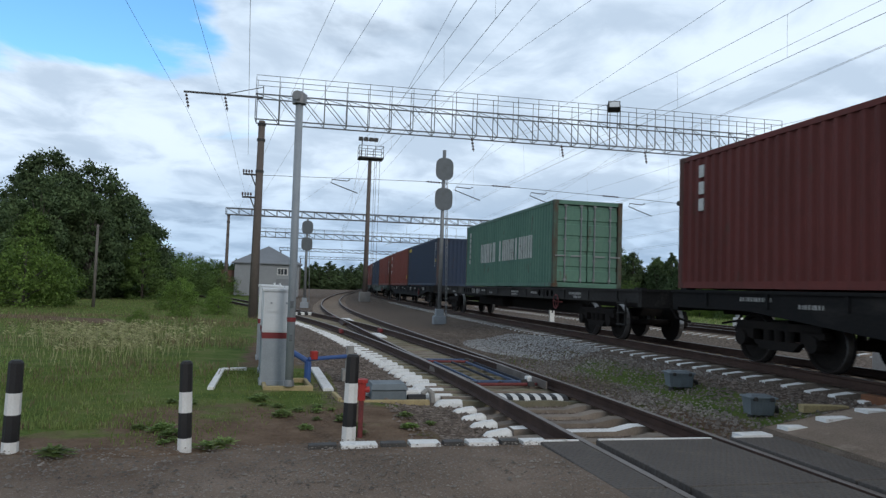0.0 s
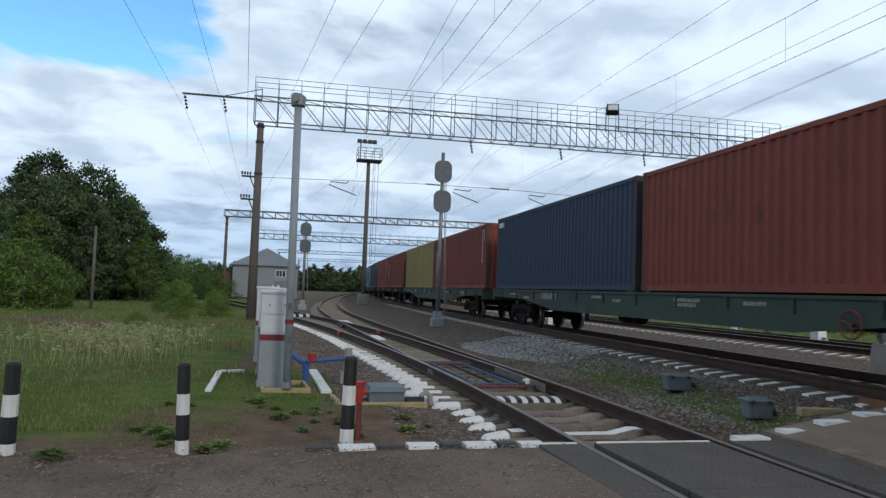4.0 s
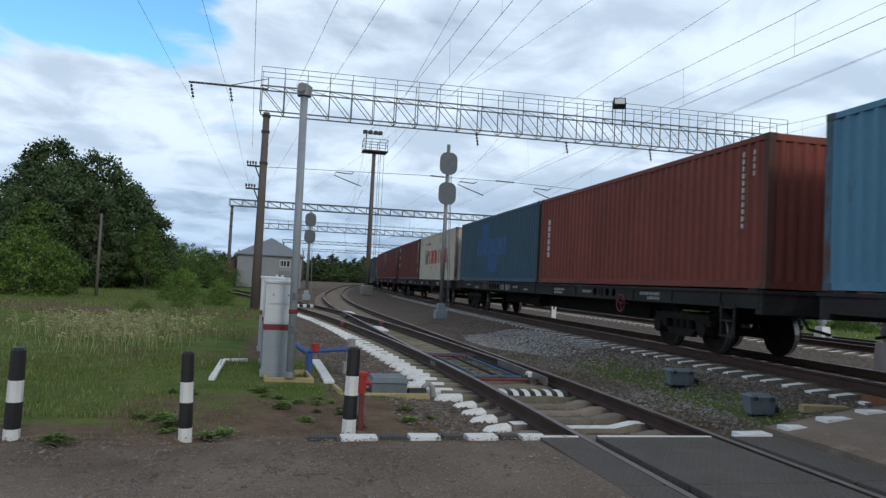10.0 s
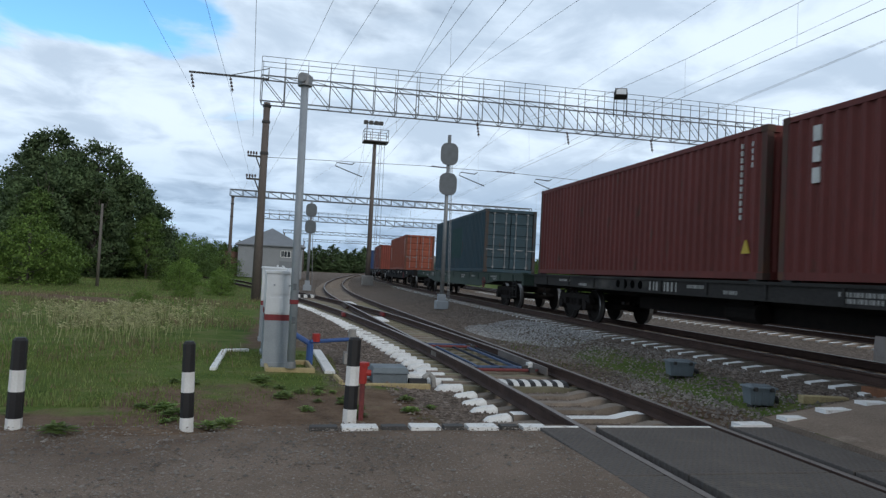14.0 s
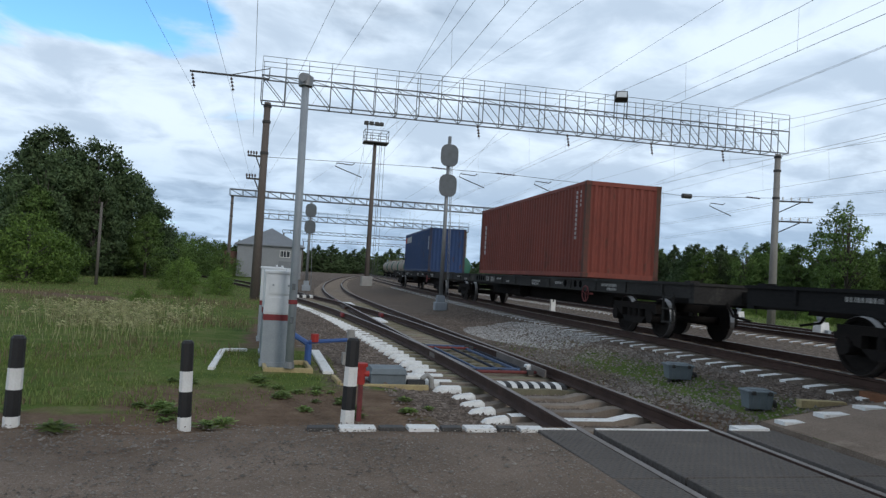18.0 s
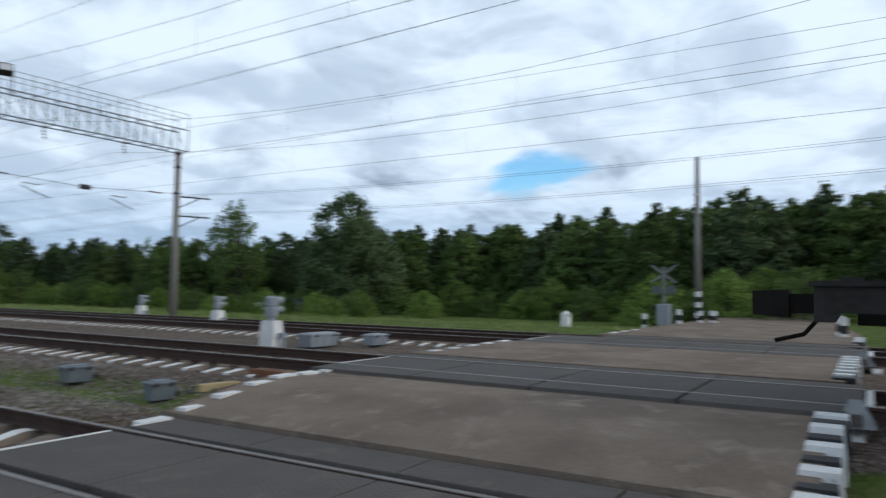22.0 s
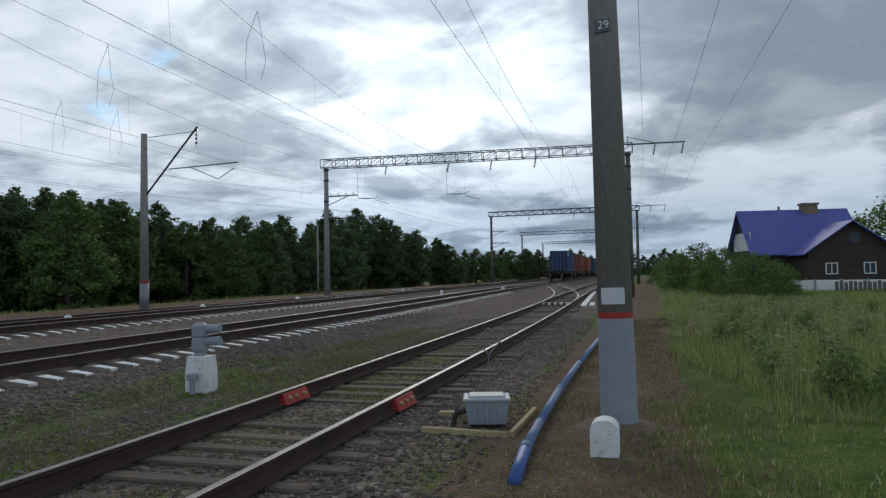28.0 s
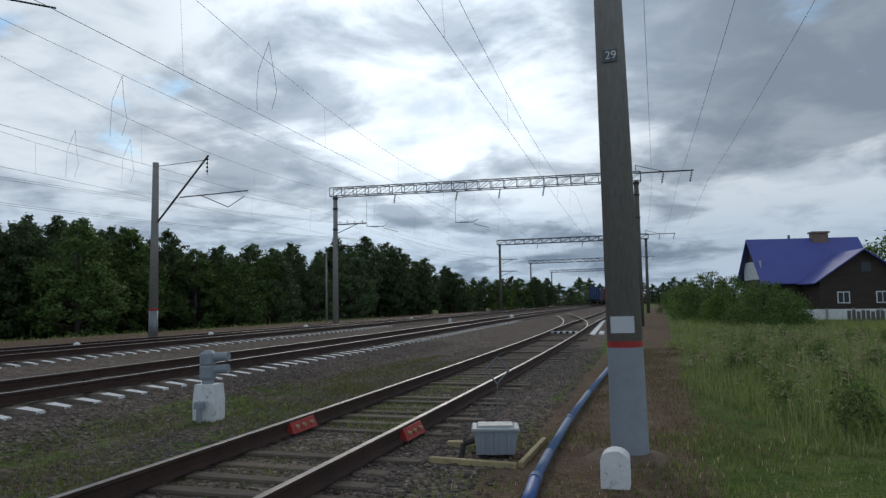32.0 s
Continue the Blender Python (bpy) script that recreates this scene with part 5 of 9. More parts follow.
def tree_meshes(seed, h, r, leaf, n, low=0.15, shape=1.0, size=0.3, ragged=0.25):
    """A trunk with limbs, and a crown of many small leaf sprays gathered on uneven boughs."""
    rnd = random.Random(seed)
    tr = Geo()
    tr.rod((0, 0, -0.3), (0, 0, h * 0.55), h * 0.020, h * 0.012, n=8)
    tr.rod((0, 0, h * 0.55), (rnd.uniform(-0.3, 0.3), 0, h * 0.95), h * 0.012, h * 0.003, n=6)
    clumps = []
    lobes = [(rnd.uniform(0, 6.28), rnd.uniform(low, 0.95), rnd.uniform(-1, 1) * ragged) for _ in range(14)]
    for i in range(int(150 + h * 8)):
        t = 1 - (1 - low) * rnd.random() ** 0.85
        f = (t - low) / (1.0 - low)
        prof = (0.55 + 0.45 * min(1, f / 0.22)) * max(1 - f ** (1.4 + 1.4 * shape), 0.0) ** (0.55 + 0.25 / shape)
        a = rnd.uniform(0, 2 * math.pi)
        k = 1.0 + sum(q * math.exp(-((math.remainder(a - b, 2 * math.pi) / 0.7) ** 2) - ((t - c) / 0.10) ** 2) for b, c, q in lobes)
        q = r * prof * k * (0.30 + 0.70 * math.sqrt(rnd.random()))
        c = Vector((q * math.cos(a), q * math.sin(a), h * t * (1 + 0.03 * rnd.gauss(0, 1))))
        clumps.append((c, r * rnd.uniform(0.10, 0.21) * (0.55 + 0.6 * prof)))
        if i % 7 == 0:
            z0 = h * max(0.12, t * 0.62)
            tr.rod((0, 0, z0), c * 0.92 + Vector((0, 0, z0 * 0.08)), h * 0.007, h * 0.0015, n=4)
    rs = np.random.RandomState(seed)
    C = np.array([tuple(c) for c, _ in clumps])
    S = np.array([q for _, q in clumps])
    pick = rs.choice(len(clumps), n, p=S ** 1.6 / (S ** 1.6).sum())
    d = rs.normal(size=(n, 3)) * (1.0, 1.0, 0.72)
    d /= np.linalg.norm(d, axis=1)[:, None]
    d *= (S[pick] * rs.uniform(0.25, 1.3, n))[:, None]
    P = C[pick] + d
    ok = P[:, 2] > 0.015 * h
    P, d, pick = P[ok], d[ok], pick[ok]
    n = len(P)
    U = rs.normal(size=(n, 3)); U /= np.linalg.norm(U, axis=1)[:, None]
    W = np.cross(U, rs.normal(size=(n, 3))); W /= np.linalg.norm(W, axis=1)[:, None]
    q = (size * rs.uniform(0.55, 1.25, n))[:, None]
    # leaves turn their upper face outwards and to the sky
    out = P * (1, 1, 0) / r + d / S[pick][:, None] * 0.8 + (0, 0, 0.45) + rs.normal(size=(n, 3)) * 0.30
    out /= np.linalg.norm(out, axis=1)[:, None]
    flip = ((np.cross(U, W) * out).sum(1) < 0)[:, None]
    W = np.where(flip, -W, W)
    V = np.stack([P - U * q * 0.55, P + U * q * 0.25 - W * q * 0.40, P + U * q * 0.40 + W * q * 0.42], 1)
    flat = np.cross(V[:, 1] - V[:, 0], V[:, 2] - V[:, 0])
    turn = (flat * out).sum(1) < 0
    V[turn] = V[turn][:, ::-1]
    me = bpy.data.meshes.new("crown")
    me.from_pydata(V.reshape(-1, 3).tolist(), [], np.arange(3 * n).reshape(-1, 3).tolist())
    me.polygons.foreach_set("use_smooth", [True] * n)
    me.materials.append(M[leaf])
    me.update()
    me.normals_split_custom_set_from_vertices(np.repeat(out, 3, axis=0).tolist())
    return tr.mesh("trunk", ["bark"], True), me


TREES = {}


def tree(kind, x, y, s, label, group="", z=None, turn=None, squash=1.0):
    if kind not in TREES:
        spec = {"oak_a": (1, 12, 5.0, "leaf_dark", 34000, 0.02, 1.5, 0.30, 0.35), "oak_b": (2, 12, 5.4, "leaf_dark", 34000, 0.02, 1.3, 0.30, 0.35),
                "alder_a": (3, 10, 2.9, "leaf_dark", 14000, 0.01, 1.0, 0.26), "alder_b": (4, 10, 2.6, "leaf_dark", 14000, 0.01, 1.2, 0.26, 0.3), "alder_c": (5, 10, 3.2, "leaf_mid", 14000, 0.01, 1.1, 0.26, 0.35),
                "pointed": (11, 10, 2.4, "leaf_dark", 12000, 0.01, 0.62, 0.25), "back_a": (12, 10, 2.8, "leaf_dark", 6000, 0.25, 0.9, 0.34), "back_b": (13, 10, 2.4, "leaf_dark", 6000, 0.25, 0.62, 0.34), "far": (14, 10, 2.8, "leaf_dark", 2200, 0.02, 0.9, 0.55),
                "birch": (6, 10, 2.3, "leaf_mid", 4200, 0.22, 0.8, 0.22, 0.5), "herb": (15, 0.62, 0.22, "leaf_herb", 420, 0.25, 1.2, 0.055, 0.5), "bush": (7, 4, 2.6, "leaf_light", 9000, 0.02, 1.2, 0.15, 0.45), "bush_b": (8, 4, 2.8, "leaf_mid", 9000, 0.02, 1.3, 0.15, 0.45)}[kind]
        TREES[kind] = tree_meshes(*spec)
    rnd = random.Random(int(x * 13 + y * 7))
    z = ground_z(x, y) - 0.5 * s if z is None else z
    t = thing("bush" if "bush" in kind else "weed" if kind == "herb" else "tree", pose(x, y, z, 0, 0, rnd.uniform(0, 360) if turn is None else turn), label, "bush" if "bush" in kind else "weed" if kind == "herb" else "tree", group)
    t.scale = (s * squash, s * squash, s)
    part("trunk", TREES[kind][0], None, t)
    part("crown", TREES[kind][1], None, t)
    return t


def on(az, d):
    return d * math.cos(radians(az)), d * math.sin(radians(az))


rnd = random.Random(5)
# the big dark trees beyond the meadow
for az, d, kind, s in ((106.2, 64, "oak_b", 0.82), (106.4, 66, "oak_a", 1.0), (103.6, 68, "oak_b", 0.95), (101.2, 70, "oak_a", 0.78), (106.8, 60, "alder_b", 0.9), (103.6, 61, "alder_a", 0.82), (108.2, 59, "alder_a", 0.72), (107.4, 58, "alder_c", 0.66), (100.0, 62, "alder_c", 0.56)):
    tree(kind, *on(az, d), s, "big dark broadleaf tree beyond the meadow", "trees beyond the meadow")
for az, d, s in ((107.6, 43, 0.98), (106.3, 45, 0.80), (110.7, 43, 0.66), (113.5, 45, 0.8), (117, 47, 0.9)):
    tree("bush", *on(az, d), s, "bright green bush at the meadow's edge", "bushes by the meadow")
for az, d, s in ((99.5, 78, 1.25), (98.4, 84, 1.3), (97.2, 90, 1.35), (96.1, 96, 1.3), (95.0, 100, 1.25), (97.8, 76, 0.9), (96.6, 80, 0.85), (94.6, 84, 0.8)):
    tree("bush_b", *on(az, d), s, "green bush beside the meadow", "bushes by the meadow")
for x, y, s in ((-4.2, 33, 0.2), (-3.0, 38, 0.3), (-5.6, 42, 0.4), (-4.8, 27, 0.16), (-6.4, 50, 0.5), (-3.8, 47, 0.36)):
    tree("bush", x, y, s, "low green shrub in the rough meadow", "shrubs in the meadow")
# the far bank: woods from the north round to the south
kinds = ("alder_a", "pointed", "alder_c", "pointed", "alder_b")
for i in range(120):
    az = 62 - i * 1.2
    e = table(az, [(-82, 2.0), (-76, 2.0), (-72, 2.9), (-68, 4.3), (-66, 5.2), (-62, 4.3), (-57, 4.3), (-53, 4.4), (-47, 6.0), (-41, 5.9), (-36, 6.0), (-28, 6.1), (-20, 6.5), (-5, 7.2), (6, 7.1), (14, 6.3), (22, 5.4), (30, 4.9), (40, 4.2), (48, 3.6), (62, 3.0)])
    d = table(az, [(-82, 150), (-72, 112), (-60, 74), (-45, 58), (-20, 56), (15, 58), (30, 66), (48, 78), (62, 105)])
    for k in range(2):
        dd = d * rnd.uniform(0.95, 1.15) + k * 8
        a = az + rnd.uniform(-0.9, 0.9)
        top = EYE + dd * math.tan(radians(e * rnd.uniform(0.80, 1.10)))
        kd = (kinds if az < -12 else ("alder_c", "alder_a", "alder_c", "pointed", "alder_c"))[rnd.randrange(5)] if k == 0 else ("back_a", "back_b")[rnd.randrange(2)]
        h = 10
        tree(kd, *on(a, dd), max((top + 1.4) / h, 0.35), "dark green tree at the edge of the wood", "trees of the wood", z=-1.4, squash=1.15)
for az, d, top, kind in ((64.4, 120, 4.4, "oak_a"), (57, 92, 3.2, "alder_c"), (54, 90, 3.5, "birch"), (48.2, 74, 6.4, "birch"), (47.4, 70, 6.5, "birch"), (38.8, 62, 7.4, "oak_a"), (72, 150, 2.6, "alder_a"), (69, 140, 2.2, "alder_c"), (66, 130, 2.6, "alder_a"), (60, 110, 2.8, "alder_c")):
    h = {"oak_a": 12, "alder_a": 10, "alder_c": 10, "birch": 10}[kind]
    tree(kind, *on(az, d), (EYE + 1.4 + d * math.tan(radians(top))) / h, "tree standing out before the wood", "trees before the wood", z=-1.4)
for i in range(26):
    az = 70 - i * 1.3
    d = table(az, [(36, 48), (50, 62), (70, 105)]) * rnd.uniform(0.95, 1.1)
    tree("bush" if i % 3 else "bush_b", *on(az, d), rnd.uniform(0.5, 0.8) * d / 70, "light green bush along the tracks", "bushes along the tracks")
for i in range(20):
    az = 38 - i * 2.6
    d = table(az, [(-62, 64), (-56, 53), (-45, 42), (-30, 37), (-20, 44), (15, 50), (38, 60)]) * rnd.uniform(0.94, 1.06)
    tree(("bush", "bush_b", "bush")[i % 3], *on(az, d), rnd.uniform(0.55, 1.05), "leafy green bush at the foot of the wood", "bushes at the wood's foot")
# far woods that close the horizon
for i in range(100):
    az = 66 + i * 0.36 if i < 80 else -79 - (i - 80) * 0.8
    d = rnd.uniform(260, 340)
    tree("far", *on(az, d), d * math.tan(radians(rnd.uniform(1.3, 2.3))) / 10, "distant dark tree on the horizon", "distant woods", z=-1.5, squash=1.8)

# the scrub by the house
for az, d, s, kind in ((-93.6, 62, 1.05, "bush_b"), (-95.2, 50, 0.85, "bush_b"), (-97.2, 42, 0.72, "bush_b"), (-98.6, 46, 0.6, "bush_b"), (-92.2, 72, 0.9, "bush"), (-91.2, 88, 0.9, "bush_b"), (-94.2, 48, 0.55, "bush"), (-107, 92, 2.6, "bush_b"), (-109.5, 84, 2.2, "bush_b")):
    tree(kind, *on(az, d), s, "leafy bush in the tall grass near the house", "bushes near the house")


for i in range(70):
    y = -9.8 - 26 * rnd.random() ** 1.3
    x = -1.2 - 0.55 * math.sin(y * 0.5) - 9 * rnd.random() ** 1.2 - 0.03 * abs(y + 12)
    tree("herb", x, y, rnd.uniform(0.75, 1.25), "tall leafy weed in the rough grass", "tall weeds", z=ground_z(x, y) - 0.04)

# ---- crossing: panels, edging, bollards ----


def bollard(x, y, h, lean, label, r=0.078):
    """A square concrete post with chamfered corners, painted in black and white bands."""
    t = thing("striped_bollard", pose(x, y, -0.46, lean[0], lean[1], 20), label, "bollard", "striped posts by the road")
    n = 8
    bands = [(0.0, 0.21, "white_paint"), (0.21, 0.48, "black_paint"), (0.48, 0.70, "white_paint"), (0.70, 1.0, "black_paint")]
    for a, b, m in bands:
        g = Geo()
        g.rod((0, 0, a * h), (0, 0, b * h), r - 0.008 * a, r - 0.008 * b, n=n, caps=(b == 1.0))
        if b == 1.0:
            g.rod((0, 0, h), (0, 0, h + 0.025), r - 0.008, r * 0.62, n=n)
        part("painted_band", g, [m], t)
    return t


bollard(0.78, 7.54, 0.92, (0, 1), "black and white striped post at the road's edge")
bollard(-0.80, 7.12, 0.88, (0, -1.5), "black and white striped post in the grass", 0.066)
bollard(-2.27, 7.06, 0.88, (1, 0.5), "black and white striped post in the grass", 0.070)

road = bpy.data.objects["road"]


def slab(name, x0, y0, x1, y1, z0, z1, thick, m, parent=road, label="", c=0.01):
    g = Geo()
    g.hexa([(x0, y0, z0 - thick), (x1, y0, z1 - thick), (x1, y1, z1 - thick), (x0, y1, z0 - thick), (x0 + c, y0 + c, z0), (x1 - c, y0 + c, z1), (x1 - c, y1 - c, z1), (x0 + c, y1 - c, z0)])
    return part(name, g, [m], parent, label)


def ribbed_panel(x0, y0, x1, y1, z):
    """A rubber panel with low cross ribs."""
    g = Geo()
    g.box(x0, y0, z - 0.14, x1, y1, z - 0.006, 0, 0.006)
    n = int((y1 - y0) / 0.06)
    for i in range(n):
        y = y0 + 0.05 + i * (y1 - y0 - 0.1) / n
        g.box(x0 + 0.05, y, z - 0.007, x1 - 0.05, y + 0.03, z - 0.0045)
    return part("rubber_panel", g, ["rubber"], road, "dark ribbed rubber crossing panel")


for i in range(4):
    a, b = -0.10 + i * 1.745, -0.10 + (i + 1) * 1.745 - 0.03
    ribbed_panel(2.64, a, 3.08, b, SIDE_Z - 0.004)
    ribbed_panel(3.27, a, 4.60, b, SIDE_Z - 0.002)
    ribbed_panel(4.84, a, 5.42, b, SIDE_Z + 0.004)
    a, b = 0.10 + i * 1.86, 0.10 + (i + 1) * 1.86 - 0.03
    for fx, z in ((main_x(3), 0.0), (second_x(3), 0.0), (third_x(3), -0.22)):
        slab("rubber_panel", fx - 0.72, a, fx + 0.72, b, z - 0.004, z - 0.004, 0.14, "rubber")
        slab("rubber_panel", fx - 1.42, a, fx - 0.845, b, z - 0.012, z - 0.002, 0.14, "rubber")
        slab("rubber_panel", fx + 0.845, a, fx + 1.42, b, z - 0.002, z - 0.012, 0.14, "rubber")
rnd = random.Random(11)
# whitewashed blocks along the crossing's edges
for x0, w in ((0.63, 0.37), (1.30, 0.32), (1.88, 0.33), (2.45, 0.28), (4.95, 0.40), (5.55, 0.38), (6.10, 0.40), (6.70, 0.38), (7.20, 0.38), (7.75, 0.36), (8.30, 0.34), (11.9, 0.35), (12.7, 0.3), (13.5, 0.4), (14.3, 0.3), (15.2, 0.4), (19.3, 0.4), (20.2, 0.4), (24.3, 0.5), (25.6, 0.5), (27.0, 0.5)):
    z = road_z(x0 + w / 2) - 0.008 - (0.04 * smooth(6.6, 8.3, x0) if x0 < 9 else 0)
    ky = kerb_y(x0) - 7.0
    slab("edge_block", x0, 6.79 + ky, x0 + w, 6.98 + ky + rnd.uniform(0, 0.03), z + 0.022, z + 0.022 + rnd.uniform(-0.008, 0.008), 0.25, "whitewash", c=0.012)
for x0, x1 in ((0.32, 0.62), (1.01, 1.29), (1.63, 1.87), (2.22, 2.44)):
    slab("edge_block", x0, 6.81, x1, 6.97, road_z(x0) + 0.018, road_z(x1) + 0.018, 0.22, "dark_steel", label="dark weathered edging bar", c=0.02)
M["pale_timber"] = mat("pale_timber", (0.36, 0.29, 0.20), (0.27, 0.215, 0.15), rough=0.9, scale=4, fine=40)
slab("end_timber", 4.02, 6.92, 4.5, 7.05, -0.36, -0.36, 0.14, "pale_timber", label="pale timber block between the rails")
slab("edge_line", 2.66, 6.80, 3.06, 6.845, SIDE_Z, SIDE_Z, 0.1, "whitewash", c=0.002)
slab("edge_line", 4.86, 6.80, 5.0, 6.845, SIDE_Z + 0.009, SIDE_Z + 0.009, 0.1, "whitewash", c=0.002)
for x0, x1 in ((3.28, 4.59), (9.1, 10.5), (16.5, 18.0)):
    z = SIDE_Z if x0 < 5 else 0.0
    slab("edge_line", x0, 6.80 + (0.66 if x0 > 5 else 0), x1, 6.845 + (0.66 if x0 > 5 else 0), z + 0.003, z - 0.001, 0.1, "whitewash", c=0.002)
y0k = 0.20
for fx0, fx1 in ((5.2, 8.35), (11.6, 15.6), (19.3, 20.3), (24.3, 27.5)):
    n = int((fx1 - fx0) / 0.27)
    for i in range(n):
        x = fx0 + i * (fx1 - fx0) / n
        z = road_z(x)
        slab("kerb_block", x, y0k + rnd.uniform(-0.02, 0.02), x + (fx1 - fx0) / n - 0.012, y0k + 0.33, z + (0.05 if i % 2 else 0.03), z + (0.05 if i % 2 else 0.03), 0.3, "whitewash" if i % 2 else "black_paint", c=0.025)
for fx in (main_x(0), second_x(0)):
    g = Geo()
    g.hexa([(fx - 1.42, -0.02, -0.15), (fx - 0.86, -0.02, -0.15), (fx - 0.86, 0.34, -0.15), (fx - 1.42, 0.34, -0.15), (fx - 1.3, 0.10, 0.13), (fx - 1.05, 0.10, 0.05), (fx - 1.05, 0.22, 0.05), (fx - 1.3, 0.22, 0.13)])
    part("ramp_stop", g, ["steel"], road, "grey steel deflector plate")
    slab("edge_line", fx - 0.68, 0.0, fx + 0.7, 0.085, 0.004, 0.004, 0.12, "whitewash", c=0.002)

# ---- line-side cabinets, posts and boxes ----


def cabinet(x, y, w, d, h, turn, label, stripe=0.54):
    t = thing("relay_cabinet", pose(x, y, ground_z(x, y), 0, 0, turn), label, "relay cabinet", "line-side cabinets")
    lo, mid, up, lid = Geo(), Geo(), Geo(), Geo()
    lo.box(-w / 2, -d / 2, 0, w / 2, d / 2, h * stripe - 0.10)
    lo.box(-w / 2 - 0.02, -d / 2 - 0.02, 0, w / 2 + 0.02, d / 2 + 0.02, 0.08)
    mid.box(-w / 2 - 0.002, -d / 2 - 0.002, h * stripe - 0.10, w / 2 + 0.002, d / 2 + 0.002, h * stripe)
    up.box(-w / 2, -d / 2, h * stripe, w / 2, d / 2, h - 0.06)
    lid.box(-w / 2 - 0.025, -d / 2 - 0.03, h - 0.06, w / 2 + 0.025, d / 2 + 0.03, h - 0.01, 0, 0.014)
    lid.rod((w * 0.2, 0, h - 0.01), (w * 0.2, 0, h + 0.035), 0.022, n=8)
    part("base", lo, ["grey_paint"], t, "grey painted base")
    part("stripe", mid, ["dull_red"], t, "dull red painted stripe")
    part("body", up, ["light_grey"], t, "white painted upper half")
    part("lid", lid, ["light_grey"], t)
    door, hd = Geo(), Geo()
    door.box(-w / 2 + 0.03, -d / 2 - 0.016, h * stripe + 0.03, w / 2 - 0.03, -d / 2 + 0.01, h - 0.46)
    door.box(-w / 2 + 0.07, -d / 2 - 0.020, h - 0.40, w / 2 - 0.07, -d / 2 + 0.01, h - 0.10)
    for hx in (-w / 2 + 0.11, w / 2 - 0.14):
        hd.box(hx, -d / 2 - 0.035, h - 0.27, hx + 0.03, -d / 2 - 0.018, h - 0.24)
    dr = part("door", door, ["light_grey"], t)
    part("handle", hd, ["grey_paint"], dr)
    return t


cabinet(0.0, 12.34, 0.50, 0.42, 1.62, 3, "white and grey relay cabinet with a red stripe")
cabinet(-0.08, 13.9, 0.46, 0.40, 1.66, 3, "white and grey relay cabinet behind the first one")
cabinet(-0.20, 16.4, 0.46, 0.40, 1.68, 3, "white and grey relay cabinet in the row behind the others")


def timber_frame(x, y, w, d, turn, label):
    t = thing("timber_edging", pose(x, y, ground_z(x, y), 0, 0, turn), label, "timber edging")
    for a in ((-w / 2, -d / 2, w / 2, -d / 2 + 0.06), (-w / 2, d / 2 - 0.06, w / 2, d / 2), (-w / 2, -d / 2 + 0.06, -w / 2 + 0.06, d / 2 - 0.06), (w / 2 - 0.06, -d / 2 + 0.06, w / 2, d / 2 - 0.06)):
        g = Geo(); g.box(a[0], a[1], -0.03, a[2], a[3], 0.07, 0, 0.01)
        part("board", g, ["yellow_wood"], t)
    return t


timber_frame(0.18, 12.1, 0.78, 1.0, 4, "yellow painted boards round the cabinet")


def horn_pole():
    t = thing("loudspeaker_pole", pose(0.22, 11.60, -0.42, 0, -0.4, 0), "grey steel pole with a loudspeaker horn on top", "loudspeaker")
    g = Geo(); g.rod((0, 0, 0), (0, 0, 4.55), 0.066, 0.062, n=14); part("pole", g, ["grey_paint"], t, smooth=True)
    g = Geo(); g.rod((0, 0, 1.02), (0, 0, 1.09), 0.072, n=14); part("band", g, ["dull_red"], t, "dull red painted band")
    g = Geo(); g.rod((0, 0, 0), (0, 0, 0.10), 0.085, 0.075, n=14); part("sleeve", g, ["steel"], t)
    h = Geo()
    h.rod((0, 0, 4.55), (0, 0, 4.70), 0.115, 0.125, n=14)
    h.rod((0, 0, 4.70), (0, 0, 4.76), 0.125, 0.04, n=14)
    h.rod((-0.02, -0.02, 4.66), (-0.05, -0.15, 4.66), 0.035, 0.075, n=12)
    part("horn", h, ["steel"], t, "weathered loudspeaker housing", smooth=False)
    for z in (1.25, 0.72):
        g = Geo(); g.box(-0.025, -0.080, z, 0.025, -0.06, z + 0.10); part("number_marking", g, ["dark_grey"], t)


horn_pole()


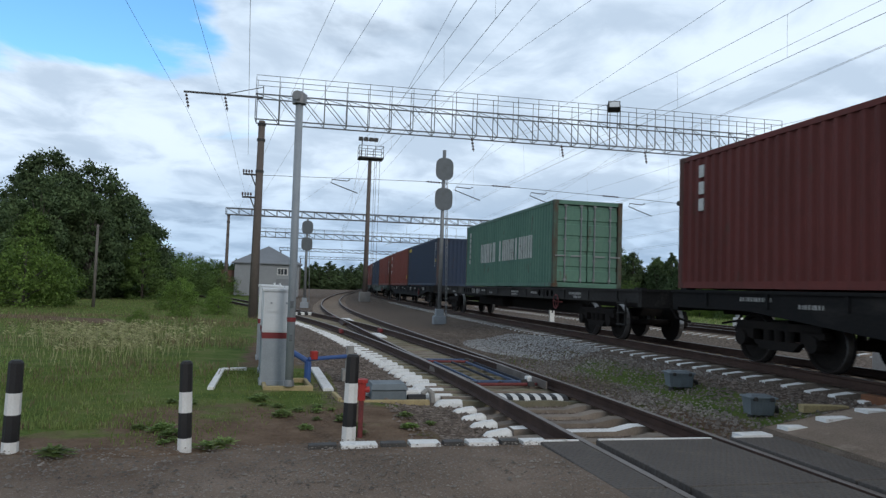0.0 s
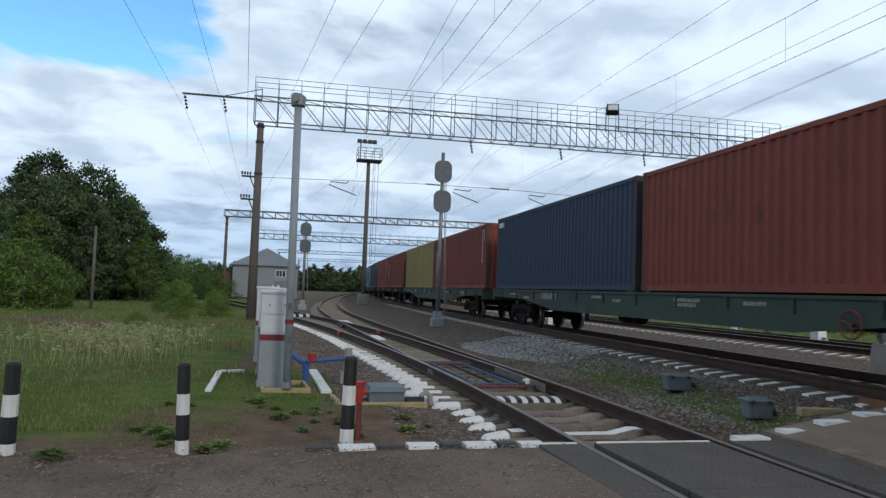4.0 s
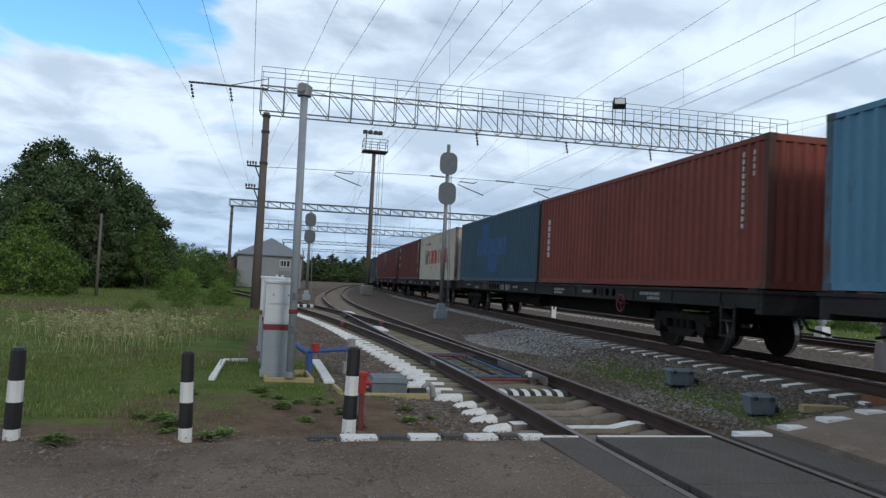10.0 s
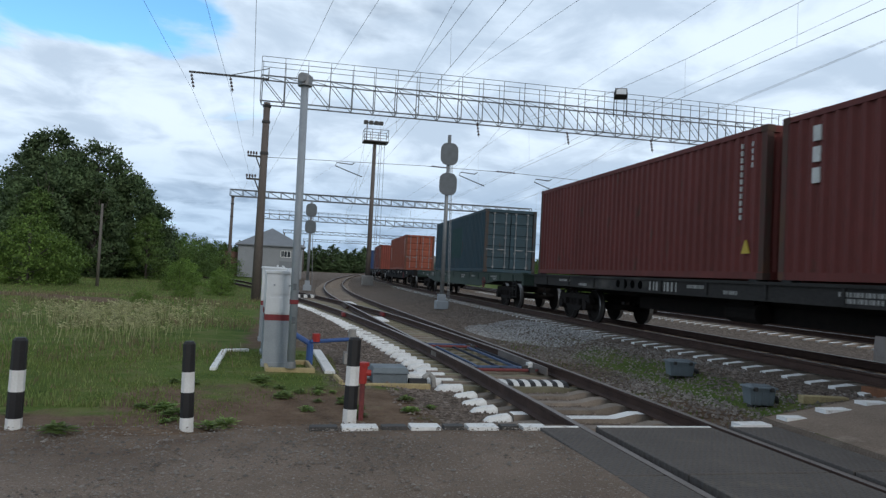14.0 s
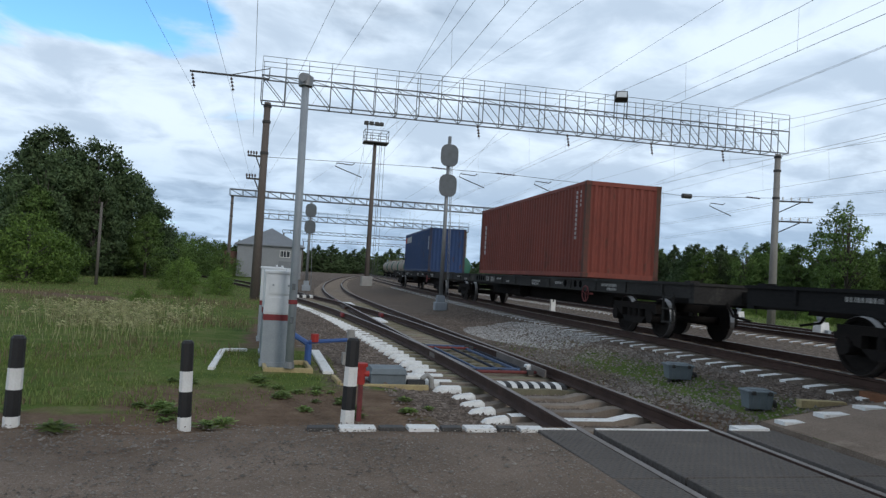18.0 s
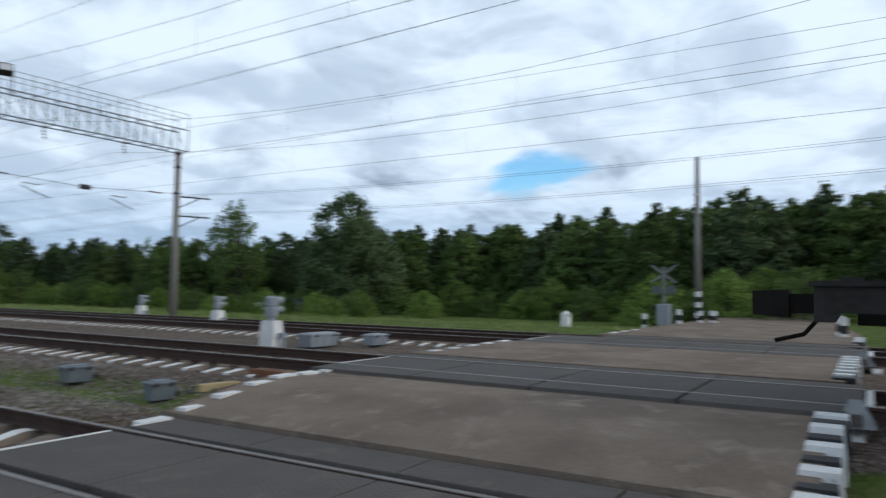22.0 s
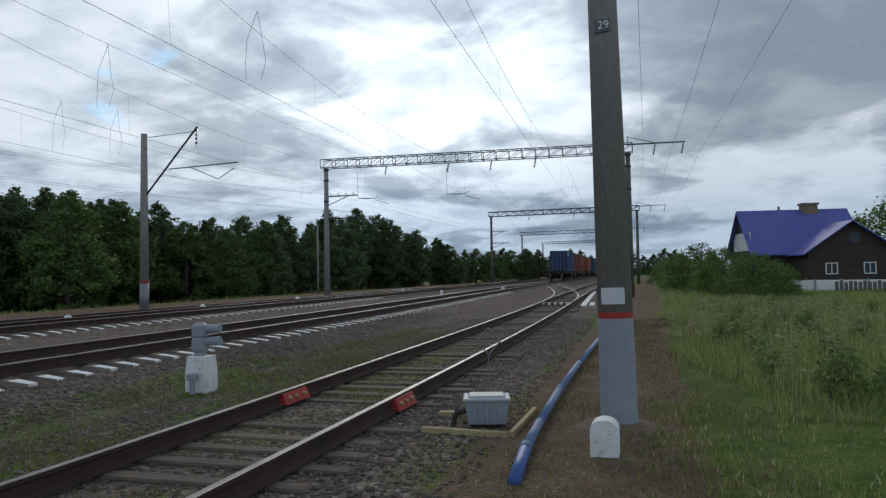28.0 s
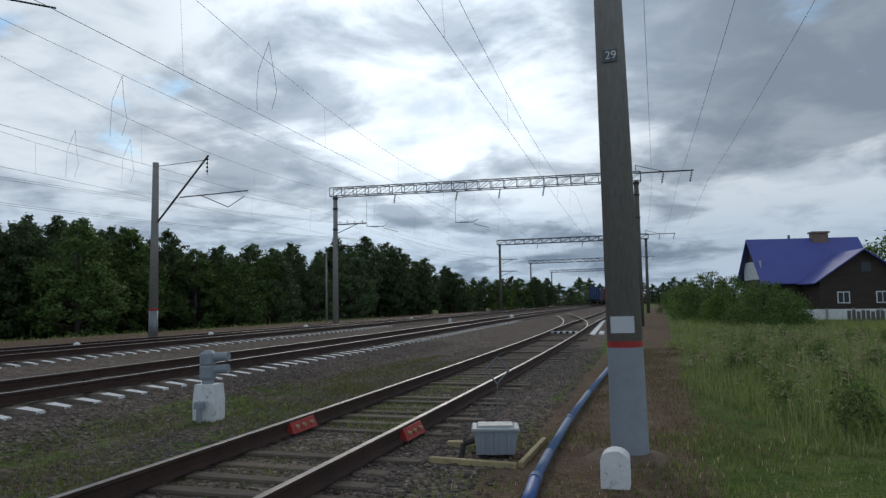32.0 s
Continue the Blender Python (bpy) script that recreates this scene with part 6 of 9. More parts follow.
def colour_signal(x, y, z, h, heads, label, s=1.0, base_h=0.7):
    t = thing("railway_signal", pose(x, y, z), label, "railway signal", "light signals")
    g = Geo(); g.rod((0, 0, 0), (0, 0, h), 0.10 * s, 0.085 * s, n=12); part("mast", g, ["steel"], t, smooth=True)
    g = Geo(); g.box(-0.28, -0.22, 0, 0.28, 0.22, base_h * 0.55, 0, 0.03); g.box(-0.18, -0.16, base_h * 0.55, 0.18, 0.16, base_h, 0, 0.02)
    part("base", g, ["grey_paint"], t)
    for zz, hw, hh in heads:
        b, hood = Geo(), Geo()
        n = 8
        pts = []
        for i in range(20):
            a = 2 * math.pi * i / 20
            px, pz = math.cos(a), math.sin(a)
            pts.append((hw * max(-1, min(1, px * 1.15)), hh * max(-1, min(1, pz * 1.12))))
        for yy0, yy1 in ((-0.17, -0.14),):
            k = len(b.v)
            for px, pz in pts:
                b.v.append((px, yy0, zz + pz))
            for px, pz in pts:
                b.v.append((px, yy1, zz + pz))
            m = len(pts)
            b.f.append(tuple(k + i for i in range(m))); b.m.append(0)
            b.f.append(tuple(k + m + i for i in reversed(range(m)))); b.m.append(0)
            for i in range(m):
                j = (i + 1) % m
                b.f.append((k + i, k + m + i, k + m + j, k + j)); b.m.append(0)
        hd = part("background_board", b, ["dark_grey"], t, "grey signal board seen from behind")
        hood.box(-hw * 0.42, -0.14, zz - hh * 0.75, hw * 0.42, 0.16, zz + hh * 0.75, 0, 0.03)
        for k in (-0.4, 0.4):
            hood.rod((0, 0.16, zz + hh * k), (0, 0.42, zz + hh * k + 0.02), 0.13 * s, n=10)
        part("lamp_housing", hood, ["dark_steel"], hd)
        g = Geo(); g.box(-0.16, -0.14, zz - 0.03, 0.16, 0.10, zz + 0.03); part("bracket", g, ["dark_steel"], t)
    lad = Geo()
    for sx in (-0.16, 0.16):
        lad.rod((0.34 + 0, sx * 0.9, 0.05), (0.15, sx * 0.9, h - 1.0), 0.016, n=5)
    k = 0.3
    while k < h - 1.0:
        f = k / (h - 1.0)
        lad.rod((0.34 - 0.19 * f, -0.145, k), (0.34 - 0.19 * f, 0.145, k), 0.011, n=4)
        k += 0.3
    part("ladder", lad, ["steel"], t)
    return t


colour_signal(7.34, 32.3, -0.45, 8.2, ((7.28, 0.42, 0.52), (5.86, 0.42, 0.52)), "grey two-headed light signal seen from behind, with a ladder")
colour_signal(1.75, 50.3, -0.45, 6.2, ((5.62, 0.38, 0.46), (4.45, 0.38, 0.46)), "distant two-headed light signal on a grey mast")


def flood_mast():
    t = thing("floodlight_mast", pose(8.75, 74.0, -0.4), "tall dark floodlight mast with a railed platform", "floodlight mast")
    g = Geo(); g.rod((0, 0, 0.4), (0, 0, 15.0), 0.27, 0.19, n=10); part("mast", g, ["brown_mast"], t, smooth=True)
    g = Geo(); g.box(-0.55, -0.55, 0, 0.55, 0.55, 1.0, 0, 0.06); part("footing", g, ["concrete"], t)
    g = Geo(); g.box(-1.25, -0.9, 15.0, 1.35, 0.9, 15.12); part("platform", g, ["dark_steel"], t)
    for x in (-1.2, -0.4, 0.45, 1.3):
        for y in (-0.85, 0.85):
            g = Geo(); g.rod((x, y, 15.1), (x, y, 16.3), 0.03, n=4); part("railing_post", g, ["lattice"], t)
    for z in (15.7, 16.3):
        for y in (-0.85, 0.85):
            g = Geo(); g.rod((-1.2, y, z), (1.3, y, z), 0.03, n=4); part("handrail", g, ["lattice"], t)
        for x in (-1.2, 1.3):
            g = Geo(); g.rod((x, -0.85, z), (x, 0.85, z), 0.03, n=4); part("handrail", g, ["lattice"], t)
    g = Geo(); g.rod((-0.9, 0, 15.1), (-0.9, 0, 17.1), 0.05, n=5); g.rod((0.4, 0, 17.0), (-1.0, 0, 17.15), 0.05, n=5)
    part("lamp_post", g, ["dark_steel"], t)
    for x in (-1.05, -0.5, 0.05, 0.55):
        g = Geo(); g.box(x - 0.22, -0.3, 16.95, x + 0.22, 0.2, 17.3, 0, 0.05); part("floodlight", g, ["dark_steel"], t)
    for x in (0.55, 0.75, 1.1):
        g = Geo(); g.rod((x, 0.3, 1.0), (x, 0.3, 15.0), 0.02, n=4); part("cable", g, ["wire"], t)


flood_mast()


def gantry_lamp():
    t = thing("floodlight", pose(16.35, 33.0, 10.62, 0, 0, -20), "black floodlight on the gantry railing", "floodlight")
    g = Geo(); g.hexa([(-0.30, -0.28, 0.10), (0.30, -0.28, 0.10), (0.30, 0.12, -0.05), (-0.30, 0.12, -0.05), (-0.30, -0.16, 0.48), (0.30, -0.16, 0.48), (0.30, 0.20, 0.36), (-0.30, 0.20, 0.36)]); part("housing", g, ["dark_steel"], t)
    g = Geo(); g.hexa([(-0.25, -0.292, 0.14), (0.25, -0.292, 0.14), (0.25, -0.28, 0.14), (-0.25, -0.28, 0.14), (-0.25, -0.178, 0.44), (0.25, -0.178, 0.44), (0.25, -0.166, 0.44), (-0.25, -0.166, 0.44)]); part("glass", g, ["light_grey"], t)
    g = Geo(); g.box(-0.34, -0.03, -0.95, -0.30, 0.03, 0.3); g.box(0.30, -0.03, -0.95, 0.34, 0.03, 0.3); part("bracket", g, ["dark_steel"], t)


gantry_lamp()


def ground_box(x, y, w, d, h, turn, label, legs=0.05, m="grey_paint"):
    """A cast cable box with an overhanging lid on short legs."""
    z = ground_z(x, y)
    t = thing("cable_box", pose(x, y, z, 0, 0, turn), label, "cable box", "line-side cable boxes")
    g = Geo(); g.hexa([(-w * 0.44, -d * 0.44, legs), (w * 0.44, -d * 0.44, legs), (w * 0.44, d * 0.44, legs), (-w * 0.44, d * 0.44, legs), (-w / 2, -d / 2, legs + h * 0.80), (w / 2, -d / 2, legs + h * 0.80), (w / 2, d / 2, legs + h * 0.80), (-w / 2, d / 2, legs + h * 0.80)])
    for k in (-0.3, 0.0, 0.3):
        for sy in (-1, 1):
            rb = Geo(); rb.box(k * w - 0.012, min(sy * d * 0.46, sy * d * 0.52), legs + 0.02, k * w + 0.012, max(sy * d * 0.46, sy * d * 0.52), legs + h * 0.78); part("rib", rb, [m], t)
    part("body", g, [m], t)
    g = Geo(); g.box(-w / 2 - 0.025, -d / 2 - 0.025, legs + h * 0.81, w / 2 + 0.025, d / 2 + 0.025, legs + h * 0.90, 0, 0.012); g.box(-w / 2 + 0.03, -d / 2 + 0.03, legs + h * 0.90, w / 2 - 0.03, d / 2 - 0.03, legs + h * 0.97, 0, 0.02); part("lid", g, ["worn_lid" if "pale" in label else m], t)
    for sx in (-1, 1):
        g = Geo(); g.box(sx * w * 0.32 - 0.025, -d / 2 - 0.05, legs + h * 0.70, sx * w * 0.32 + 0.025, -d / 2 + 0.01, legs + h * 0.90, 0, 0.01); part("clasp", g, ["dark_steel"], t)
    for sx in (-1, 1):
        g = Geo(); g.rod((sx * w * 0.3, 0, -0.05), (sx * w * 0.3, 0, legs + 0.02), 0.05, n=8); part("leg", g, ["dark_steel"], t)
    g = Geo(); g.rod((w * 0.5, 0.0, legs + h * 0.4), (w * 0.75, 0.02, legs + h * 0.3), 0.035, n=8); g.rod((w * 0.75, 0.02, legs + h * 0.3), (w * 0.85, 0.05, -0.1), 0.03, n=8); part("cable_pipe", g, ["dark_steel"], t)
    return t


ground_box(7.10, 11.55, 0.44, 0.32, 0.29, -12, "grey cast cable box beside the main track", m="box_grey")
ground_box(6.86, 9.05, 0.37, 0.28, 0.29, -12, "grey cast cable box beside the main track", m="box_grey")
M["worn_lid"] = mat("worn_grey_lid", (0.40, 0.42, 0.42), (0.26, 0.28, 0.29), rough=0.6, scale=7, fine=60)
ground_box(1.83, -7.86, 0.48, 0.36, 0.32, 14, "grey track box with a pale bolted lid", m="grey_paint")
ground_box(14.2, 12.4, 1.1, 0.45, 0.36, 0, "grey switch motor box")
ground_box(15.2, 11.3, 0.6, 0.4, 0.3, 0, "grey cable box between the tracks")


def plank(name, a, b, w, h, m, label, cat):
    """A loose board from a to b lying on the ground."""
    ax, ay = a
    bx, by = b
    L = math.hypot(bx - ax, by - ay)
    z = (ground_z(ax, ay) + ground_z(bx, by)) / 2
    ob = part(name, (lambda g: (g.box(-L / 2, -w / 2, -0.03, L / 2, w / 2, h, 0, 0.008), g)[1])(Geo()), [m], at=pose((ax + bx) / 2, (ay + by) / 2, z, 0, 0, math.degrees(math.atan2(by - ay, bx - ax))))
    return tagged(ob, label, cat)


plank("plank", (1.49, -7.34), (2.46, -7.41), 0.06, 0.06, "yellow_wood", "yellow painted board beside the track box", "plank")
plank("plank", (1.46, -7.38), (1.43, -8.76), 0.06, 0.06, "yellow_wood", "yellow painted board beside the track box", "plank")
plank("plank", (2.22, -8.33), (2.52, -8.28), 0.10, 0.06, "yellow_wood", "short yellow board beside the track box", "plank")
plank("plank", (7.30, 8.72), (7.95, 8.60), 0.14, 0.08, "yellow_wood", "pale yellow timber beside the main track", "plank")
plank("plank", (0.77, 14.6), (0.85, 11.62), 0.17, 0.05, "whitewash", "whitewashed concrete trough lid", "trough lid")
plank("plank", (0.90, 11.2), (0.95, 10.62), 0.06, 0.06, "yellow_wood", "yellow board beside the pipes", "plank")
plank("plank", (-0.96, 11.5), (-0.98, 13.9), 0.10, 0.05, "whitewash", "whitewashed edging board in the grass", "edging")
plank("plank", (-0.97, 14.0), (-0.55, 14.15), 0.10, 0.05, "whitewash", "whitewashed edging board in the grass", "edging")
plank("plank", (0.95, 10.58), (2.3, 10.60), 0.06, 0.06, "yellow_wood", "long yellow board beside the switch machine", "plank")

M["rust_orange"] = mat("rusty_orange_steel", (0.20, 0.085, 0.04), (0.12, 0.055, 0.03), rough=0.85, scale=5, fine=40)
plank("plank", (8.62, 7.75), (8.66, 9.0), 0.16, 0.13, "rust_orange", "rusty brown timber beside the main rail", "plank")
# ---- dwarf signals ----


def dwarf_signal(x, y, z, s, turn, label, lamps=2):
    t = thing("dwarf_signal", pose(x, y, z, 0, 0, turn), label, "dwarf signal", "dwarf signals")
    g = Geo(); g.box(-0.165 * s, -0.18 * s, -0.05, 0.165 * s, 0.18 * s, 0.30 * s)
    g.hexa([(-0.165 * s, -0.18 * s, 0.30 * s), (0.165 * s, -0.18 * s, 0.30 * s), (0.165 * s, 0.18 * s, 0.30 * s), (-0.165 * s, 0.18 * s, 0.30 * s), (-0.145 * s, -0.16 * s, 0.54 * s), (0.145 * s, -0.16 * s, 0.54 * s), (0.145 * s, 0.16 * s, 0.54 * s), (-0.145 * s, 0.16 * s, 0.54 * s)])
    part("pedestal", g, ["whitewash"], t, "whitewashed concrete pedestal")
    head = Geo()
    head.lathe([(r * s, z * s) for r, z in ((0.09, 0.53), (0.09, 0.59), (0.128, 0.64), (0.128, 0.80), (0.112, 0.825), (0.128, 0.85), (0.128, 1.0), (0.06, 1.05))], y=0.02 * s)
    hd = part("head", head, ["grey_paint"], t, "grey cast lamp housing")
    for k in range(lamps):
        zz = (0.76 + 0.19 * k) * s
        g = Geo(); g.rod((0.0, -0.08 * s, zz), (0.0, -0.32 * s, zz + 0.01), 0.068 * s, 0.072 * s, n=12); part("hood", g, ["grey_paint"], hd, smooth=False)
    g = Geo(); g.box(-0.34 * s, -0.06 * s, 0.20 * s, -0.20 * s, 0.06 * s, 0.30 * s, 0, 0.01); g.rod((-0.28 * s, 0, -0.05), (-0.28 * s, 0, 0.22 * s), 0.045 * s, n=8); part("cable_entry", g, ["grey_paint"], t)
    return t


dwarf_signal(6.60, -9.3, -0.50, 0.98, -84, "dwarf light signal on a whitewashed pedestal between the tracks")
dwarf_signal(13.25, 13.15, -0.30, 1.25, 100, "dwarf light signal on a whitewashed pedestal between the tracks")
dwarf_signal(19.75, 22.6, -0.34, 1.15, 95, "dwarf light signal on a whitewashed pedestal beyond the second track")
dwarf_signal(24.6, 34.2, -0.45, 1.15, 95, "dwarf light signal on a whitewashed pedestal by the far gantry mast")


def marker(x, y, h, w, label, m="whitewash"):
    t = thing("marker_post", pose(x, y, ground_z(x, y)), label, "marker post", "white marker posts")
    g = Geo(); g.box(-w / 2, -w / 3, -0.05, w / 2, w / 3, h, 0, w * 0.3); part("post", g, [m], t)
    g = Geo(); g.box(-w / 6, -w / 3 - 0.004, h * 0.66, w / 6, -w / 3, h * 0.84); part("number_marking", g, ["black_paint"], t)
    return t


marker(13.3, 33.2, 0.78, 0.24, "small white clearance post between the tracks")
marker(32.2, 12.6, 0.8, 0.5, "white concrete post across the tracks")
for x, y in ((19.6, -20), (19.8, -28), (20.3, -38), (21.5, -60), (15.5, -52)):
    marker(x, y, 0.32, 0.2, "low white marker stone between the tracks")


def white_stump():
    t = thing("concrete_stump", pose(0.46, -6.85, ground_z(0.46, -6.85) - 0.02), "whitewashed concrete cable marker", "cable marker")
    g = Geo()
    n = 10
    ring = [(-0.13, -0.05), (0.13, -0.05)] + [(0.13 * math.cos(math.pi * i / n), 0.26 + 0.10 * math.sin(math.pi * i / n)) for i in range(n + 1)]
    m = len(ring)
    g.v = [(x, -0.12, z) for x, z in ring] + [(x, 0.12, z) for x, z in ring]
    g.f = [tuple(range(m)), tuple(reversed(range(m, 2 * m)))] + [(i, i + m, (i + 1) % m + m, (i + 1) % m) for i in range(m)]
    g.m = [0] * len(g.f)
    part("stump", g, ["whitewash"], t)


white_stump()

# ---- the big mast beside the camera ----


def near_mast():
    t = thing("concrete_mast", pose(0.38, -8.12, -0.55, 0.0, 0.95, 0), "tall concrete catenary mast with a grey base and red stripe", "catenary mast")

    def r(z):
        return 0.205 - 0.0092 * z
    for a, b, m, nm in ((0.0, 1.24, "grey_paint", "painted_base"), (1.24, 1.31, "red_paint", "red_stripe"), (1.31, 10.05, "mast_concrete", "shaft")):
        g = Geo(); g.rod((0, 0, a), (0, 0, b), r(a), r(b), n=28, caps=b > 9); part(nm, g, [m], t, smooth=True)
    g = Geo(); g.box(-0.125, 0.188, 1.40, 0.125, 0.20, 1.58); part("number_plate", g, ["light_grey"], t, "pale blank plate", at=pose(0.0, 0.0, 0, 0, 0, -2))
    g = Geo(); g.box(-0.085, 0.170, 4.42, 0.085, 0.182, 4.56); pl = part("small_plate", g, ["dark_grey"], t)
    cu = bpy.data.curves.new("mast_number", "FONT")
    cu.body, cu.size, cu.extrude, cu.align_x, cu.align_y = "29", 0.13, 0.003, "CENTER", "CENTER"
    cu.materials.append(M["white_paint"])
    tx = new("mast_number", cu)
    tx.parent = t
    tx.matrix_basis = pose(-0.01, 0.187, 4.49, 90, 0, 180)
    dg = bpy.context.evaluated_depsgraph_get()
    me = bpy.data.meshes.new_from_object(tx.evaluated_get(dg))
    me.materials.clear(); me.materials.append(M["white_paint"])
    mb = tx.matrix_basis.copy()
    bpy.data.objects.remove(tx)
    part("mast_number", me, None, t, "white painted number 29", at=mb)


near_mast()


def mast_mound():
    """Earth heaped round the mast's foot."""
    g = Geo()
    n = 22
    for r0, z in ((0.19, 0.06), (0.30, 0.045), (0.45, 0.01), (0.60, -0.05)):
        for i in range(n):
            a = 2 * math.pi * i / n
            k = r0 * (1 + 0.22 * noise.noise((math.cos(a) * 1.5, math.sin(a) * 1.5, r0 * 3)))
            g.v.append((k * math.cos(a), k * math.sin(a), z))
    for j in range(3):
        for i in range(n):
            g.f.append((j * n + i, j * n + (i + 1) % n, (j + 1) * n + (i + 1) % n, (j + 1) * n + i)); g.m.append(0)
    tagged(part("earth_mound", g, ["bare_earth"], at=pose(0.38, -8.12, ground_z(0.38, -8.12)), smooth=True), "low mound of bare brown earth round the mast", "earth mound", kind="structure")


M["bare_earth"] = mat("bare_brown_earth", (0.185, 0.128, 0.090), (0.110, 0.075, 0.052), rough=0.97, scale=5, fine=60, bump=0.9, dist=0.03)
mast_mound()


def blue_pipe():
    t = thing("blue_pipe", pose(0, 0, 0), "blue painted steel pipe lying beside the siding", "pipe")
    pts = [(1.12, -5.72), (1.17, -6.60), (1.215, -7.75), (1.275, -9.98), (1.29, -12.9), (1.265, -17.5), (1.25, -21.5)]
    P = [(x, y, ground_z(1.1, y) + 0.09) for x, y in pts]
    P[0] = (P[0][0], P[0][1], P[0][2] - 0.07)
    for a, b in zip(P[:-1], P[1:]):
        g = Geo(); g.rod(a, b, 0.056 if a is P[0] else 0.049, n=14); part("pipe_length", g, ["blue_paint" if a is P[0] else "faded_blue"], t, smooth=True)
    for k in (1, 3):
        a = Vector(P[k]); d = (Vector(P[k + 1]) - a).normalized()
        g = Geo(); g.rod(a - d * 0.06, a + d * 0.06, 0.060, n=12); part("joint_sleeve", g, ["faded_blue"], t)


blue_pipe()


def rail_clamp(x, y):
    t = thing("rail_stop", pose(x, y, SIDE_Z), "red painted clamp bolted on the rail", "rail clamp", "red rail clamps")
    g = Geo(); g.hexa([(-0.12, -0.34, -0.17), (0.12, -0.34, -0.17), (0.12, 0.34, -0.17), (-0.12, 0.34, -0.17), (-0.055, -0.32, -0.03), (0.045, -0.32, -0.03), (0.045, 0.32, -0.03), (-0.055, 0.32, -0.03)]); part("body", g, ["red_paint"], t)
    for y2 in (-0.20, 0.02, 0.20):
        g = Geo(); g.rod((-0.12, y2, -0.10), (-0.06, y2, -0.09), 0.026, n=6); part("bolt", g, ["yellow_wood"], t)


rail_clamp(siding_x(-8.5) + 0.797, -8.6)
rail_clamp(siding_x(-8.5) - 0.797, -8.5)


def wire_sign():
    t = thing("diamond_sign", pose(2.15, -9.4, ground_z(2.15, -9.4), 0, 0, 12), "thin wire diamond sign on a rod", "sign")
    g = Geo(); g.rod((0, 0, 0), (0, 0, 0.62), 0.009, n=5); part("rod", g, ["steel"], t)
    g = Geo()
    q = [(0, 0.62), (0.16, 0.80), (0, 0.98), (-0.16, 0.80)]
    for (a, b), (c, d) in zip(q, q[1:] + q[:1]):
        g.rod((a, 0, b), (c, 0, d), 0.011, n=5)
    part("diamond", g, ["steel"], t)


wire_sign()

# ---- switch on the siding ----


M["rod_blue"] = mat("worn_blue_rod", (0.075, 0.12, 0.22), (0.045, 0.06, 0.10), rough=0.75, scale=7, fine=60)
M["rod_dark"] = mat("dark_blue_bar", (0.018, 0.024, 0.045), (0.022, 0.022, 0.026), rough=0.8, scale=7, fine=60)


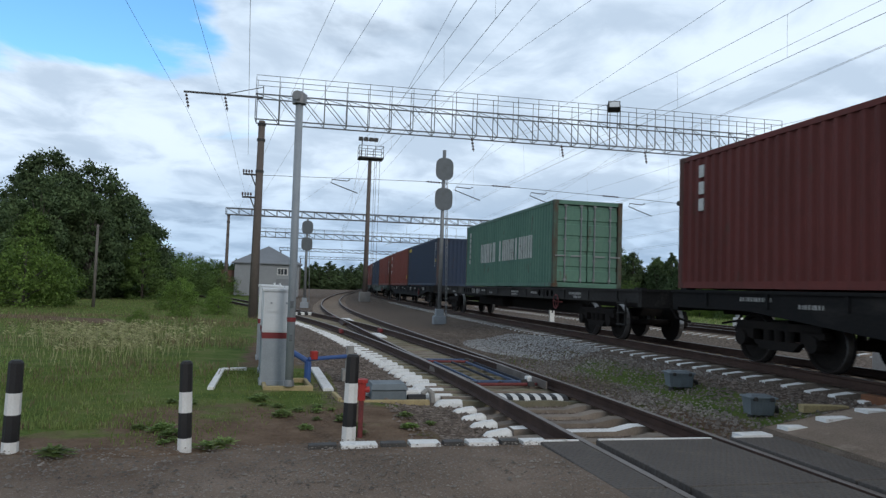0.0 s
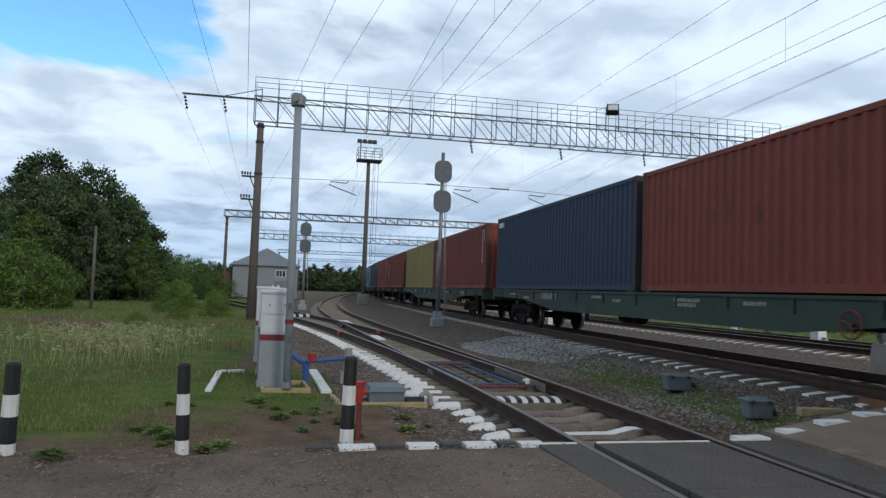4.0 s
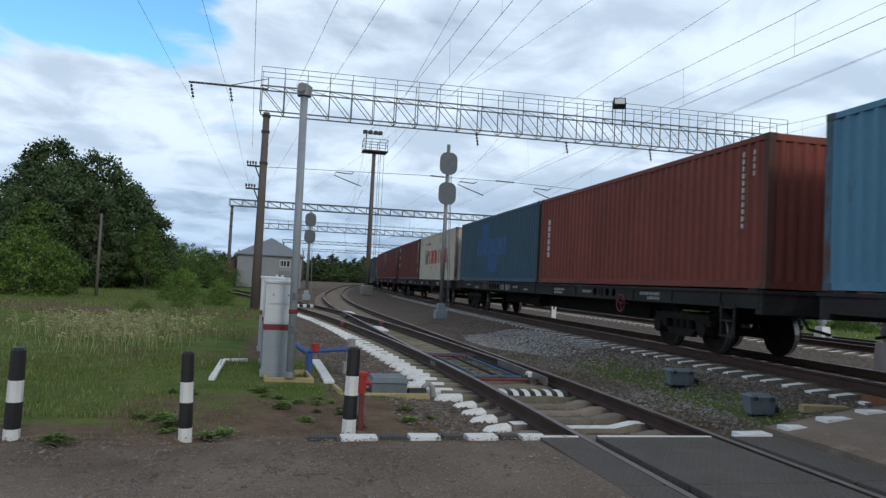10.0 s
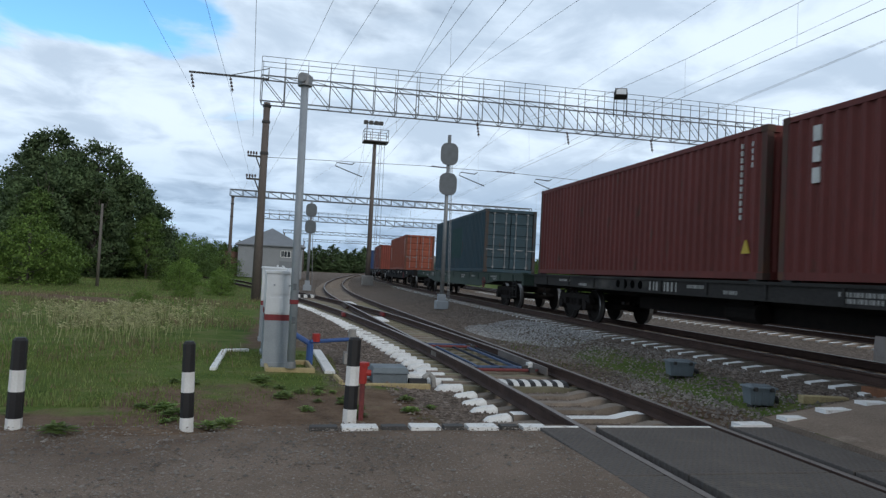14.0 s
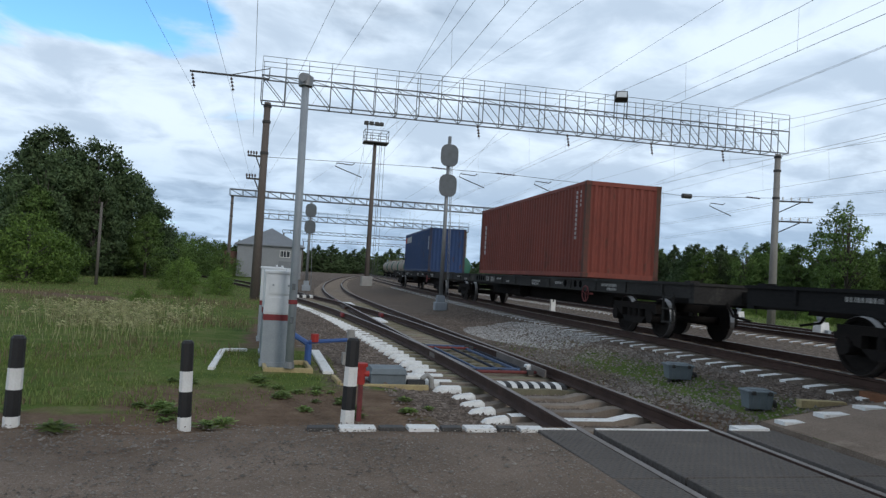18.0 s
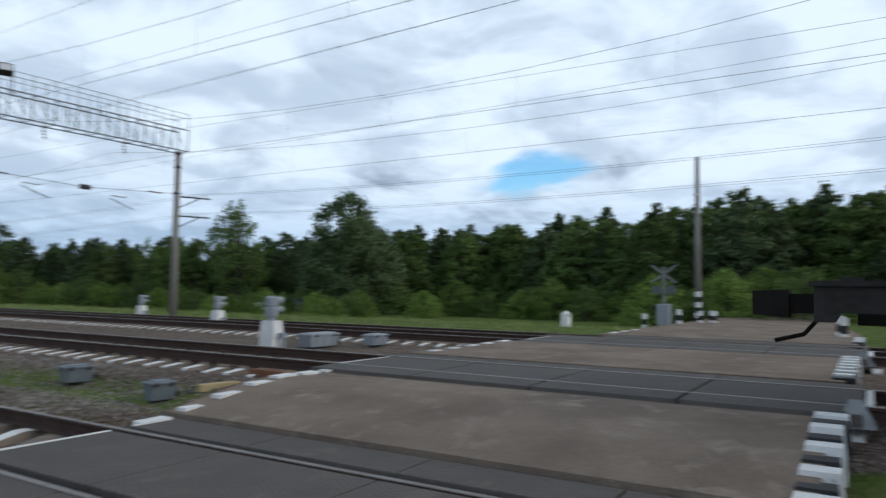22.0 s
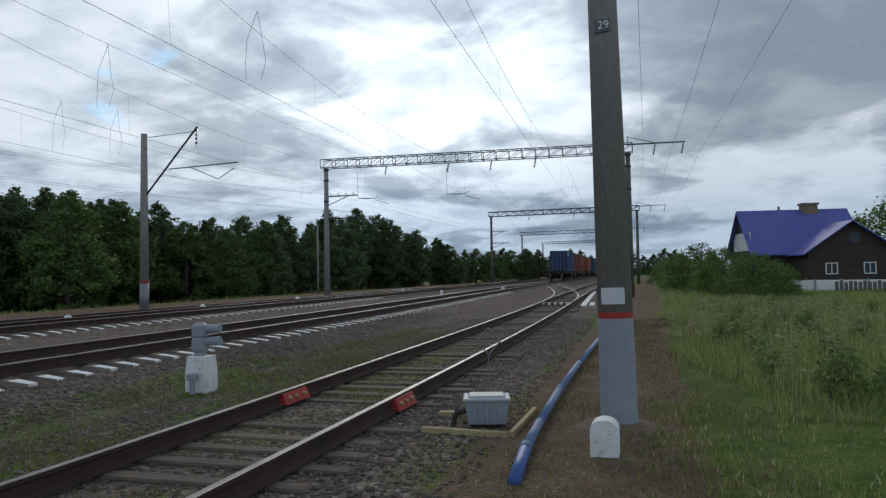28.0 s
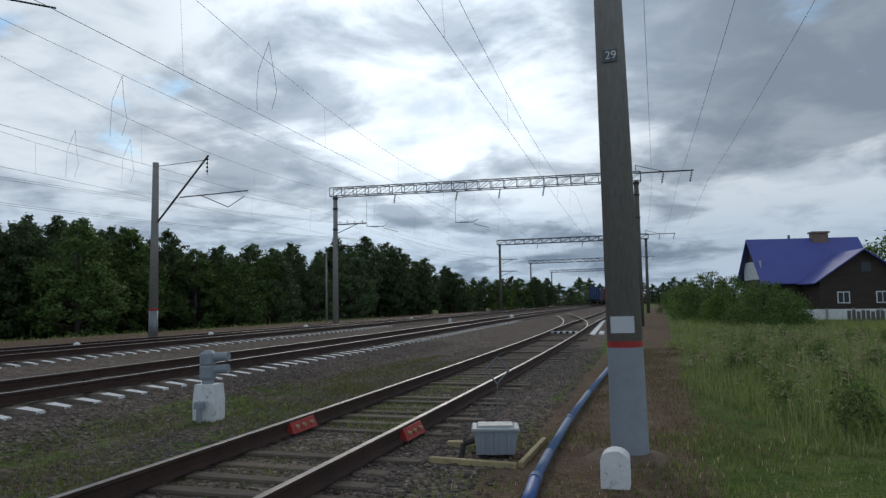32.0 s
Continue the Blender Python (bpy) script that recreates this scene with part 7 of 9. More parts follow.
def switch_gear():
    t = thing("switch_machine", pose(1.78, 11.05, ground_z(1.78, 11.05) - 0.06, 0, 0, 2), "grey electric switch machine beside the siding", "switch machine")
    g = Geo(); g.box(-0.34, -0.22, 0.0, 0.20, 0.22, 0.22, 0, 0.02); part("housing", g, ["box_grey"], t)
    g = Geo(); g.hexa([(-0.36, -0.25, 0.22), (0.22, -0.25, 0.22), (0.22, 0.25, 0.22), (-0.36, 0.25, 0.22), (-0.33, -0.21, 0.30), (0.19, -0.21, 0.30), (0.19, 0.21, 0.31), (-0.33, 0.21, 0.31)]); part("lid", g, ["box_grey"], t)
    g = Geo(); g.box(0.21, -0.15, 0.03, 0.42, 0.15, 0.20, 0, 0.03); part("gear_case", g, ["whitewash"], t, "whitewashed gear case")
    g = Geo(); g.rod((0.22, -0.22, 0.08), (0.50, -0.22, 0.08), 0.07, n=14); part("motor", g, ["black_paint"], t, "black electric motor")
    g = Geo(); g.sweep([(0.44, -0.2, 0.02), (0.47, -0.2, 0.16), (0.54, -0.2, 0.22), (0.61, -0.2, 0.16), (0.63, -0.2, 0.0)], 0.045, n=8); part("hose_bend", g, ["concrete"], t)
    g = Geo(); g.box(0.42, -0.03, 0.06, 1.35, 0.03, 0.10); part("drive_rod", g, ["dark_steel"], t)
    g = Geo(); g.rod((-0.36, -0.05, 0.14), (-0.62, -0.03, 0.12), 0.035, n=8); part("cable_pipe", g, ["grey_paint"], t)
    st = thing("stretcher_rods", pose(0, 0, SIDE_Z), "red and blue painted switch rods between the rails", "switch rods")
    for y, m in ((11.75, "rod_red"), (12.1, "rod_blue"), (15.4, "rod_red"), (15.75, "rod_blue")):
        x = siding_x(y)
        g = Geo(); g.rod((x - 0.76, y, -0.12), (x + 0.60, y + 0.05, -0.12), 0.028, n=8); part("rod", g, [m], st)
        for dx in (-0.60, 0.45):
            g = Geo(); g.box(x + dx - 0.05, y - 0.05, -0.15, x + dx + 0.05, y + 0.05, -0.07, 0, 0.01); part("clevis", g, ["dark_steel"], st)
    for dx, m in ((-0.38, "rod_blue"), (0.02, "rod_dark"), (0.36, "rod_blue"), (0.52, "rod_dark")):
        g = Geo(); g.hexa([(3.88 + dx - 0.022, 12.0, -0.15), (3.88 + dx + 0.022, 12.0, -0.15), (3.80 + dx + 0.022, 15.8, -0.15), (3.80 + dx - 0.022, 15.8, -0.15), (3.88 + dx - 0.022, 12.0, -0.11), (3.88 + dx + 0.022, 12.0, -0.11), (3.80 + dx + 0.022, 15.8, -0.11), (3.80 + dx - 0.022, 15.8, -0.11)]); part("bar", g, [m], st)
    # the two blades taper from the closed rails to their points
    for a, b in ((siding_x(14) - 0.797, siding_x(11.3) - 0.70), (branch_x(14) + 0.627, siding_x(11.6) + 0.60)):
        g = Geo(); g.hexa([(b - 0.012, 11.4, -0.15), (b + 0.012, 11.4, -0.15), (a + 0.036, 14.0, -0.15), (a - 0.036, 14.0, -0.15), (b - 0.010, 11.4, -0.02), (b + 0.010, 11.4, -0.02), (a + 0.034, 14.0, -0.003), (a - 0.034, 14.0, -0.003)])
        part("switch_blade", g, ["rail_rust"], st, "rusty switch blade")
    g = Geo(); g.box(siding_x(12) + 0.50, 12.05, -0.16, siding_x(12) + 0.62, 12.2, -0.02, 0, 0.02); part("white_block", g, ["whitewash"], st)
    fr = thing("switch_frog", pose(0, 0, SIDE_Z), "rusty cast crossing of the switch with red clamps", "switch frog")
    g = Geo(); g.hexa([(2.62, 29.6, -0.17), (2.90, 29.6, -0.17), (2.92, 32.6, -0.17), (2.70, 32.6, -0.17), (2.70, 29.6, -0.06), (2.84, 29.6, -0.06), (2.88, 32.6, -0.06), (2.76, 32.6, -0.06)]); part("frog_casting", g, ["rail_side"], fr)
    for x, y in ((branch_x(24.8) - 0.797, 24.8), (branch_x(25.7) + 0.797, 25.7), (siding_x(35) - 0.797, 35.0)):
        g = Geo(); g.box(x - 0.10, y - 0.32, -0.15, x + 0.10, y + 0.32, -0.02, 0, 0.02); part("clamp", g, ["dull_red"], fr, "dull red painted clamp")
    for x0, x1, y0, y1 in ((3.0, 3.5, 22.9, 24.6), (3.0, 3.45, 33.0, 35.2)):
        g = Geo(); g.box(x0, y0, -0.17, x1, y1, -0.115, 0, 0.02); part("cover_plate", g, ["whitewash"], fr, "whitewashed cover plate")
    bd = thing("striped_cover", pose(3.96, 10.75, SIDE_Z - 0.21), "black and white striped curved cover between the rails", "striped cover")
    n = 13
    for i in range(n):
        a, b = -0.60 + i * 1.20 / n, -0.60 + (i + 1) * 1.20 / n - 0.003
        g = Geo()
        arc = [(-0.20, -0.04), (-0.185, 0.02), (-0.13, 0.055), (-0.05, 0.07), (0.05, 0.075), (0.13, 0.07), (0.20, 0.0)]
        for (ya, za), (yb, zb) in zip(arc[:-1], arc[1:]):
            g.hexa([(a, ya, za - 0.03), (b, ya, za - 0.03), (b, yb, zb - 0.03), (a, yb, zb - 0.03), (a, ya, za), (b, ya, za), (b, yb, zb), (a, yb, zb)])
        part("stripe", g, ["white_paint" if i % 2 else "black_paint"], bd)
    fb = thing("striped_cover", pose(1.25, 38.6, SIDE_Z - 0.16, 0, 0, 8), "small black and white striped cover beyond the switch", "striped cover")
    for i in range(7):
        g = Geo(); g.box(-0.65 + i * 0.19, -0.2, 0, -0.65 + (i + 1) * 0.19 - 0.003, 0.2, 0.16, 0, 0.03); part("stripe", g, ["white_paint" if i % 2 else "black_paint"], fb)


switch_gear()


def hydrant_pipes():
    t = thing("air_valve", pose(0.97, 8.13, ground_z(0.97, 8.13)), "red valve on a short blowing pipe", "valve")
    g = Geo(); g.rod((0, 0, 0), (0, 0, 0.48), 0.03, n=10); part("standpipe", g, ["rod_red"], t)
    g = Geo(); g.rod((0, 0, 0.42), (0, 0, 0.62), 0.045, 0.05, n=10); g.rod((-0.06, 0, 0.54), (0.09, 0, 0.54), 0.035, n=8); g.rod((0, 0, 0.62), (0, 0, 0.66), 0.07, n=8); part("valve", g, ["red_paint"], t)
    p = thing("air_pipe", pose(0.55, 12.62, ground_z(0.5, 12.6)), "blue air pipe with red and grey fittings", "pipe")
    g = Geo(); g.rod((0, 0, 0), (0, 0, 0.36), 0.06, n=10); g.rod((0, 0, 0.36), (-0.25, 0.6, 0.46), 0.05, n=10); part("pipe_bend", g, ["blue_paint"], p)
    g = Geo(); g.rod((0.0, 0.0, 0.40), (0.75, 0.25, 0.44), 0.035, n=8); part("cross_pipe", g, ["blue_paint"], p)
    g = Geo(); g.rod((0.10, 0.03, 0.40), (0.10, 0.03, 0.54), 0.07, n=8); part("tap", g, ["red_paint"], p)
    g = Geo(); g.rod((0.75, 0.25, 0.1), (0.75, 0.25, 0.62), 0.085, 0.07, n=10); g.box(0.62, 0.12, 0, 0.9, 0.4, 0.2); part("drain_pot", g, ["concrete"], p)


hydrant_pipes()

# ---- the mast with a cantilever, line poles, crossing light, car ----


def cantilever_mast(x, y, h, label):
    t = thing("cantilever_mast", pose(x, y, ground_z(x, y)), label, "catenary mast")
    g = Geo(); g.rod((0, 0, 0), (0, 0, 1.5), 0.23, 0.222, n=12); part("painted_base", g, ["steel"], t, smooth=True)
    g = Geo(); g.rod((0, 0, 1.5), (0, 0, 1.62), 0.224, n=12); part("red_stripe", g, ["red_paint"], t, smooth=True)
    g = Geo(); g.rod((0, 0, 1.62), (0, 0, h), 0.222, 0.15, n=12); part("shaft", g, ["mast_concrete"], t, smooth=True)
    g = Geo(); g.rod((-0.15, 0, h * 0.66), (-2.55, -0.8, h + 0.35), 0.05, n=6); g.rod((0, 0, h - 0.2), (-2.4, -0.75, h + 0.1), 0.016, n=4); br = part("bracket", g, ["dark_steel"], t)
    part("insulator", insulator_geo((-2.5, -0.78, h + 0.3), (-2.5, -0.78, h - 0.65)), ["insulator"], br)
    g = Geo(); g.rod((-1.2, -0.35, h * 0.8), (-4.6, -1.2, h * 0.83), 0.03, n=5); g.rod((-2.2, -0.7, h * 0.81), (-3.6, -1.0, h * 0.74), 0.02, n=4); g.rod((-3.6, -1.0, h * 0.74), (-4.4, -1.2, h * 0.8), 0.02, n=4); part("registration_arm", g, ["dark_steel"], t)
    return t


cantilever_mast(24.3, -29.6, 9.0, "concrete catenary mast with a slanting bracket arm")


def cross_arms(x, y, zs, turn, label, w=1.3, knob="white_paint"):
    t = thing("line_crossarms", pose(x, y, 0, 0, 0, turn), label, "cross arms")
    for z in zs:
        g = Geo(); g.box(0.1, -0.04, z - 0.04, w + 0.3, 0.04, z + 0.04); g.rod((0.1, 0, z - 0.65), (w * 0.8, 0, z - 0.03), 0.03, n=5); a = part("arm", g, ["dark_steel"], t)
        for k in range(4):
            xx = 0.35 + k * w / 3.6
            g = Geo(); g.rod((xx, 0, z + 0.04), (xx, 0, z + 0.16), 0.02, n=5); g.rod((xx, 0, z + 0.1), (xx, 0, z + 0.22), 0.05, 0.04, n=8); part("insulator", g, [knob], a)


cross_arms(-1.15, 34.3, (6.28, 5.2), 185, "short dark steel arms on the gantry mast", 0.45, "insulator")
cross_arms(26.0, 33.4, (6.3, 5.2), -20, "steel cross arms with white insulators on the gantry mast", 1.6)
cross_arms(28.4, -10.3, (6.9, 5.6), 200, "steel cross arms with white insulators on the gantry mast")
cross_arms(22.3, -46.2, (6.9, 5.3), 176, "steel cross arms with white insulators on the gantry mast", 2.2)


def line_pole(x, y, h, r, label, striped=False, m="mast_concrete"):
    t = thing("line_pole", pose(x, y, ground_z(x, y)), label, "pole", "line poles")
    z0 = 0
    if striped:
        for i in range(6):
            g = Geo(); g.rod((0, 0, i * 0.28), (0, 0, (i + 1) * 0.28), r, n=10); part("painted_band", g, ["white_paint" if i % 2 else "black_paint"], t)
        z0 = 1.68
    g = Geo(); g.rod((0, 0, z0), (0, 0, h), r, r * 0.7, n=10); part("shaft", g, [m], t, smooth=True)
    return t


p1x = line_pole(39.2, 7.9, 8.9, 0.17, "concrete pole with a black and white striped foot", True)
line_pole(46.6, -3.4, 9.6, 0.17, "concrete pole with a black and white striped foot", True)
g = Geo(); g.rod((-0.2, 0, 6.6), (-0.75, -0.1, 6.75), 0.03, n=5); g.box(-1.0, -0.2, 6.7, -0.6, 0.0, 6.8); part("street_light", g, ["light_grey"], p1x, "small grey street light")
line_pole(-9.95, 42.4, 4.6, 0.09, "thin weathered wooden pole in the meadow", False, "pole_wood")
line_pole(29.9, -60, 6.5, 0.10, "thin pale concrete pole by the wood", False, "mast_concrete")
cross_arms(20.9, -94.5, (6.9, 5.3), 176, "steel cross arms with white insulators on the gantry mast", 2.2)


def crossing_light():
    t = thing("crossing_signal", pose(36.0, 8.9, ground_z(36, 8.9)), "grey crossing light seen from behind with a diagonal cross", "crossing light")
    g = Geo(); g.rod((0, 0, 0), (0, 0, 3.0), 0.07, n=10); part("post", g, ["steel"], t)
    g = Geo(); g.box(-0.25, -0.3, 0, 0.25, 0.3, 1.15, 0, 0.05); part("cabinet", g, ["grey_paint"], t)
    for s in (-1, 1):
        g = Geo(); g.hexa([(-0.04, -s * 0.62 - 0.08, 2.2), (0.0, -s * 0.62 - 0.08, 2.2), (0.0, -s * 0.62 + 0.08, 2.2), (-0.04, -s * 0.62 + 0.08, 2.2), (-0.04, s * 0.62 - 0.08, 3.1), (0.0, s * 0.62 - 0.08, 3.1), (0.0, s * 0.62 + 0.08, 3.1), (-0.04, s * 0.62 + 0.08, 3.1)]); part("cross_board", g, ["steel"], t)
        g = Geo(); g.rod((-0.04, s * 0.36, 1.85), (0.02, s * 0.36, 1.85), 0.24, n=16); part("light_board", g, ["dark_grey"], t)


crossing_light()
for x, y, h in ((35.0, 9.6, 0.8), (35.2, 8.0, 0.8), (37.2, 7.4, 0.7), (37.6, 6.8, 0.7), (38.0, 7.0, 0.7), (29.2, 1.0, 0.85), (28.2, 0.85, 0.85)):
    t = thing("striped_bollard", pose(x, y, ground_z(x, y)), "short black and white striped post across the tracks", "bollard", "striped posts across the tracks")
    for i in range(3):
        g = Geo(); g.rod((0, 0, i * h / 3), (0, 0, (i + 1) * h / 3), 0.13, n=8); part("painted_band", g, ["black_paint" if i % 2 else "white_paint"], t)
M["car_paint"] = mat("silver_car_paint", (0.26, 0.28, 0.28), (0.22, 0.235, 0.235), rough=0.3, metal=0.6, bump=0)
M["car_glass"] = mat("dark_car_glass", (0.02, 0.025, 0.03), (0.025, 0.03, 0.035), rough=0.1, bump=0)


def car(x, y, turn, label, paint="car_paint", s=1.0):
    t = thing("parked_car", pose(x, y, ground_z(x, y) - (0.30 if y < 0 else 0), 0, 0, turn), label, "car")
    body, glass = Geo(), Geo()
    prof = [(-2.15, 0.35), (-2.2, 0.72), (-1.45, 0.86), (-0.75, 0.92), (1.45, 0.95), (2.05, 0.88), (2.15, 0.40)]
    for (a, za), (b, zb) in zip(prof[:-1], prof[1:]):
        if abs(a - b) < 0.01:
            continue
        body.hexa([(a, -0.82, 0.28), (b, -0.82, 0.28), (b, 0.82, 0.28), (a, 0.82, 0.28), (a, -0.80, za), (b, -0.80, zb), (b, 0.80, zb), (a, 0.80, za)])
    part("body", body, [paint], t)
    glass.hexa([(-0.95, -0.74, 0.9), (1.6, -0.74, 0.9), (1.6, 0.74, 0.9), (-0.95, 0.74, 0.9), (-0.2, -0.6, 1.37), (1.0, -0.6, 1.37), (1.0, 0.6, 1.37), (-0.2, 0.6, 1.37)])
    part("windows", glass, ["car_glass"], t)
    g = Geo(); g.hexa([(-0.28, -0.62, 1.37), (1.06, -0.62, 1.37), (1.06, 0.62, 1.37), (-0.28, 0.62, 1.37), (-0.05, -0.55, 1.44), (0.85, -0.55, 1.44), (0.85, 0.55, 1.44), (-0.05, 0.55, 1.44)]); part("roof", g, [paint], t)
    for wx in (-1.35, 1.3):
        for wy in (-1, 1):
            g = Geo(); g.rod((wx, wy * 0.66, 0.30), (wx, wy * 0.84, 0.30), 0.30, n=16); w = part("wheel", g, ["black_paint"], t)
            g = Geo(); g.rod((wx, wy * 0.84, 0.30), (wx, wy * 0.85, 0.30), 0.19, n=12); part("rim", g, ["steel"], w)
    return t


car(38.3, -6.2, 92, "silver hatchback parked beyond the tracks")
car(46.0, 41.5, 80, "white van parked among the bushes", "white_paint")
car(44.0, 43.5, 75, "white car parked among the bushes", "white_paint")

# ---- tank wagons standing on the third track ----
M["tank_cream"] = mat("grimy_cream_tank_paint", (0.26, 0.215, 0.16), (0.15, 0.12, 0.09), rough=0.7, scale=0.6, fine=12, spots=(0.05, 0.042, 0.036), spot_lo=0.56, spot_hi=0.68, spot_scale=0.8)
M["tank_green"] = mat("green_tank_end_paint", (0.03, 0.13, 0.085), (0.025, 0.10, 0.07), rough=0.6, scale=1, fine=12)


def tank_wagon(y, label):
    x = third_x(y)
    t = thing("tank_wagon", pose(x, y, -0.22, 0, 0, -math.degrees(math.atan(0.45 * slope(y)))), label, "tank wagon", "tank wagons on the third track")
    g = Geo(); g.rod((0, -5.0, 2.65), (0, 5.0, 2.65), 1.5, n=28, caps=False); part("barrel", g, ["tank_cream"], t, smooth=True)
    for s in (-1, 1):
        g = Geo()
        for a, b, ra, rb in ((5.0, 5.2, 1.5, 1.42), (5.2, 5.35, 1.42, 1.2), (5.35, 5.45, 1.2, 0.8), (5.45, 5.48, 0.8, 0.02)):
            g.rod((0, s * a, 2.65), (0, s * b, 2.65), ra, rb, n=28, caps=False)
        part("end_cap", g, ["tank_green"], t, "green painted end", smooth=True)
        g = Geo(); g.rod((0, s * 4.6, 2.65), (0, s * 4.95, 2.65), 1.515, n=28, caps=False); part("band", g, ["tank_cream"], t, smooth=True)
        b = part("bogie", BOGIE[0], None, t, at=pose(0, s * 3.9, 0))
        for e in (-1, 1):
            wheelset(b, e)
        part("coupler", WM["plain"]["coup"], None, t, at=pose(0, s * 5.5, 0, 0, 0, 0 if s > 0 else 180))
    g = Geo(); g.box(-0.3, -5.6, 0.85, 0.3, 5.6, 1.18); g.box(-1.3, -5.6, 0.95, 1.3, -5.4, 1.25); g.box(-1.3, 5.4, 0.95, 1.3, 5.6, 1.25); part("underframe", g, ["bogie"], t)
    g = Geo(); g.rod((0, 0, 4.1), (0, 0, 4.45), 0.4, n=14); part("dome", g, ["tank_cream"], t)
    g = Geo()
    for sx in (-0.25, 0.25):
        g.rod((-1.55, sx, 1.1), (-1.0, sx, 4.2), 0.025, n=4)
    for k in range(9):
        f = k / 9
        g.rod((-1.55 + 0.55 * f, -0.25, 1.1 + 3.1 * f), (-1.55 + 0.55 * f, 0.25, 1.1 + 3.1 * f), 0.02, n=4)
    part("ladder", g, ["dark_steel"], t)
    return t


for k in range(8):
    tank_wagon(97.5 + k * 12.1, "grimy cream tank wagon with green ends")

# ---- buildings ----
M["wall_grey"] = mat("pale_grey_sheet_wall", (0.27, 0.285, 0.30), (0.21, 0.22, 0.235), rough=0.7, scale=0.7, fine=8)
M["roof_grey"] = mat("grey_sheet_roof", (0.20, 0.215, 0.235), (0.155, 0.165, 0.18), rough=0.55, scale=0.6, fine=6)
M["brick_wall"] = mat("brown_red_wall", (0.16, 0.085, 0.065), (0.11, 0.065, 0.05), rough=0.9, scale=1, fine=10)
M["roof_blue"] = mat("blue_metal_roof", (0.095, 0.110, 0.36), (0.080, 0.092, 0.30), rough=0.5, scale=0.6, fine=8)
M["dark_timber"] = mat("dark_brown_timber", (0.060, 0.042, 0.034), (0.035, 0.026, 0.022), rough=0.85, scale=1, fine=20, stretch=(1, 1, 6))
M["window_dark"] = mat("dark_window_glass", (0.03, 0.035, 0.04), (0.045, 0.05, 0.06), rough=0.12, bump=0)
M["red_brick"] = mat("chimney_brick", (0.24, 0.17, 0.13), (0.17, 0.12, 0.095), rough=0.9, scale=2, fine=15)


def gabled(t, x0, y0, x1, y1, z0, z1, ridge, along, wall, roof, over=0.35):
    """Walls, two gables and two roof slopes; the ridge runs along x or y."""
    g = Geo(); g.box(x0, y0, z0, x1, y1, z1); part("wall", g, [wall], t)
    cx, cy = (x0 + x1) / 2, (y0 + y1) / 2
    if along == "x":
        for x, d in ((x0, 0.15), (x1, -0.15)):
            g = Geo(); g.hexa([(x, y0, z1), (x + d, y0, z1), (x + d, y1, z1), (x, y1, z1), (x, cy - 0.01, ridge), (x + d, cy - 0.01, ridge), (x + d, cy + 0.01, ridge), (x, cy + 0.01, ridge)]); part("gable", g, [wall], t)
    else:
        for y, d in ((y0, 0.15), (y1, -0.15)):
            g = Geo(); g.hexa([(x0, y, z1), (x1, y, z1), (x1, y + d, z1), (x0, y + d, z1), (cx - 0.01, y, ridge), (cx + 0.01, y, ridge), (cx + 0.01, y + d, ridge), (cx - 0.01, y + d, ridge)]); part("gable", g, [wall], t)
    for s in (-1, 1):
        g = Geo()
        if along == "x":
            e = y0 - over if s < 0 else y1 + over
            ze = z1 - over * (ridge - z1) / (cy - y0)
            g.hexa([(x0 - over, e, ze), (x1 + over, e, ze), (x1 + over, cy, ridge), (x0 - over, cy, ridge), (x0 - over, e, ze + 0.1), (x1 + over, e, ze + 0.1), (x1 + over, cy, ridge + 0.1), (x0 - over, cy, ridge + 0.1)])
        else:
            e = x0 - over if s < 0 else x1 + over
            ze = z1 - over * (ridge - z1) / (cx - x0)
            g.hexa([(e, y0 - over, ze), (e, y1 + over, ze), (cx, y1 + over, ridge), (cx, y0 - over, ridge), (e, y0 - over, ze + 0.1), (e, y1 + over, ze + 0.1), (cx, y1 + over, ridge + 0.1), (cx, y0 - over, ridge + 0.1)])
        part("roof", g, [roof], t)


def window(t, x, y, z, w, h, facing, bars=1):
    """A window with a frame, glass and glazing bars on a wall facing +y or -y."""
    fr, gl = Geo(), Geo()
    d = 0.06 * facing
    ya, yb = sorted((y, y + d))
    for a in ((x - w / 2 - 0.07, z - h / 2 - 0.07, x + w / 2 + 0.07, z - h / 2), (x - w / 2 - 0.07, z + h / 2, x + w / 2 + 0.07, z + h / 2 + 0.07), (x - w / 2 - 0.07, z - h / 2, x - w / 2, z + h / 2), (x + w / 2, z - h / 2, x + w / 2 + 0.07, z + h / 2)):
        fr.box(a[0], ya, a[1], a[2], yb, a[3])
    for k in range(bars):
        xx = x - w / 2 + (k + 1) * w / (bars + 1)
        fr.box(xx - 0.025, ya, z - h / 2, xx + 0.025, yb, z + h / 2)
    ya, yb = sorted((y, y + d * 0.4))
    gl.box(x - w / 2, ya, z - h / 2, x + w / 2, yb, z + h / 2)
    f = part("window_frame", fr, ["white_paint"], t, "white window frame")
    part("pane", gl, ["window_dark"], f)


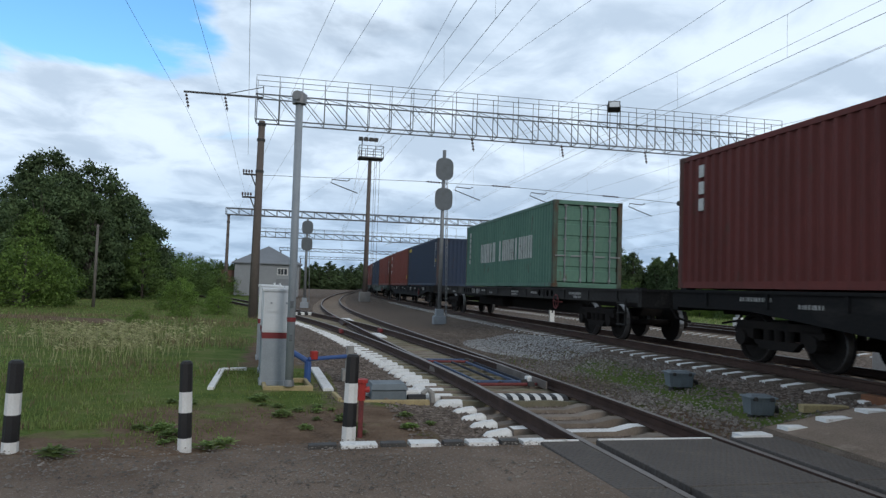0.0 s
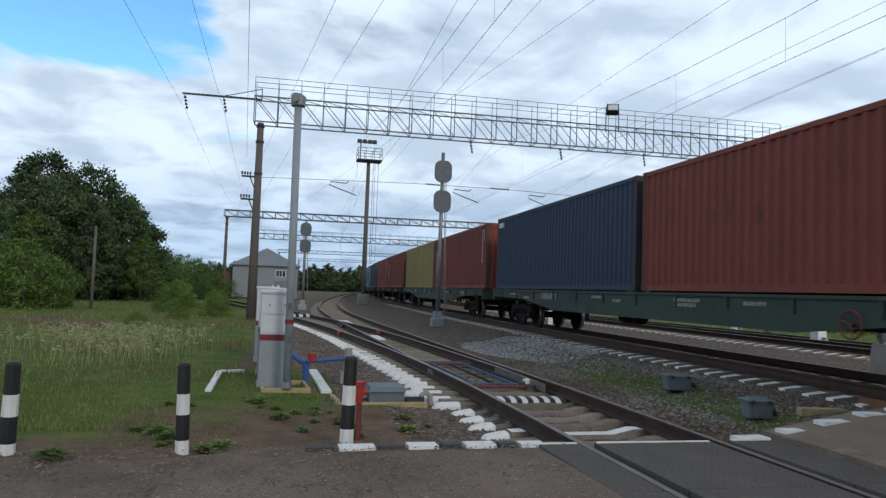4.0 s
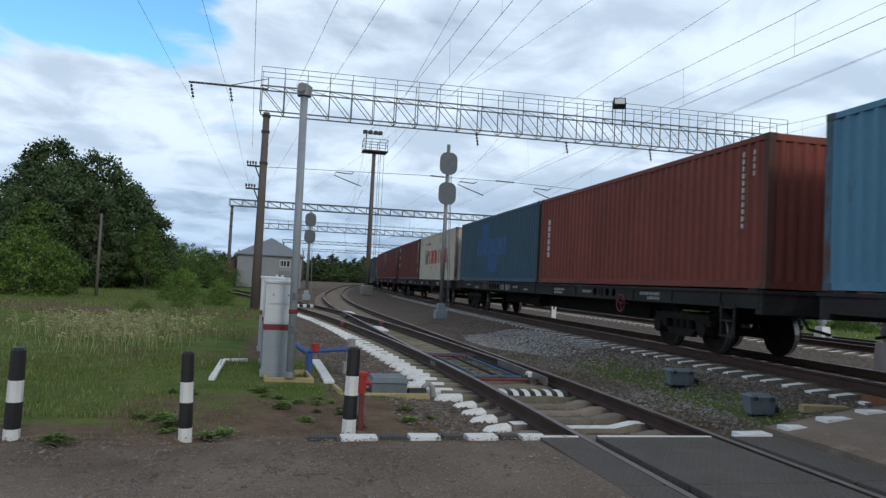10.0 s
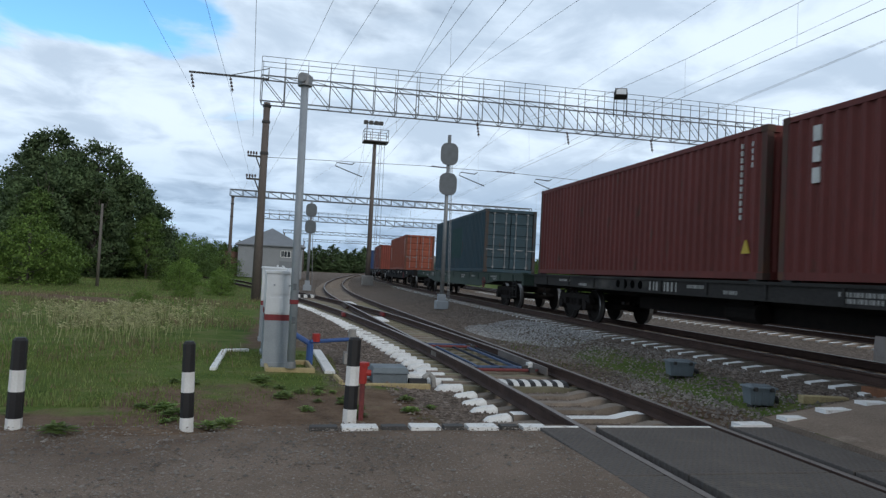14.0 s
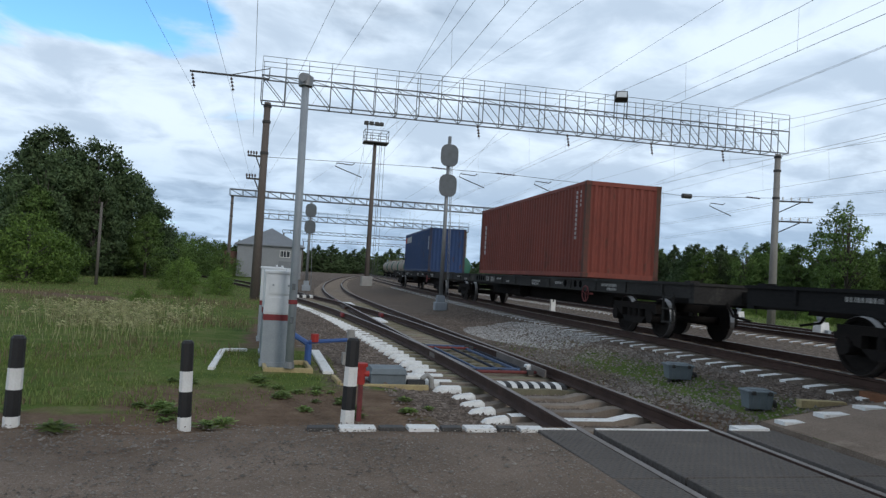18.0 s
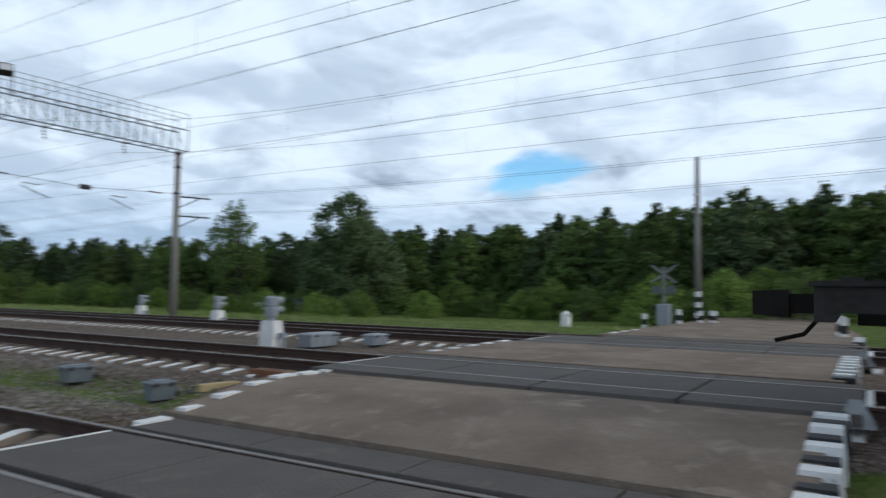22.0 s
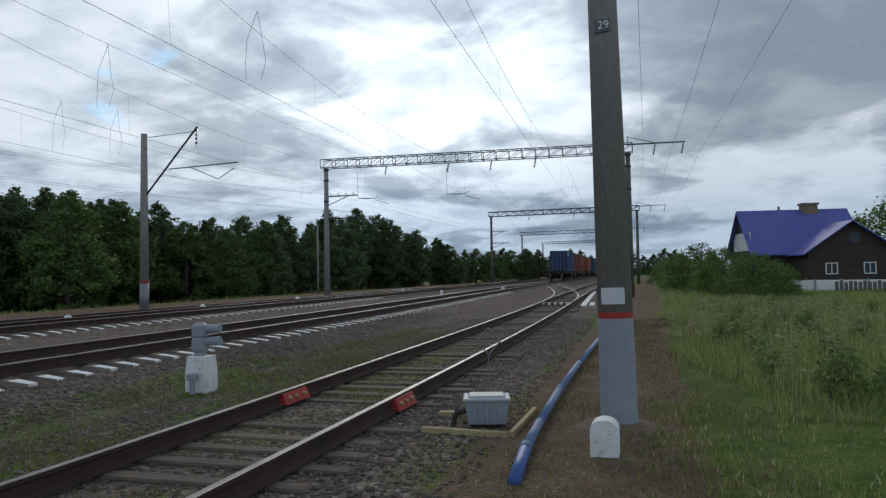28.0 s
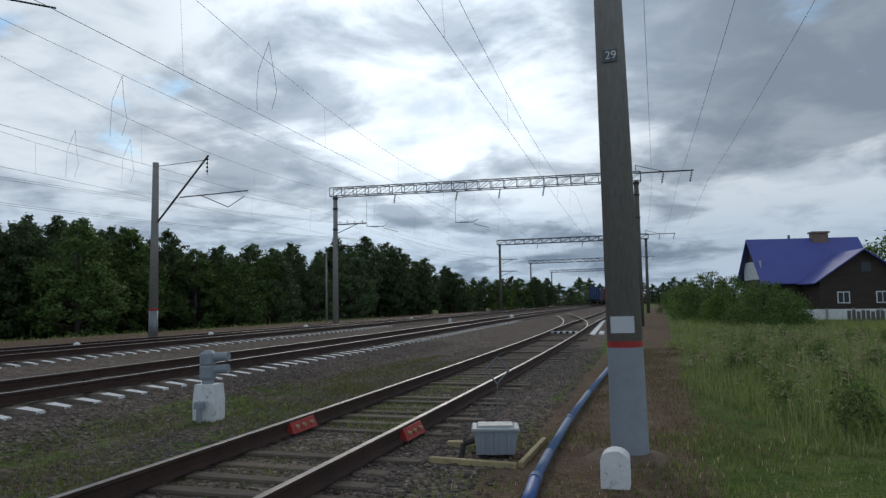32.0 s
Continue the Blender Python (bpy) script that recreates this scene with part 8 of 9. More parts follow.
def depot():
    t = thing("depot_building", pose(-1.3, 88, -0.4, 0, 0, 0), "pale grey sheet-clad depot with a low gable roof", "building")
    g = Geo(); g.box(-4.0, 0, 0, 3.6, 16, 3.9); part("wall", g, ["wall_grey"], t)
    A, B, C, D = (-4.35, -0.35, 3.85), (3.95, -0.35, 3.85), (3.95, 16.35, 3.85), (-4.35, 16.35, 3.85)
    E, F = (-0.2, 3.6, 6.1), (-0.2, 12.6, 6.1)
    for q in ((A, B, E), (B, C, F, E), (C, D, F), (D, A, E, F)):
        g = Geo(); n = len(q)
        g.v = [(x, y, z + 0.12) for x, y, z in q] + list(q)
        g.f = [tuple(range(n)), tuple(reversed(range(n, 2 * n)))] + [(k, n + k, n + (k + 1) % n, (k + 1) % n) for k in range(n)]
        g.m = [0] * len(g.f)
        part("roof", g, ["roof_grey"], t)
    for x in range(14):
        g = Geo(); g.box(-3.9 + x * 0.56, -0.03, 0, -3.84 + x * 0.56, 0, 3.8); part("sheet_rib", g, ["wall_grey"], t)
    g = Geo(); g.box(-5.6, 1.5, 0, -4.0, 12, 3.0); part("lean_to", g, ["brick_wall"], t, "brown lean-to")
    window(t, 1.6, 0, 3.0, 1.1, 0.7, -1, 2)
    g = Geo(); g.box(0.9, -0.06, 0, 2.6, 0.02, 2.1); part("door", g, ["roof_grey"], t)


depot()


def house():
    t = thing("house", pose(-11.4, -64.5, -0.4, 0, 0, 9), "brown timber house under a bright blue metal roof", "house")
    gabled(t, -3.9, -3.5, 4.0, 3.0, 0, 3.1, 6.4, "x", "dark_timber", "roof_blue", 0.45)
    gabled(t, -4.75, 2.0, 1.25, 6.5, 0, 2.9, 5.0, "y", "dark_timber", "roof_blue", 0.5)
    g = Geo(); g.box(4.01, -2.6, 3.1, 4.06, 2.2, 4.6); part("gable_boarding", g, ["light_grey"], t, "pale boarded gable")
    for x in (-3.0, -0.35):
        window(t, x, 6.5, 1.55, 0.72, 0.72, 1, 1)
    g = Geo(); g.box(-2.35, 6.5, 3.4, -1.65, 6.54, 4.1); part("gable_window", g, ["window_dark"], t, "small dark gable window")
    g = Geo(); g.box(-1.9, -0.6, 5.4, -0.7, 0.2, 7.0); g.box(-2.0, -0.7, 6.85, -0.6, 0.3, 7.0); part("chimney", g, ["red_brick"], t, "brown brick chimney")
    g = Geo(); g.rod((1.0, -0.3, 5.8), (1.0, -0.3, 6.8), 0.1, n=8); part("flue", g, ["steel"], t)
    f = thing("fence", pose(-9.2, -54.2, -0.35, 0, 0, -8), "white concrete fence before the brown house", "fence")
    for k in range(10):
        g = Geo(); g.box(-k * 1.6 - 1.55, -0.05, 0, -k * 1.6, 0.05, 0.72, 0, 0.02); part("fence_panel", g, ["whitewash"], f)
        g = Geo(); g.box(-k * 1.6 - 0.07, 0.0, 0, -k * 1.6 + 0.07, 0.14, 0.8); part("post", g, ["concrete"], f)
    w = thing("fence", pose(-9.0, -50.5, -0.4, 0, 0, -8), "weathered grey picket fence in the grass", "fence")
    for k in range(44):
        g = Geo(); g.box(-2.2 - k * 0.26 - 0.2, -0.015, 0, -2.2 - k * 0.26, 0.015, 0.72 + 0.05 * math.sin(k * 2.3), 0, 0.006); part("picket", g, ["pole_wood"], w)


house()
M["brick_red"] = mat("red_brick_wall", (0.23, 0.085, 0.055), (0.16, 0.062, 0.045), rough=0.9, scale=2, fine=12)
h2 = thing("shed", pose(-20.6, -63.5, -0.4, 0, 0, -14), "red brick shed with a grey sheet roof beside the house", "shed")
gabled(h2, -4, -2, 2.0, 2, 0, 2.5, 3.8, "x", "brick_red", "roof_grey")

# ---- far switch on the siding, to the south ----


def far_switch():
    y0 = -36.5
    x = siding_x(y0)
    bd = thing("striped_board", pose(x + 0.1, y0, SIDE_Z - 0.17), "black and white striped plate at the far switch", "striped plate")
    for i in range(9):
        g = Geo(); g.box(-0.69 + i * 0.153, -0.16, 0, -0.69 + (i + 1) * 0.153 - 0.002, 0.16, 0.10); part("stripe", g, ["white_paint" if i % 2 == 0 else "black_paint"], bd)
    t = thing("crossover_rails", pose(0, 0, SIDE_Z), "rails curving from the siding to the main track", "rails")
    def cross_x(y):
        f = smooth(0, 1, (-38 - y) / 62)
        return siding_x(y) * (1 - f) + main_x(y) * f
    for off in (-0.797, 0.797):
        part("rail", rail_geo(cross_x, off, 0.012, list(np.arange(-38.0, -101.0, -3.0))), ["rail_side", "rail_rust"], t)
    for a, b, w in (((3.3, -35.5), (4.6, -60), 0.28), ((2.9, -36.0), (3.1, -39), 0.25)):
        plank("trough_lid", a, b, w, 0.06, "whitewash", "whitewashed trough lids beside the far switch", "trough lid")


far_switch()
for x, y in ((10.5, -52),):
    marker(x + 0.2, y, 0.5, 0.25, "small black and white shunting marker")

# ---- overhead wires ----
SUPPORTS = [-190, -143, -94, -47, -9, 34, 84, 122, 170, 217]


def catenary(name, fx, z_contact, z_mess, label, y0=-190, y1=217, stagger=0.25):
    t = thing(name, pose(0, 0, 0), label, "overhead wire", "overhead wires")
    sup = [s for s in SUPPORTS if y0 <= s <= y1]
    con, mes, drop = Geo(), Geo(), Geo()
    all_c, all_m = [], []
    for i, (a, b) in enumerate(zip(sup[:-1], sup[1:])):
        sa, sb = stagger * (1 if i % 2 else -1), stagger * (-1 if i % 2 else 1)
        n = 10
        pc, pm = [], []
        for k in range(n + 1):
            f = k / n
            y = a + (b - a) * f
            x0 = fx(a) * (1 - f) + fx(b) * f
            pc.append((x0 + sa * (1 - f) + sb * f, y, z_contact))
            pm.append((x0 + 0.4 * (sa * (1 - f) + sb * f), y, z_mess - 4 * f * (1 - f) * (z_mess - z_contact - 0.85) * min(1.0, abs(b - a) / 45)))
        all_c += pc[:-1]
        all_m += pm[:-1]
        for k in range(1, n):
            if k % 2 == 1 or abs(b - a) > 40:
                drop.rod(pm[k], pc[k], 0.003, n=3, caps=False)
    con.sweep(all_c, 0.006, n=4)
    mes.sweep(all_m, 0.006, n=4)
    part("contact_wire", con, ["wire"], t)
    part("carrying_wire", mes, ["wire"], t)
    tagged(part("droppers", drop, ["wire"], t), kind="stuff")
    return t


catenary("siding_catenary", lambda y: siding_x(y) if y < 40 else 4.4 + bend(y), 6.3, 8.3, "thin overhead wires above the siding")
catenary("main_catenary", main_x, 6.25, 8.8, "thin overhead wires above the main track")
catenary("second_catenary", second_x, 6.25, 9.0, "thin overhead wires above the second track")
catenary("third_catenary", third_x, 6.2, 8.2, "thin overhead wires above the third track")


def feeder(name, pts, label, sag=0.9, r=0.006):
    g, run = Geo(), []
    for a, b in zip(pts[:-1], pts[1:]):
        a, b = Vector(a), Vector(b)
        P = []
        for k in range(13):
            f = k / 12
            p = a.lerp(b, f)
            P.append((p.x, p.y, p.z - 4 * f * (1 - f) * sag * (b - a).length / 45))
        run += P[1:] if run else P
    g.sweep(run, r, n=4)
    t = thing(name, pose(0, 0, 0), label, "overhead wire", "overhead wires")
    part("wire", g, ["wire"], t)


feeder("feeder_wire", [(-4.6, 85, 9.2), (-4.55, 34.2, 9.15), (-3.1, -47.6, 8.7), (-2.0, -93.5, 8.7), (3, -142, 8.7)], "thin feeder wire on the gantry arms", 0.5)
feeder("feeder_wire", [(-3.4, 85, 9.2), (-2.8, 34.2, 9.15), (-1.3, -47.6, 8.7), (-0.2, -93.5, 8.7), (4.8, -142, 8.7)], "thin feeder wire on the gantry arms", 0.5)
feeder("feeder_wire", [(-1.7, 34.2, 7.2), (0.1, -7.9, 9.3), (0.3, -47.6, 8.8), (1.6, -93.5, 8.8)], "thin feeder wire along the masts", 0.4)
for dx, z in ((26.9, 6.5), (27.4, 6.5), (26.7, 5.4), (27.3, 5.4)):
    feeder("line_wire", [(dx + 2.5, 84, z), (dx, 33.2, z), (dx + 1.2, -10.2, z + 0.5), (dx - 5.6, -46.4, z + 0.5), (dx - 7.0, -94, z + 0.5)], "thin line wires on the mast arms", 0.5, 0.006)
for far, mid, near in ((-5.15, -0.33, 3.75), (-3.68, 0.94, 4.8), (6.37, 4.78, 3.32), (6.63, 6.42, 6.09), (-0.29, 5.61, 10.45), (12.39, 11.31, 10.1), (16.83, 15.21, 13.45), (22.38, 18.61, 14.95), (21.8, 18.41, 15.07), (22.08, 22.5, 22.27), (32.62, 27.91, 23.23)):
    feeder("feeder_wire", [(far, 84, 9.0), (mid, 34, 9.0), (near, -9.0, 8.8)], "thin feeder wire under the gantries", 0.1)
feeder("feeder_wire", [(15.5, -9.0, 8.6), (15.5 + bend(-47), -47, 8.6), (15.5 + bend(-94), -94, 8.6)], "thin feeder wire under the gantries", 0.3)
def cross_span():
    """A cable between the gantry masts that steadies the contact wires."""
    t = thing("cross_span", pose(0, 0, 0), "thin steel cable with steady arms between the gantry masts", "cross span")
    g = Geo(); g.sweep([(-1.15, 34.3, 6.28), (6.3, 34.05, 6.46), (11.0, 33.9, 6.46), (17.0, 33.7, 6.28), (20.7, 33.6, 6.14), (26.0, 33.4, 6.45)], 0.012, n=4); part("span_wire", g, ["wire"], t)
    for x, l in ((7.3, 0.9), (10.7, 1.1), (16.6, 1.0), (24.6, 0.9)):
        y = 34.27 - 0.032 * (x + 1.15)
        z = float(np.interp(x, [-1.15, 6.3, 11.0, 17.0, 20.7, 26.0], [6.28, 6.46, 6.46, 6.28, 6.14, 6.45]))
        part("insulator", insulator_geo((x - l / 2, y, z + 0.01), (x + l / 2, y, z - 0.01), 6, 0.05), ["insulator"], t)
    g = Geo(); g.rod((20.45, 33.6, 6.15), (20.95, 33.6, 6.15), 0.13, n=10); part("weight", g, ["dark_steel"], t)
    for x, z in ((2.6, 6.3), (8.7, 6.3), (12.6, 6.25), (18.0, 6.0), (22.4, 5.9)):
        y = 34.2 - 0.032 * (x + 1.15)
        g = Geo(); g.sweep([(x + 0.5, y, z + 0.03), (x + 0.38, y, z - 0.06), (x - 0.35, y, z - 0.02), (x - 0.42, y, z - 0.18), (x + 0.1, y, z - 0.36), (x + 0.9, y, z - 0.62)], 0.024, n=5); part("steady_arm", g, ["dark_steel"], t)


cross_span()
for y, xs in ((-9.2, (9.84, 17.2, 22.0)), (-47, (11.3, 18.0)), (84, (12.5, 18.7))):
    for x in xs:
        t = thing("registration_arm", pose(x, y, 0), "steel arm holding the contact wire", "registration arm", "registration arms")
        g = Geo(); g.rod((2.2, 0, 6.75), (0.9, 0, 6.72), 0.025, n=5); g.rod((0.9, 0, 6.72), (0.6, 0, 6.9), 0.02, n=5); g.rod((0.9, 0, 6.60), (-0.2, 0, 6.28), 0.018, n=5); g.rod((2.2, 0, 6.75), (2.2, 0, 8.6), 0.012, n=4); part("arm", g, ["dark_steel"], t)
        part("insulator", insulator_geo((1.9, 0, 6.75), (1.2, 0, 6.73), 3, 0.06), ["insulator"], t)
for x, y in ((9.75, -16.2), (15.4, -17.2), (21.9, -22.0), (21.0, -24.0)):
    t = thing("jumper_wires", pose(x, y, 0), "hanging jumper wires between the overhead wires", "jumper wire", "jumper wires")
    g = Geo()
    for s in (-1, 1):
        g.sweep([(0, 0, 8.2), (0.22 * s, 0.15, 7.4), (0.3 * s, 0.1, 6.8), (0.22 * s, 0.2, 6.3)], 0.006, n=4)
    part("jumper", g, ["wire"], t)

# ---- grass, weeds and loose stones ----


def blades(name, spots, mats, label, seed, pale=0.0):
    """Grass as many single blades; spots: (x, y, height, width)."""
    rs = np.random.RandomState(seed)
    P = np.array(spots, dtype=np.float64)
    n = len(P)
    a = rs.uniform(0, 2 * np.pi, n)
    lean = rs.uniform(0.05, 0.55, n) * P[:, 2]
    b = rs.uniform(0, 2 * np.pi, n)
    z = np.array([ground_z(x, y) for x, y in P[:, :2]]) - 0.02
    dx, dy = np.cos(a) * P[:, 3], np.sin(a) * P[:, 3]
    tx, ty = np.cos(b) * lean, np.sin(b) * lean
    V = np.zeros((n, 5, 3))
    V[:, 0] = np.stack([P[:, 0] - dx, P[:, 1] - dy, z], 1)
    V[:, 1] = np.stack([P[:, 0] + dx, P[:, 1] + dy, z], 1)
    V[:, 2] = np.stack([P[:, 0] + dx * 0.8 + tx * 0.35, P[:, 1] + dy * 0.8 + ty * 0.35, z + P[:, 2] * 0.6], 1)
    V[:, 3] = np.stack([P[:, 0] - dx * 0.8 + tx * 0.35, P[:, 1] - dy * 0.8 + ty * 0.35, z + P[:, 2] * 0.6], 1)
    V[:, 4] = np.stack([P[:, 0] + tx, P[:, 1] + ty, z + P[:, 2]], 1)
    F = []
    for i in range(n):
        k = 5 * i
        F.append((k, k + 1, k + 2, k + 3)); F.append((k + 3, k + 2, k + 4))
    me = bpy.data.meshes.new(name)
    me.from_pydata(V.reshape(-1, 3).tolist(), [], F)
    for m in mats:
        me.materials.append(M[m])
    if len(mats) > 1:
        pick = (rs.uniform(0, 1, n) < pale).astype(int)
        me.polygons.foreach_set("material_index", np.repeat(pick, 2))
    me.update()
    return tagged(new(name, me), label, "grass", kind="stuff")


def scatter(rs, n, x0, x1, y0, y1, h, w, keep=None, near=None):
    out = []
    for _ in range(n):
        y = rs.uniform(0, 1)
        y = y0 + (y1 - y0) * (y ** 1.7 if near == "lo" else y)
        x = rs.uniform(x0, x1)
        if keep is not None and not keep(x, y, rs):
            continue
        d = math.hypot(x, y)
        k = 0.7 + 0.3 * noise.noise((x * 0.25, y * 0.25, 9)) + 0.35 * noise.noise((x * 0.9, y * 0.9, 5))
        if y < -8 and h > 0.4:
            k *= 0.3 + 0.7 * smooth(-8.4, -10.5, y) * smooth(0.2, -1.4, x)
        out.append((x, y, h * max(k, 0.25) * rs.uniform(0.6, 1.25), w * (1 + d / 30)))
    return out


def patchy(x, y, rs):
    return noise.noise((x * 0.5, y * 0.5, 2)) + rs.uniform(-0.5, 0.5) > -0.12


rs = random.Random(3)
blades("meadow_grass", scatter(rs, 90000, -26, -0.9, 8.6, 62, 0.135, 0.0055, lambda x, y, r: x < -1.0 + 0.6 * math.sin(y * 0.4) and not (noise.noise((x * 0.35, y * 0.35, 21)) > 0.30 and y < 22) and not (x < -6 and abs(y - (30.5 - 0.55 * (x + 8.5))) < 1.4), "lo"), ["grass", "grass_dry"], "rough green meadow grass", 1, 0.12)
blades("short_grass", scatter(rs, 52000, -8, 1.0, 7.3, 14, 0.085, 0.0042, lambda x, y, r: patchy(x, y, r) and noise.noise((x * 0.8, y * 0.8, 91)) + 0.22 * (y - 9.4) - 0.24 * (x + 1.4) + r.uniform(-0.3, 0.3) > -0.08), ["grass_short", "grass"], "short patchy grass beside the road", 2, 0.3)
blades("seed_grass", scatter(rs, 1500, -6.6, -1.9, 14.5, 24.0, 0.30, 0.0035, lambda x, y, r: noise.noise((x * 0.3, y * 0.3, 12)) + r.uniform(-0.25, 0.25) > 0.14), ["grass_pale", "grass"], "tall pale seeding grass in the meadow", 3, 0.45)
blades("tall_grass", scatter(rs, 80000, -16, 0.6, -8.6, -52, 0.48, 0.004, lambda x, y, r: x < -0.75 - 0.55 * math.sin(y * 0.5) - 0.03 * abs(y + 12) + (0.7 if y < -22 else 0), "lo"), ["grass", "grass_pale"], "tall green grass with seed heads beside the masts", 4, 0.06)
blades("verge_grass", scatter(rs, 22000, -5.5, 2.3, -9.5, -3.4, 0.12, 0.005, lambda x, y, r: noise.noise((x * 0.6, y * 0.6, 33)) + r.uniform(-0.5, 0.5) > (-0.1 if x < 0.2 else 0.06)), ["grass_short", "grass_pale"], "short verge grass with dry stalks", 5, 0.14)
blades("strip_grass", scatter(rs, 36000, 5.05, 7.3, -22, -0.2, 0.085, 0.0055, lambda x, y, r: noise.noise((x * 0.9, y * 0.6, 41)) + r.uniform(-0.4, 0.4) > 0.06 - 0.36 * (1 if 6.35 < x - bend(y) < 7.0 else 0)), ["grass_short", "grass_dry"], "short grass strip between siding and main track", 6, 0.4)
blades("strip_grass", scatter(rs, 6000, 5.2, 7.6, 7.6, 18, 0.09, 0.006, lambda x, y, r: noise.noise((x * 0.7, y * 0.35, 51)) + r.uniform(-0.5, 0.5) > 0.08), ["grass_short", "grass_dry"], "sparse grass between siding and main track", 7, 0.55)
blades("track_weeds", scatter(rs, 11000, 3.1, 4.6, -16, -2.0, 0.085, 0.005, lambda x, y, r: noise.noise((x * 0.8, y * 0.8, 61)) + r.uniform(-0.4, 0.4) > 0.02), ["grass_short", "grass"], "weeds between the siding's sleepers", 8, 0.2)
blades("far_bank_grass", scatter(rs, 13000, 26, 36, -75, 60, 0.28, 0.006, lambda x, y, r: not (-1 < y < 8.5) and (y > 0 or (x > 28.5 and r.random() < 0.35))), ["grass", "grass_pale"], "grass bank before the wood", 9, 0.10)

blades("dry_grass", scatter(rs, 22000, -1.2, 1.3, -26, -4.6, 0.10, 0.0045, lambda x, y, r: noise.noise((x * 0.9, y * 0.6, 71)) + r.uniform(-0.4, 0.4) > -0.2), ["grass_dry", "grass_short"], "dry brown grass round the mast", 10, 0.22)
blades("dry_grass", scatter(rs, 20000, -14, -0.6, 9.5, 34, 0.24, 0.005, lambda x, y, r: noise.noise((x * 0.28, y * 0.28, 81)) + r.uniform(-0.25, 0.25) > 0.10), ["grass_dry", "grass_pale"], "patches of dry brown meadow grass", 11, 0.2)


def seed_heads(name, spots, label, seed):
    """Thin stalks, each with a feathery head of small pale slips."""
    rs = random.Random(seed)
    v, f = [], []
    for x, y, h in spots:
        z = ground_z(x, y)
        lx, ly = rs.uniform(-0.18, 0.18) * h, rs.uniform(-0.18, 0.18) * h
        w = 0.0022 * (1 + math.hypot(x, y) / 30)
        n = len(v)
        v += [(x - w, y, z), (x + w, y, z), (x + lx + w, y + ly, z + h), (x + lx - w, y + ly, z + h)]
        f.append((n, n + 1, n + 2, n + 3))
        for k in range(9):
            q = rs.uniform(0.74, 1.02)
            px, py, pz = x + lx * q, y + ly * q, z + h * q
            a, l = rs.uniform(0, 6.28), rs.uniform(0.03, 0.085)
            n = len(v)
            dx, dy = math.cos(a) * l, math.sin(a) * l
            v += [(px, py, pz), (px + dx - dy * 0.2, py + dy + dx * 0.2, pz + l * 0.3), (px + dx * 1.5, py + dy * 1.5, pz + l * 0.2), (px + dx + dy * 0.2, py + dy - dx * 0.2, pz + l * 0.6)]
            f.append((n, n + 1, n + 2, n + 3))
    me = bpy.data.meshes.new(name)
    me.from_pydata(v, [], f)
    me.materials.append(M["grass_pale"])
    return tagged(new(name, me), label, "grass", kind="stuff")


heads = []
while len(heads) < 430:
    x, y = rs.gauss(-3.9, 0.95), rs.gauss(18.6, 1.9)
    if x < -1.4 and y > 14 and noise.noise((x * 0.5, y * 0.5, 12)) + rs.uniform(-0.35, 0.35) > 0.0:
        heads.append((x, y, rs.uniform(0.24, 0.55)))
seed_heads("seed_heads", heads, "pale feathery seed heads over the meadow", 21)
heads = []
while len(heads) < 420:
    x, y = rs.uniform(-6, 0.2), -8.8 - 20 * rs.random() ** 1.6
    if x < -0.8 - 0.55 * math.sin(y * 0.5) and noise.noise((x * 0.6, y * 0.6, 17)) + rs.uniform(-0.3, 0.3) > 0.0:
        heads.append((x, y, rs.uniform(0.5, 0.85)))
seed_heads("seed_heads", heads, "pale feathery seed heads over the tall grass", 22)


def weed(x, y, s, label="leafy green weed by the road"):
    g = Geo()
    r = random.Random(int(x * 100 + y * 10))
    for i in range(90):
        a, l, up = r.uniform(0, 6.28), r.uniform(0.03, 0.19) * s * (0.7 + 0.5 * r.random()), r.uniform(-0.015, 0.035) * s
        w = 0.030 * s
        d, q = (math.cos(a), math.sin(a)), (-math.sin(a), math.cos(a))
        z = 0.012 + r.uniform(0, 0.085) * s * max(1 - 0.75 * l / (0.2 * s), 0)
        g.quad((0.3 * l * d[0], 0.3 * l * d[1], z), (0.65 * l * d[0] + w * q[0], 0.65 * l * d[1] + w * q[1], z + up * 0.8), (l * d[0], l * d[1], z + up), (0.65 * l * d[0] - w * q[0], 0.65 * l * d[1] - w * q[1], z + up * 0.8))
    t = thing("weed", pose(x, y, ground_z(x, y)), label, "weed", "weeds by the road")
    part("leaves", g, ["leaf_herb"], t)


for x, y, s in ((-1.85, 6.85, 1.1), (-0.45, 7.2, 1.0), (-0.62, 7.35, 0.8), (0.1, 9.4, 1.0), (-1.2, 8.5, 1.1), (-1.05, 8.2, 1.0), (0.95, 8.3, 0.8), (-0.2, 10.6, 1.1), (1.6, 8.6, 0.7), (-2.9, 7.2, 1.0)):
    weed(x, y, s)
for _ in range(36):
    x, y = rs.uniform(-2.8, 2.3), rs.uniform(7.2, 10.4)
    if noise.noise((x * 0.7, y * 0.7, 15)) > -0.05:
        weed(x, y, rs.uniform(0.3, 0.8), "low leafy weed on the bare ground")


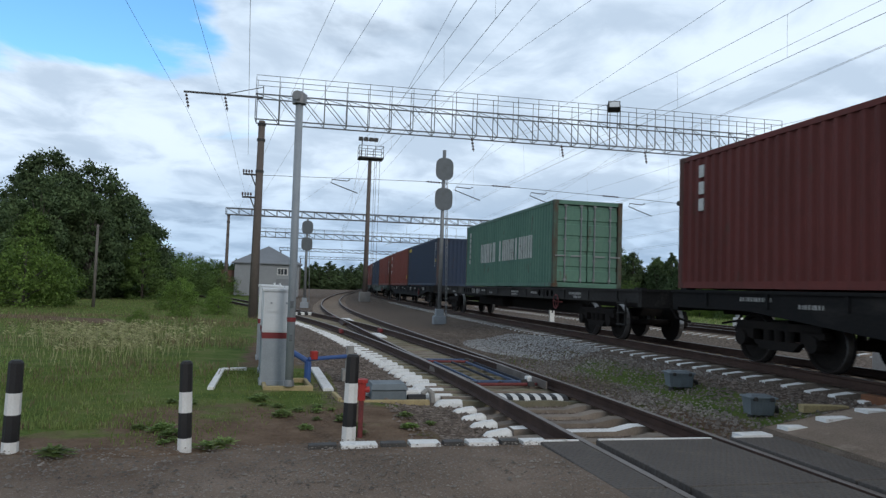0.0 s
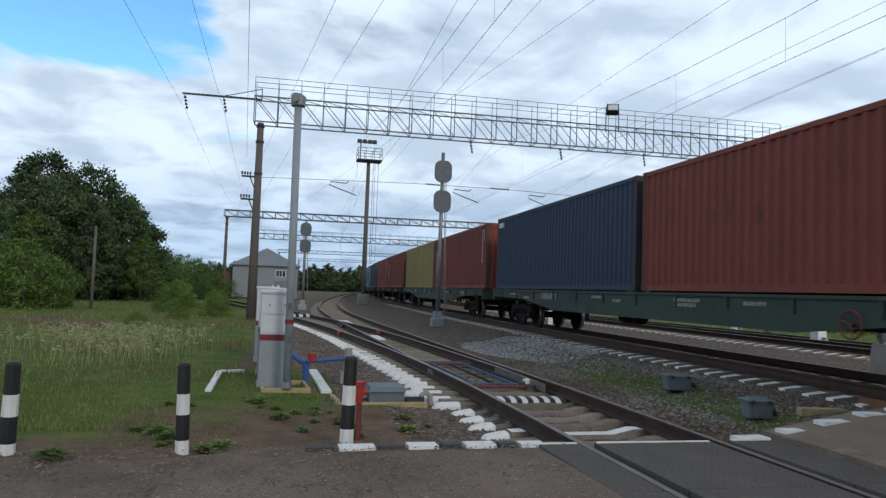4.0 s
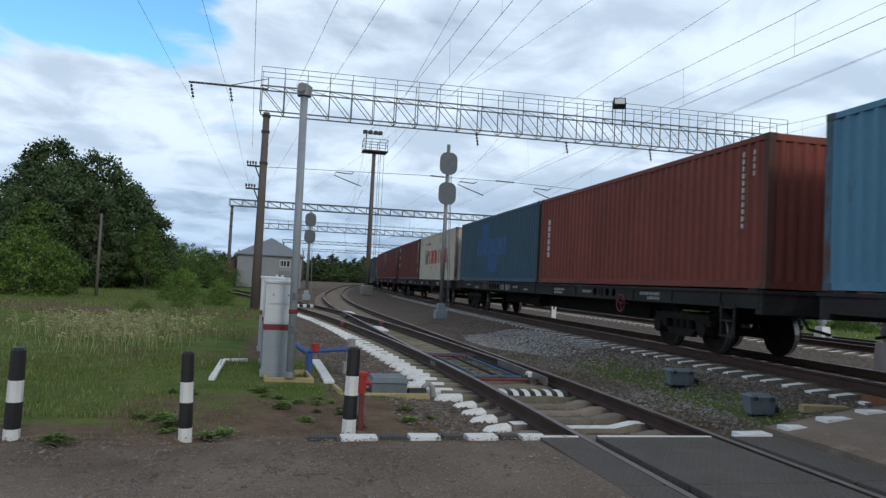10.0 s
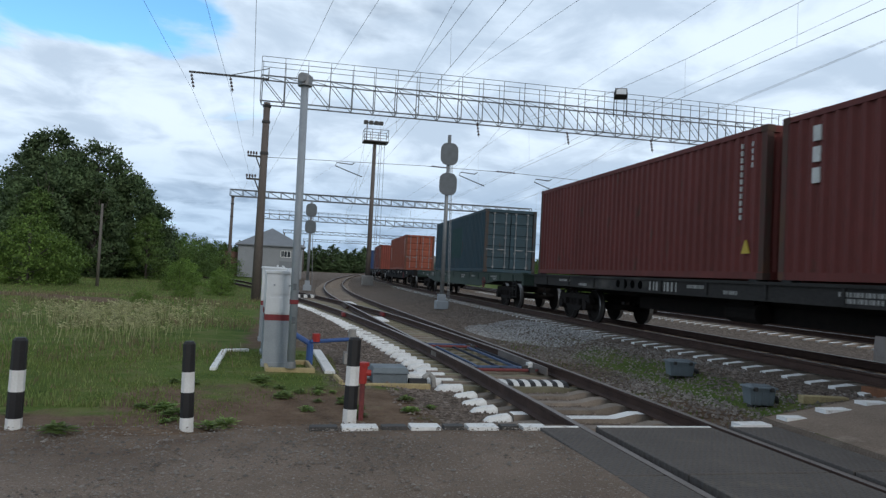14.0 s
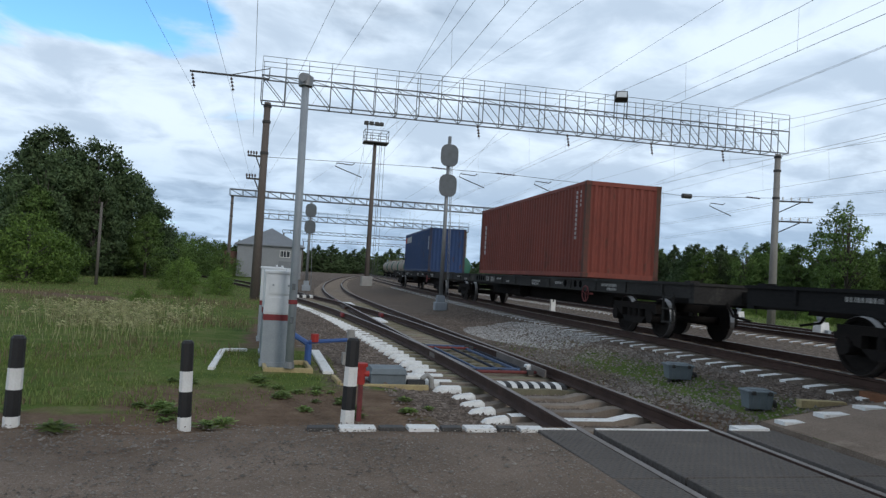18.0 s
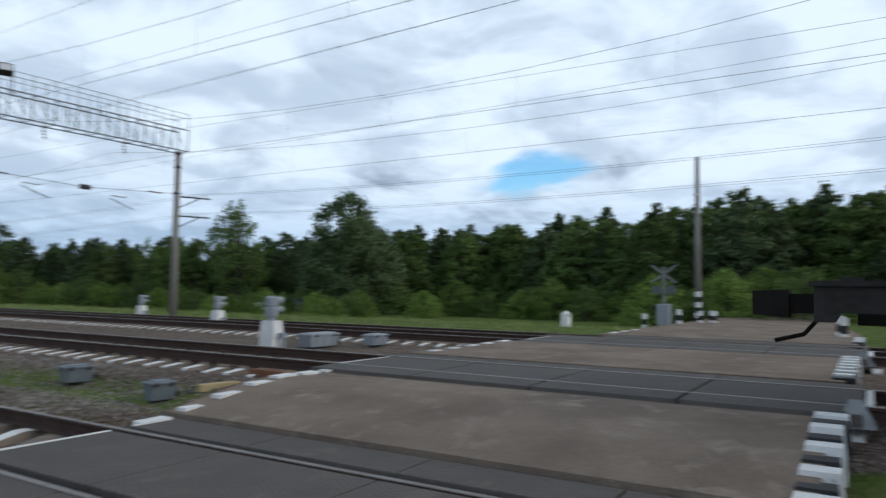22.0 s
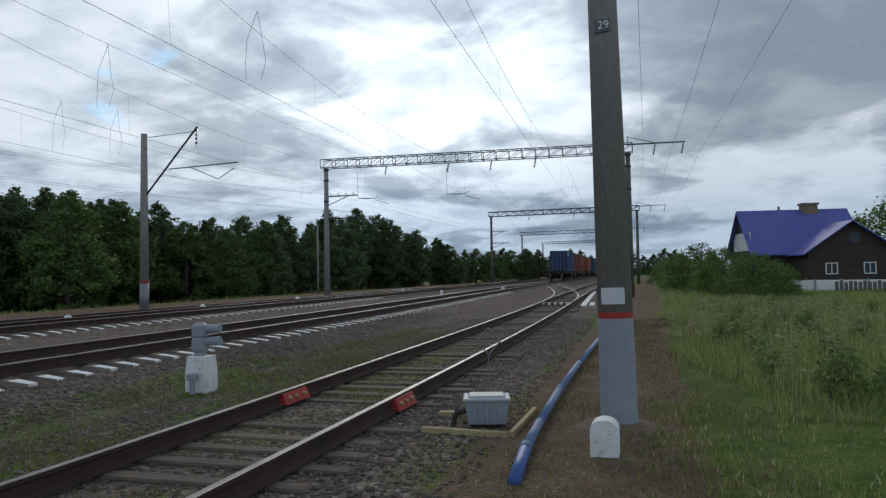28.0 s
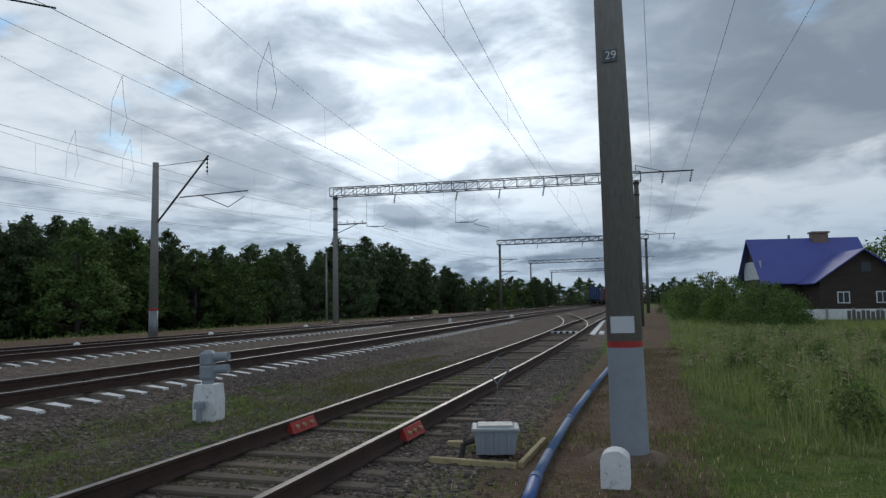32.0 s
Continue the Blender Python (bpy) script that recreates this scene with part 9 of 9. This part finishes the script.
def stones(name, spots, m, label, seed):
    rs = random.Random(seed)
    g = Geo()
    for x, y, s in spots:
        z = ground_z(x, y) + s * 0.15
        n = len(g.v)
        p = [(rs.uniform(0.6, 1.1) * s * d[0] + x, rs.uniform(0.6, 1.1) * s * d[1] + y, rs.uniform(0.5, 0.9) * s * d[2] + z) for d in ((1, 0.2, 0), (0, 1, 0.2), (-1, -0.1, 0), (0.1, -1, 0), (0.1, 0.1, 1))]
        g.v += p
        for f in ((0, 1, 4), (1, 2, 4), (2, 3, 4), (3, 0, 4)):
            g.f.append(tuple(n + k for k in f)); g.m.append(0)
    return tagged(part(name, g, [m]), label, "stones", kind="stuff")


M["stone"] = leaf_mat("crushed_stone", (0.125, 0.098, 0.082), (0.27, 0.225, 0.195))
M["stone_mixed"] = leaf_mat("mixed_ballast", (0.15, 0.125, 0.108), (0.34, 0.31, 0.28))
M["stone_pale"] = leaf_mat("pale_gravel", (0.46, 0.45, 0.44), (0.64, 0.63, 0.62))
spots = []
for _ in range(30000):
    y = rs.uniform(7.4, 30) if rs.random() < 0.5 else rs.uniform(-26, -1.0)
    x = rs.choice((rs.uniform(1.5, 2.6), rs.uniform(5.0, 6.4), rs.uniform(6.6, 9.0), rs.uniform(2.4, 3.0), rs.uniform(7.2, 8.6)))
    if y > 15 and rs.random() < 0.3:
        x = rs.uniform(0.6, 2.6)
    spots.append((x + bend(y), y, rs.uniform(0.018, 0.042)))
for _ in range(8000):
    y = rs.uniform(7.4, 22) if rs.random() < 0.5 else rs.uniform(-22, -1.0)
    spots.append((siding_x(y) + rs.uniform(-0.7, 0.7), y, rs.uniform(0.015, 0.035)))
stones("loose_ballast", spots, "stone", "loose crushed stone along the tracks", 4)
rough = []
for _ in range(7000):
    y = rs.uniform(7.6, 18)
    x = rs.uniform(5.1, 8.3)
    if noise.noise((x * 0.7, y * 0.35, 51)) < 0.12 + rs.uniform(-0.15, 0.15):
        rough.append((x, y, rs.uniform(0.018, 0.045)))
stones("loose_ballast", rough, "stone_mixed", "coarse pale and brown ballast between the tracks", 8)
rough = []
for _ in range(9000):
    y = rs.uniform(-20, -0.6)
    x = rs.uniform(5.0, 8.4)
    if noise.noise((x * 0.7, y * 0.35, 41)) < 0.10 + rs.uniform(-0.2, 0.2):
        rough.append((x + bend(y), y, rs.uniform(0.016, 0.040)))
stones("loose_ballast", rough, "stone", "coarse brown ballast between the tracks", 9)
pale = []
for _ in range(5200):
    a, q = rs.uniform(0, 6.28), math.sqrt(rs.uniform(0, 1))
    pale.append((7.3 + 1.7 * q * math.cos(a), 20.2 + 3.6 * q * math.sin(a), rs.uniform(0.02, 0.05)))
stones("gravel_heap", pale, "stone_pale", "spread of pale grey gravel between the tracks", 6)
peb = []
for _ in range(24000):
    x, y = rs.uniform(-5.5, 2.6), rs.uniform(3.0, 7.6)
    if noise.noise((x * 0.9, y * 0.9, 77)) + rs.uniform(-0.5, 0.5) > -0.15:
        peb.append((x, y, rs.uniform(0.005, 0.015) if rs.random() < 0.94 else rs.uniform(0.015, 0.028)))


def pebbles():
    g = Geo()
    for x, y, s in peb:
        z = max(road_z(x) if y < 7.1 else -9, ground_z(x, y)) + 0.004
        n = len(g.v)
        g.v += [(x + s, y, z), (x, y + s * 0.8, z), (x - s, y, z), (x, y - s * 0.8, z), (x, y, z + s * 0.6)]
        for f in ((0, 1, 4), (1, 2, 4), (2, 3, 4), (3, 0, 4)):
            g.f.append(tuple(n + k for k in f)); g.m.append(0)
    tagged(part("pebbles", g, ["stone_mixed"]), "small pebbles on the gravel road", "pebbles", kind="stuff")


pebbles()


def travelled(t):
    """Metres run by the train: an even speed that eases off a little towards the end."""
    ease = 0.0 if t < 17.5 else 0.30 * (t - 17.5) * smooth(17.5, 19.0, t) if t < 22 else 1.35 + 0.06 * (t - 22)
    return SPEED * t - ease


def motions():
    """The train runs along the main track."""
    times = [i * 0.5 for i in range(65)]
    for ob, u, z in MOVERS:
        rows = []
        for t in times:
            y = u - travelled(t)
            rows.append((t, pose(main_x(y), y, z, 0, 0, -math.degrees(math.atan(slope(y))))))
        walk(ob, rows)


motions()
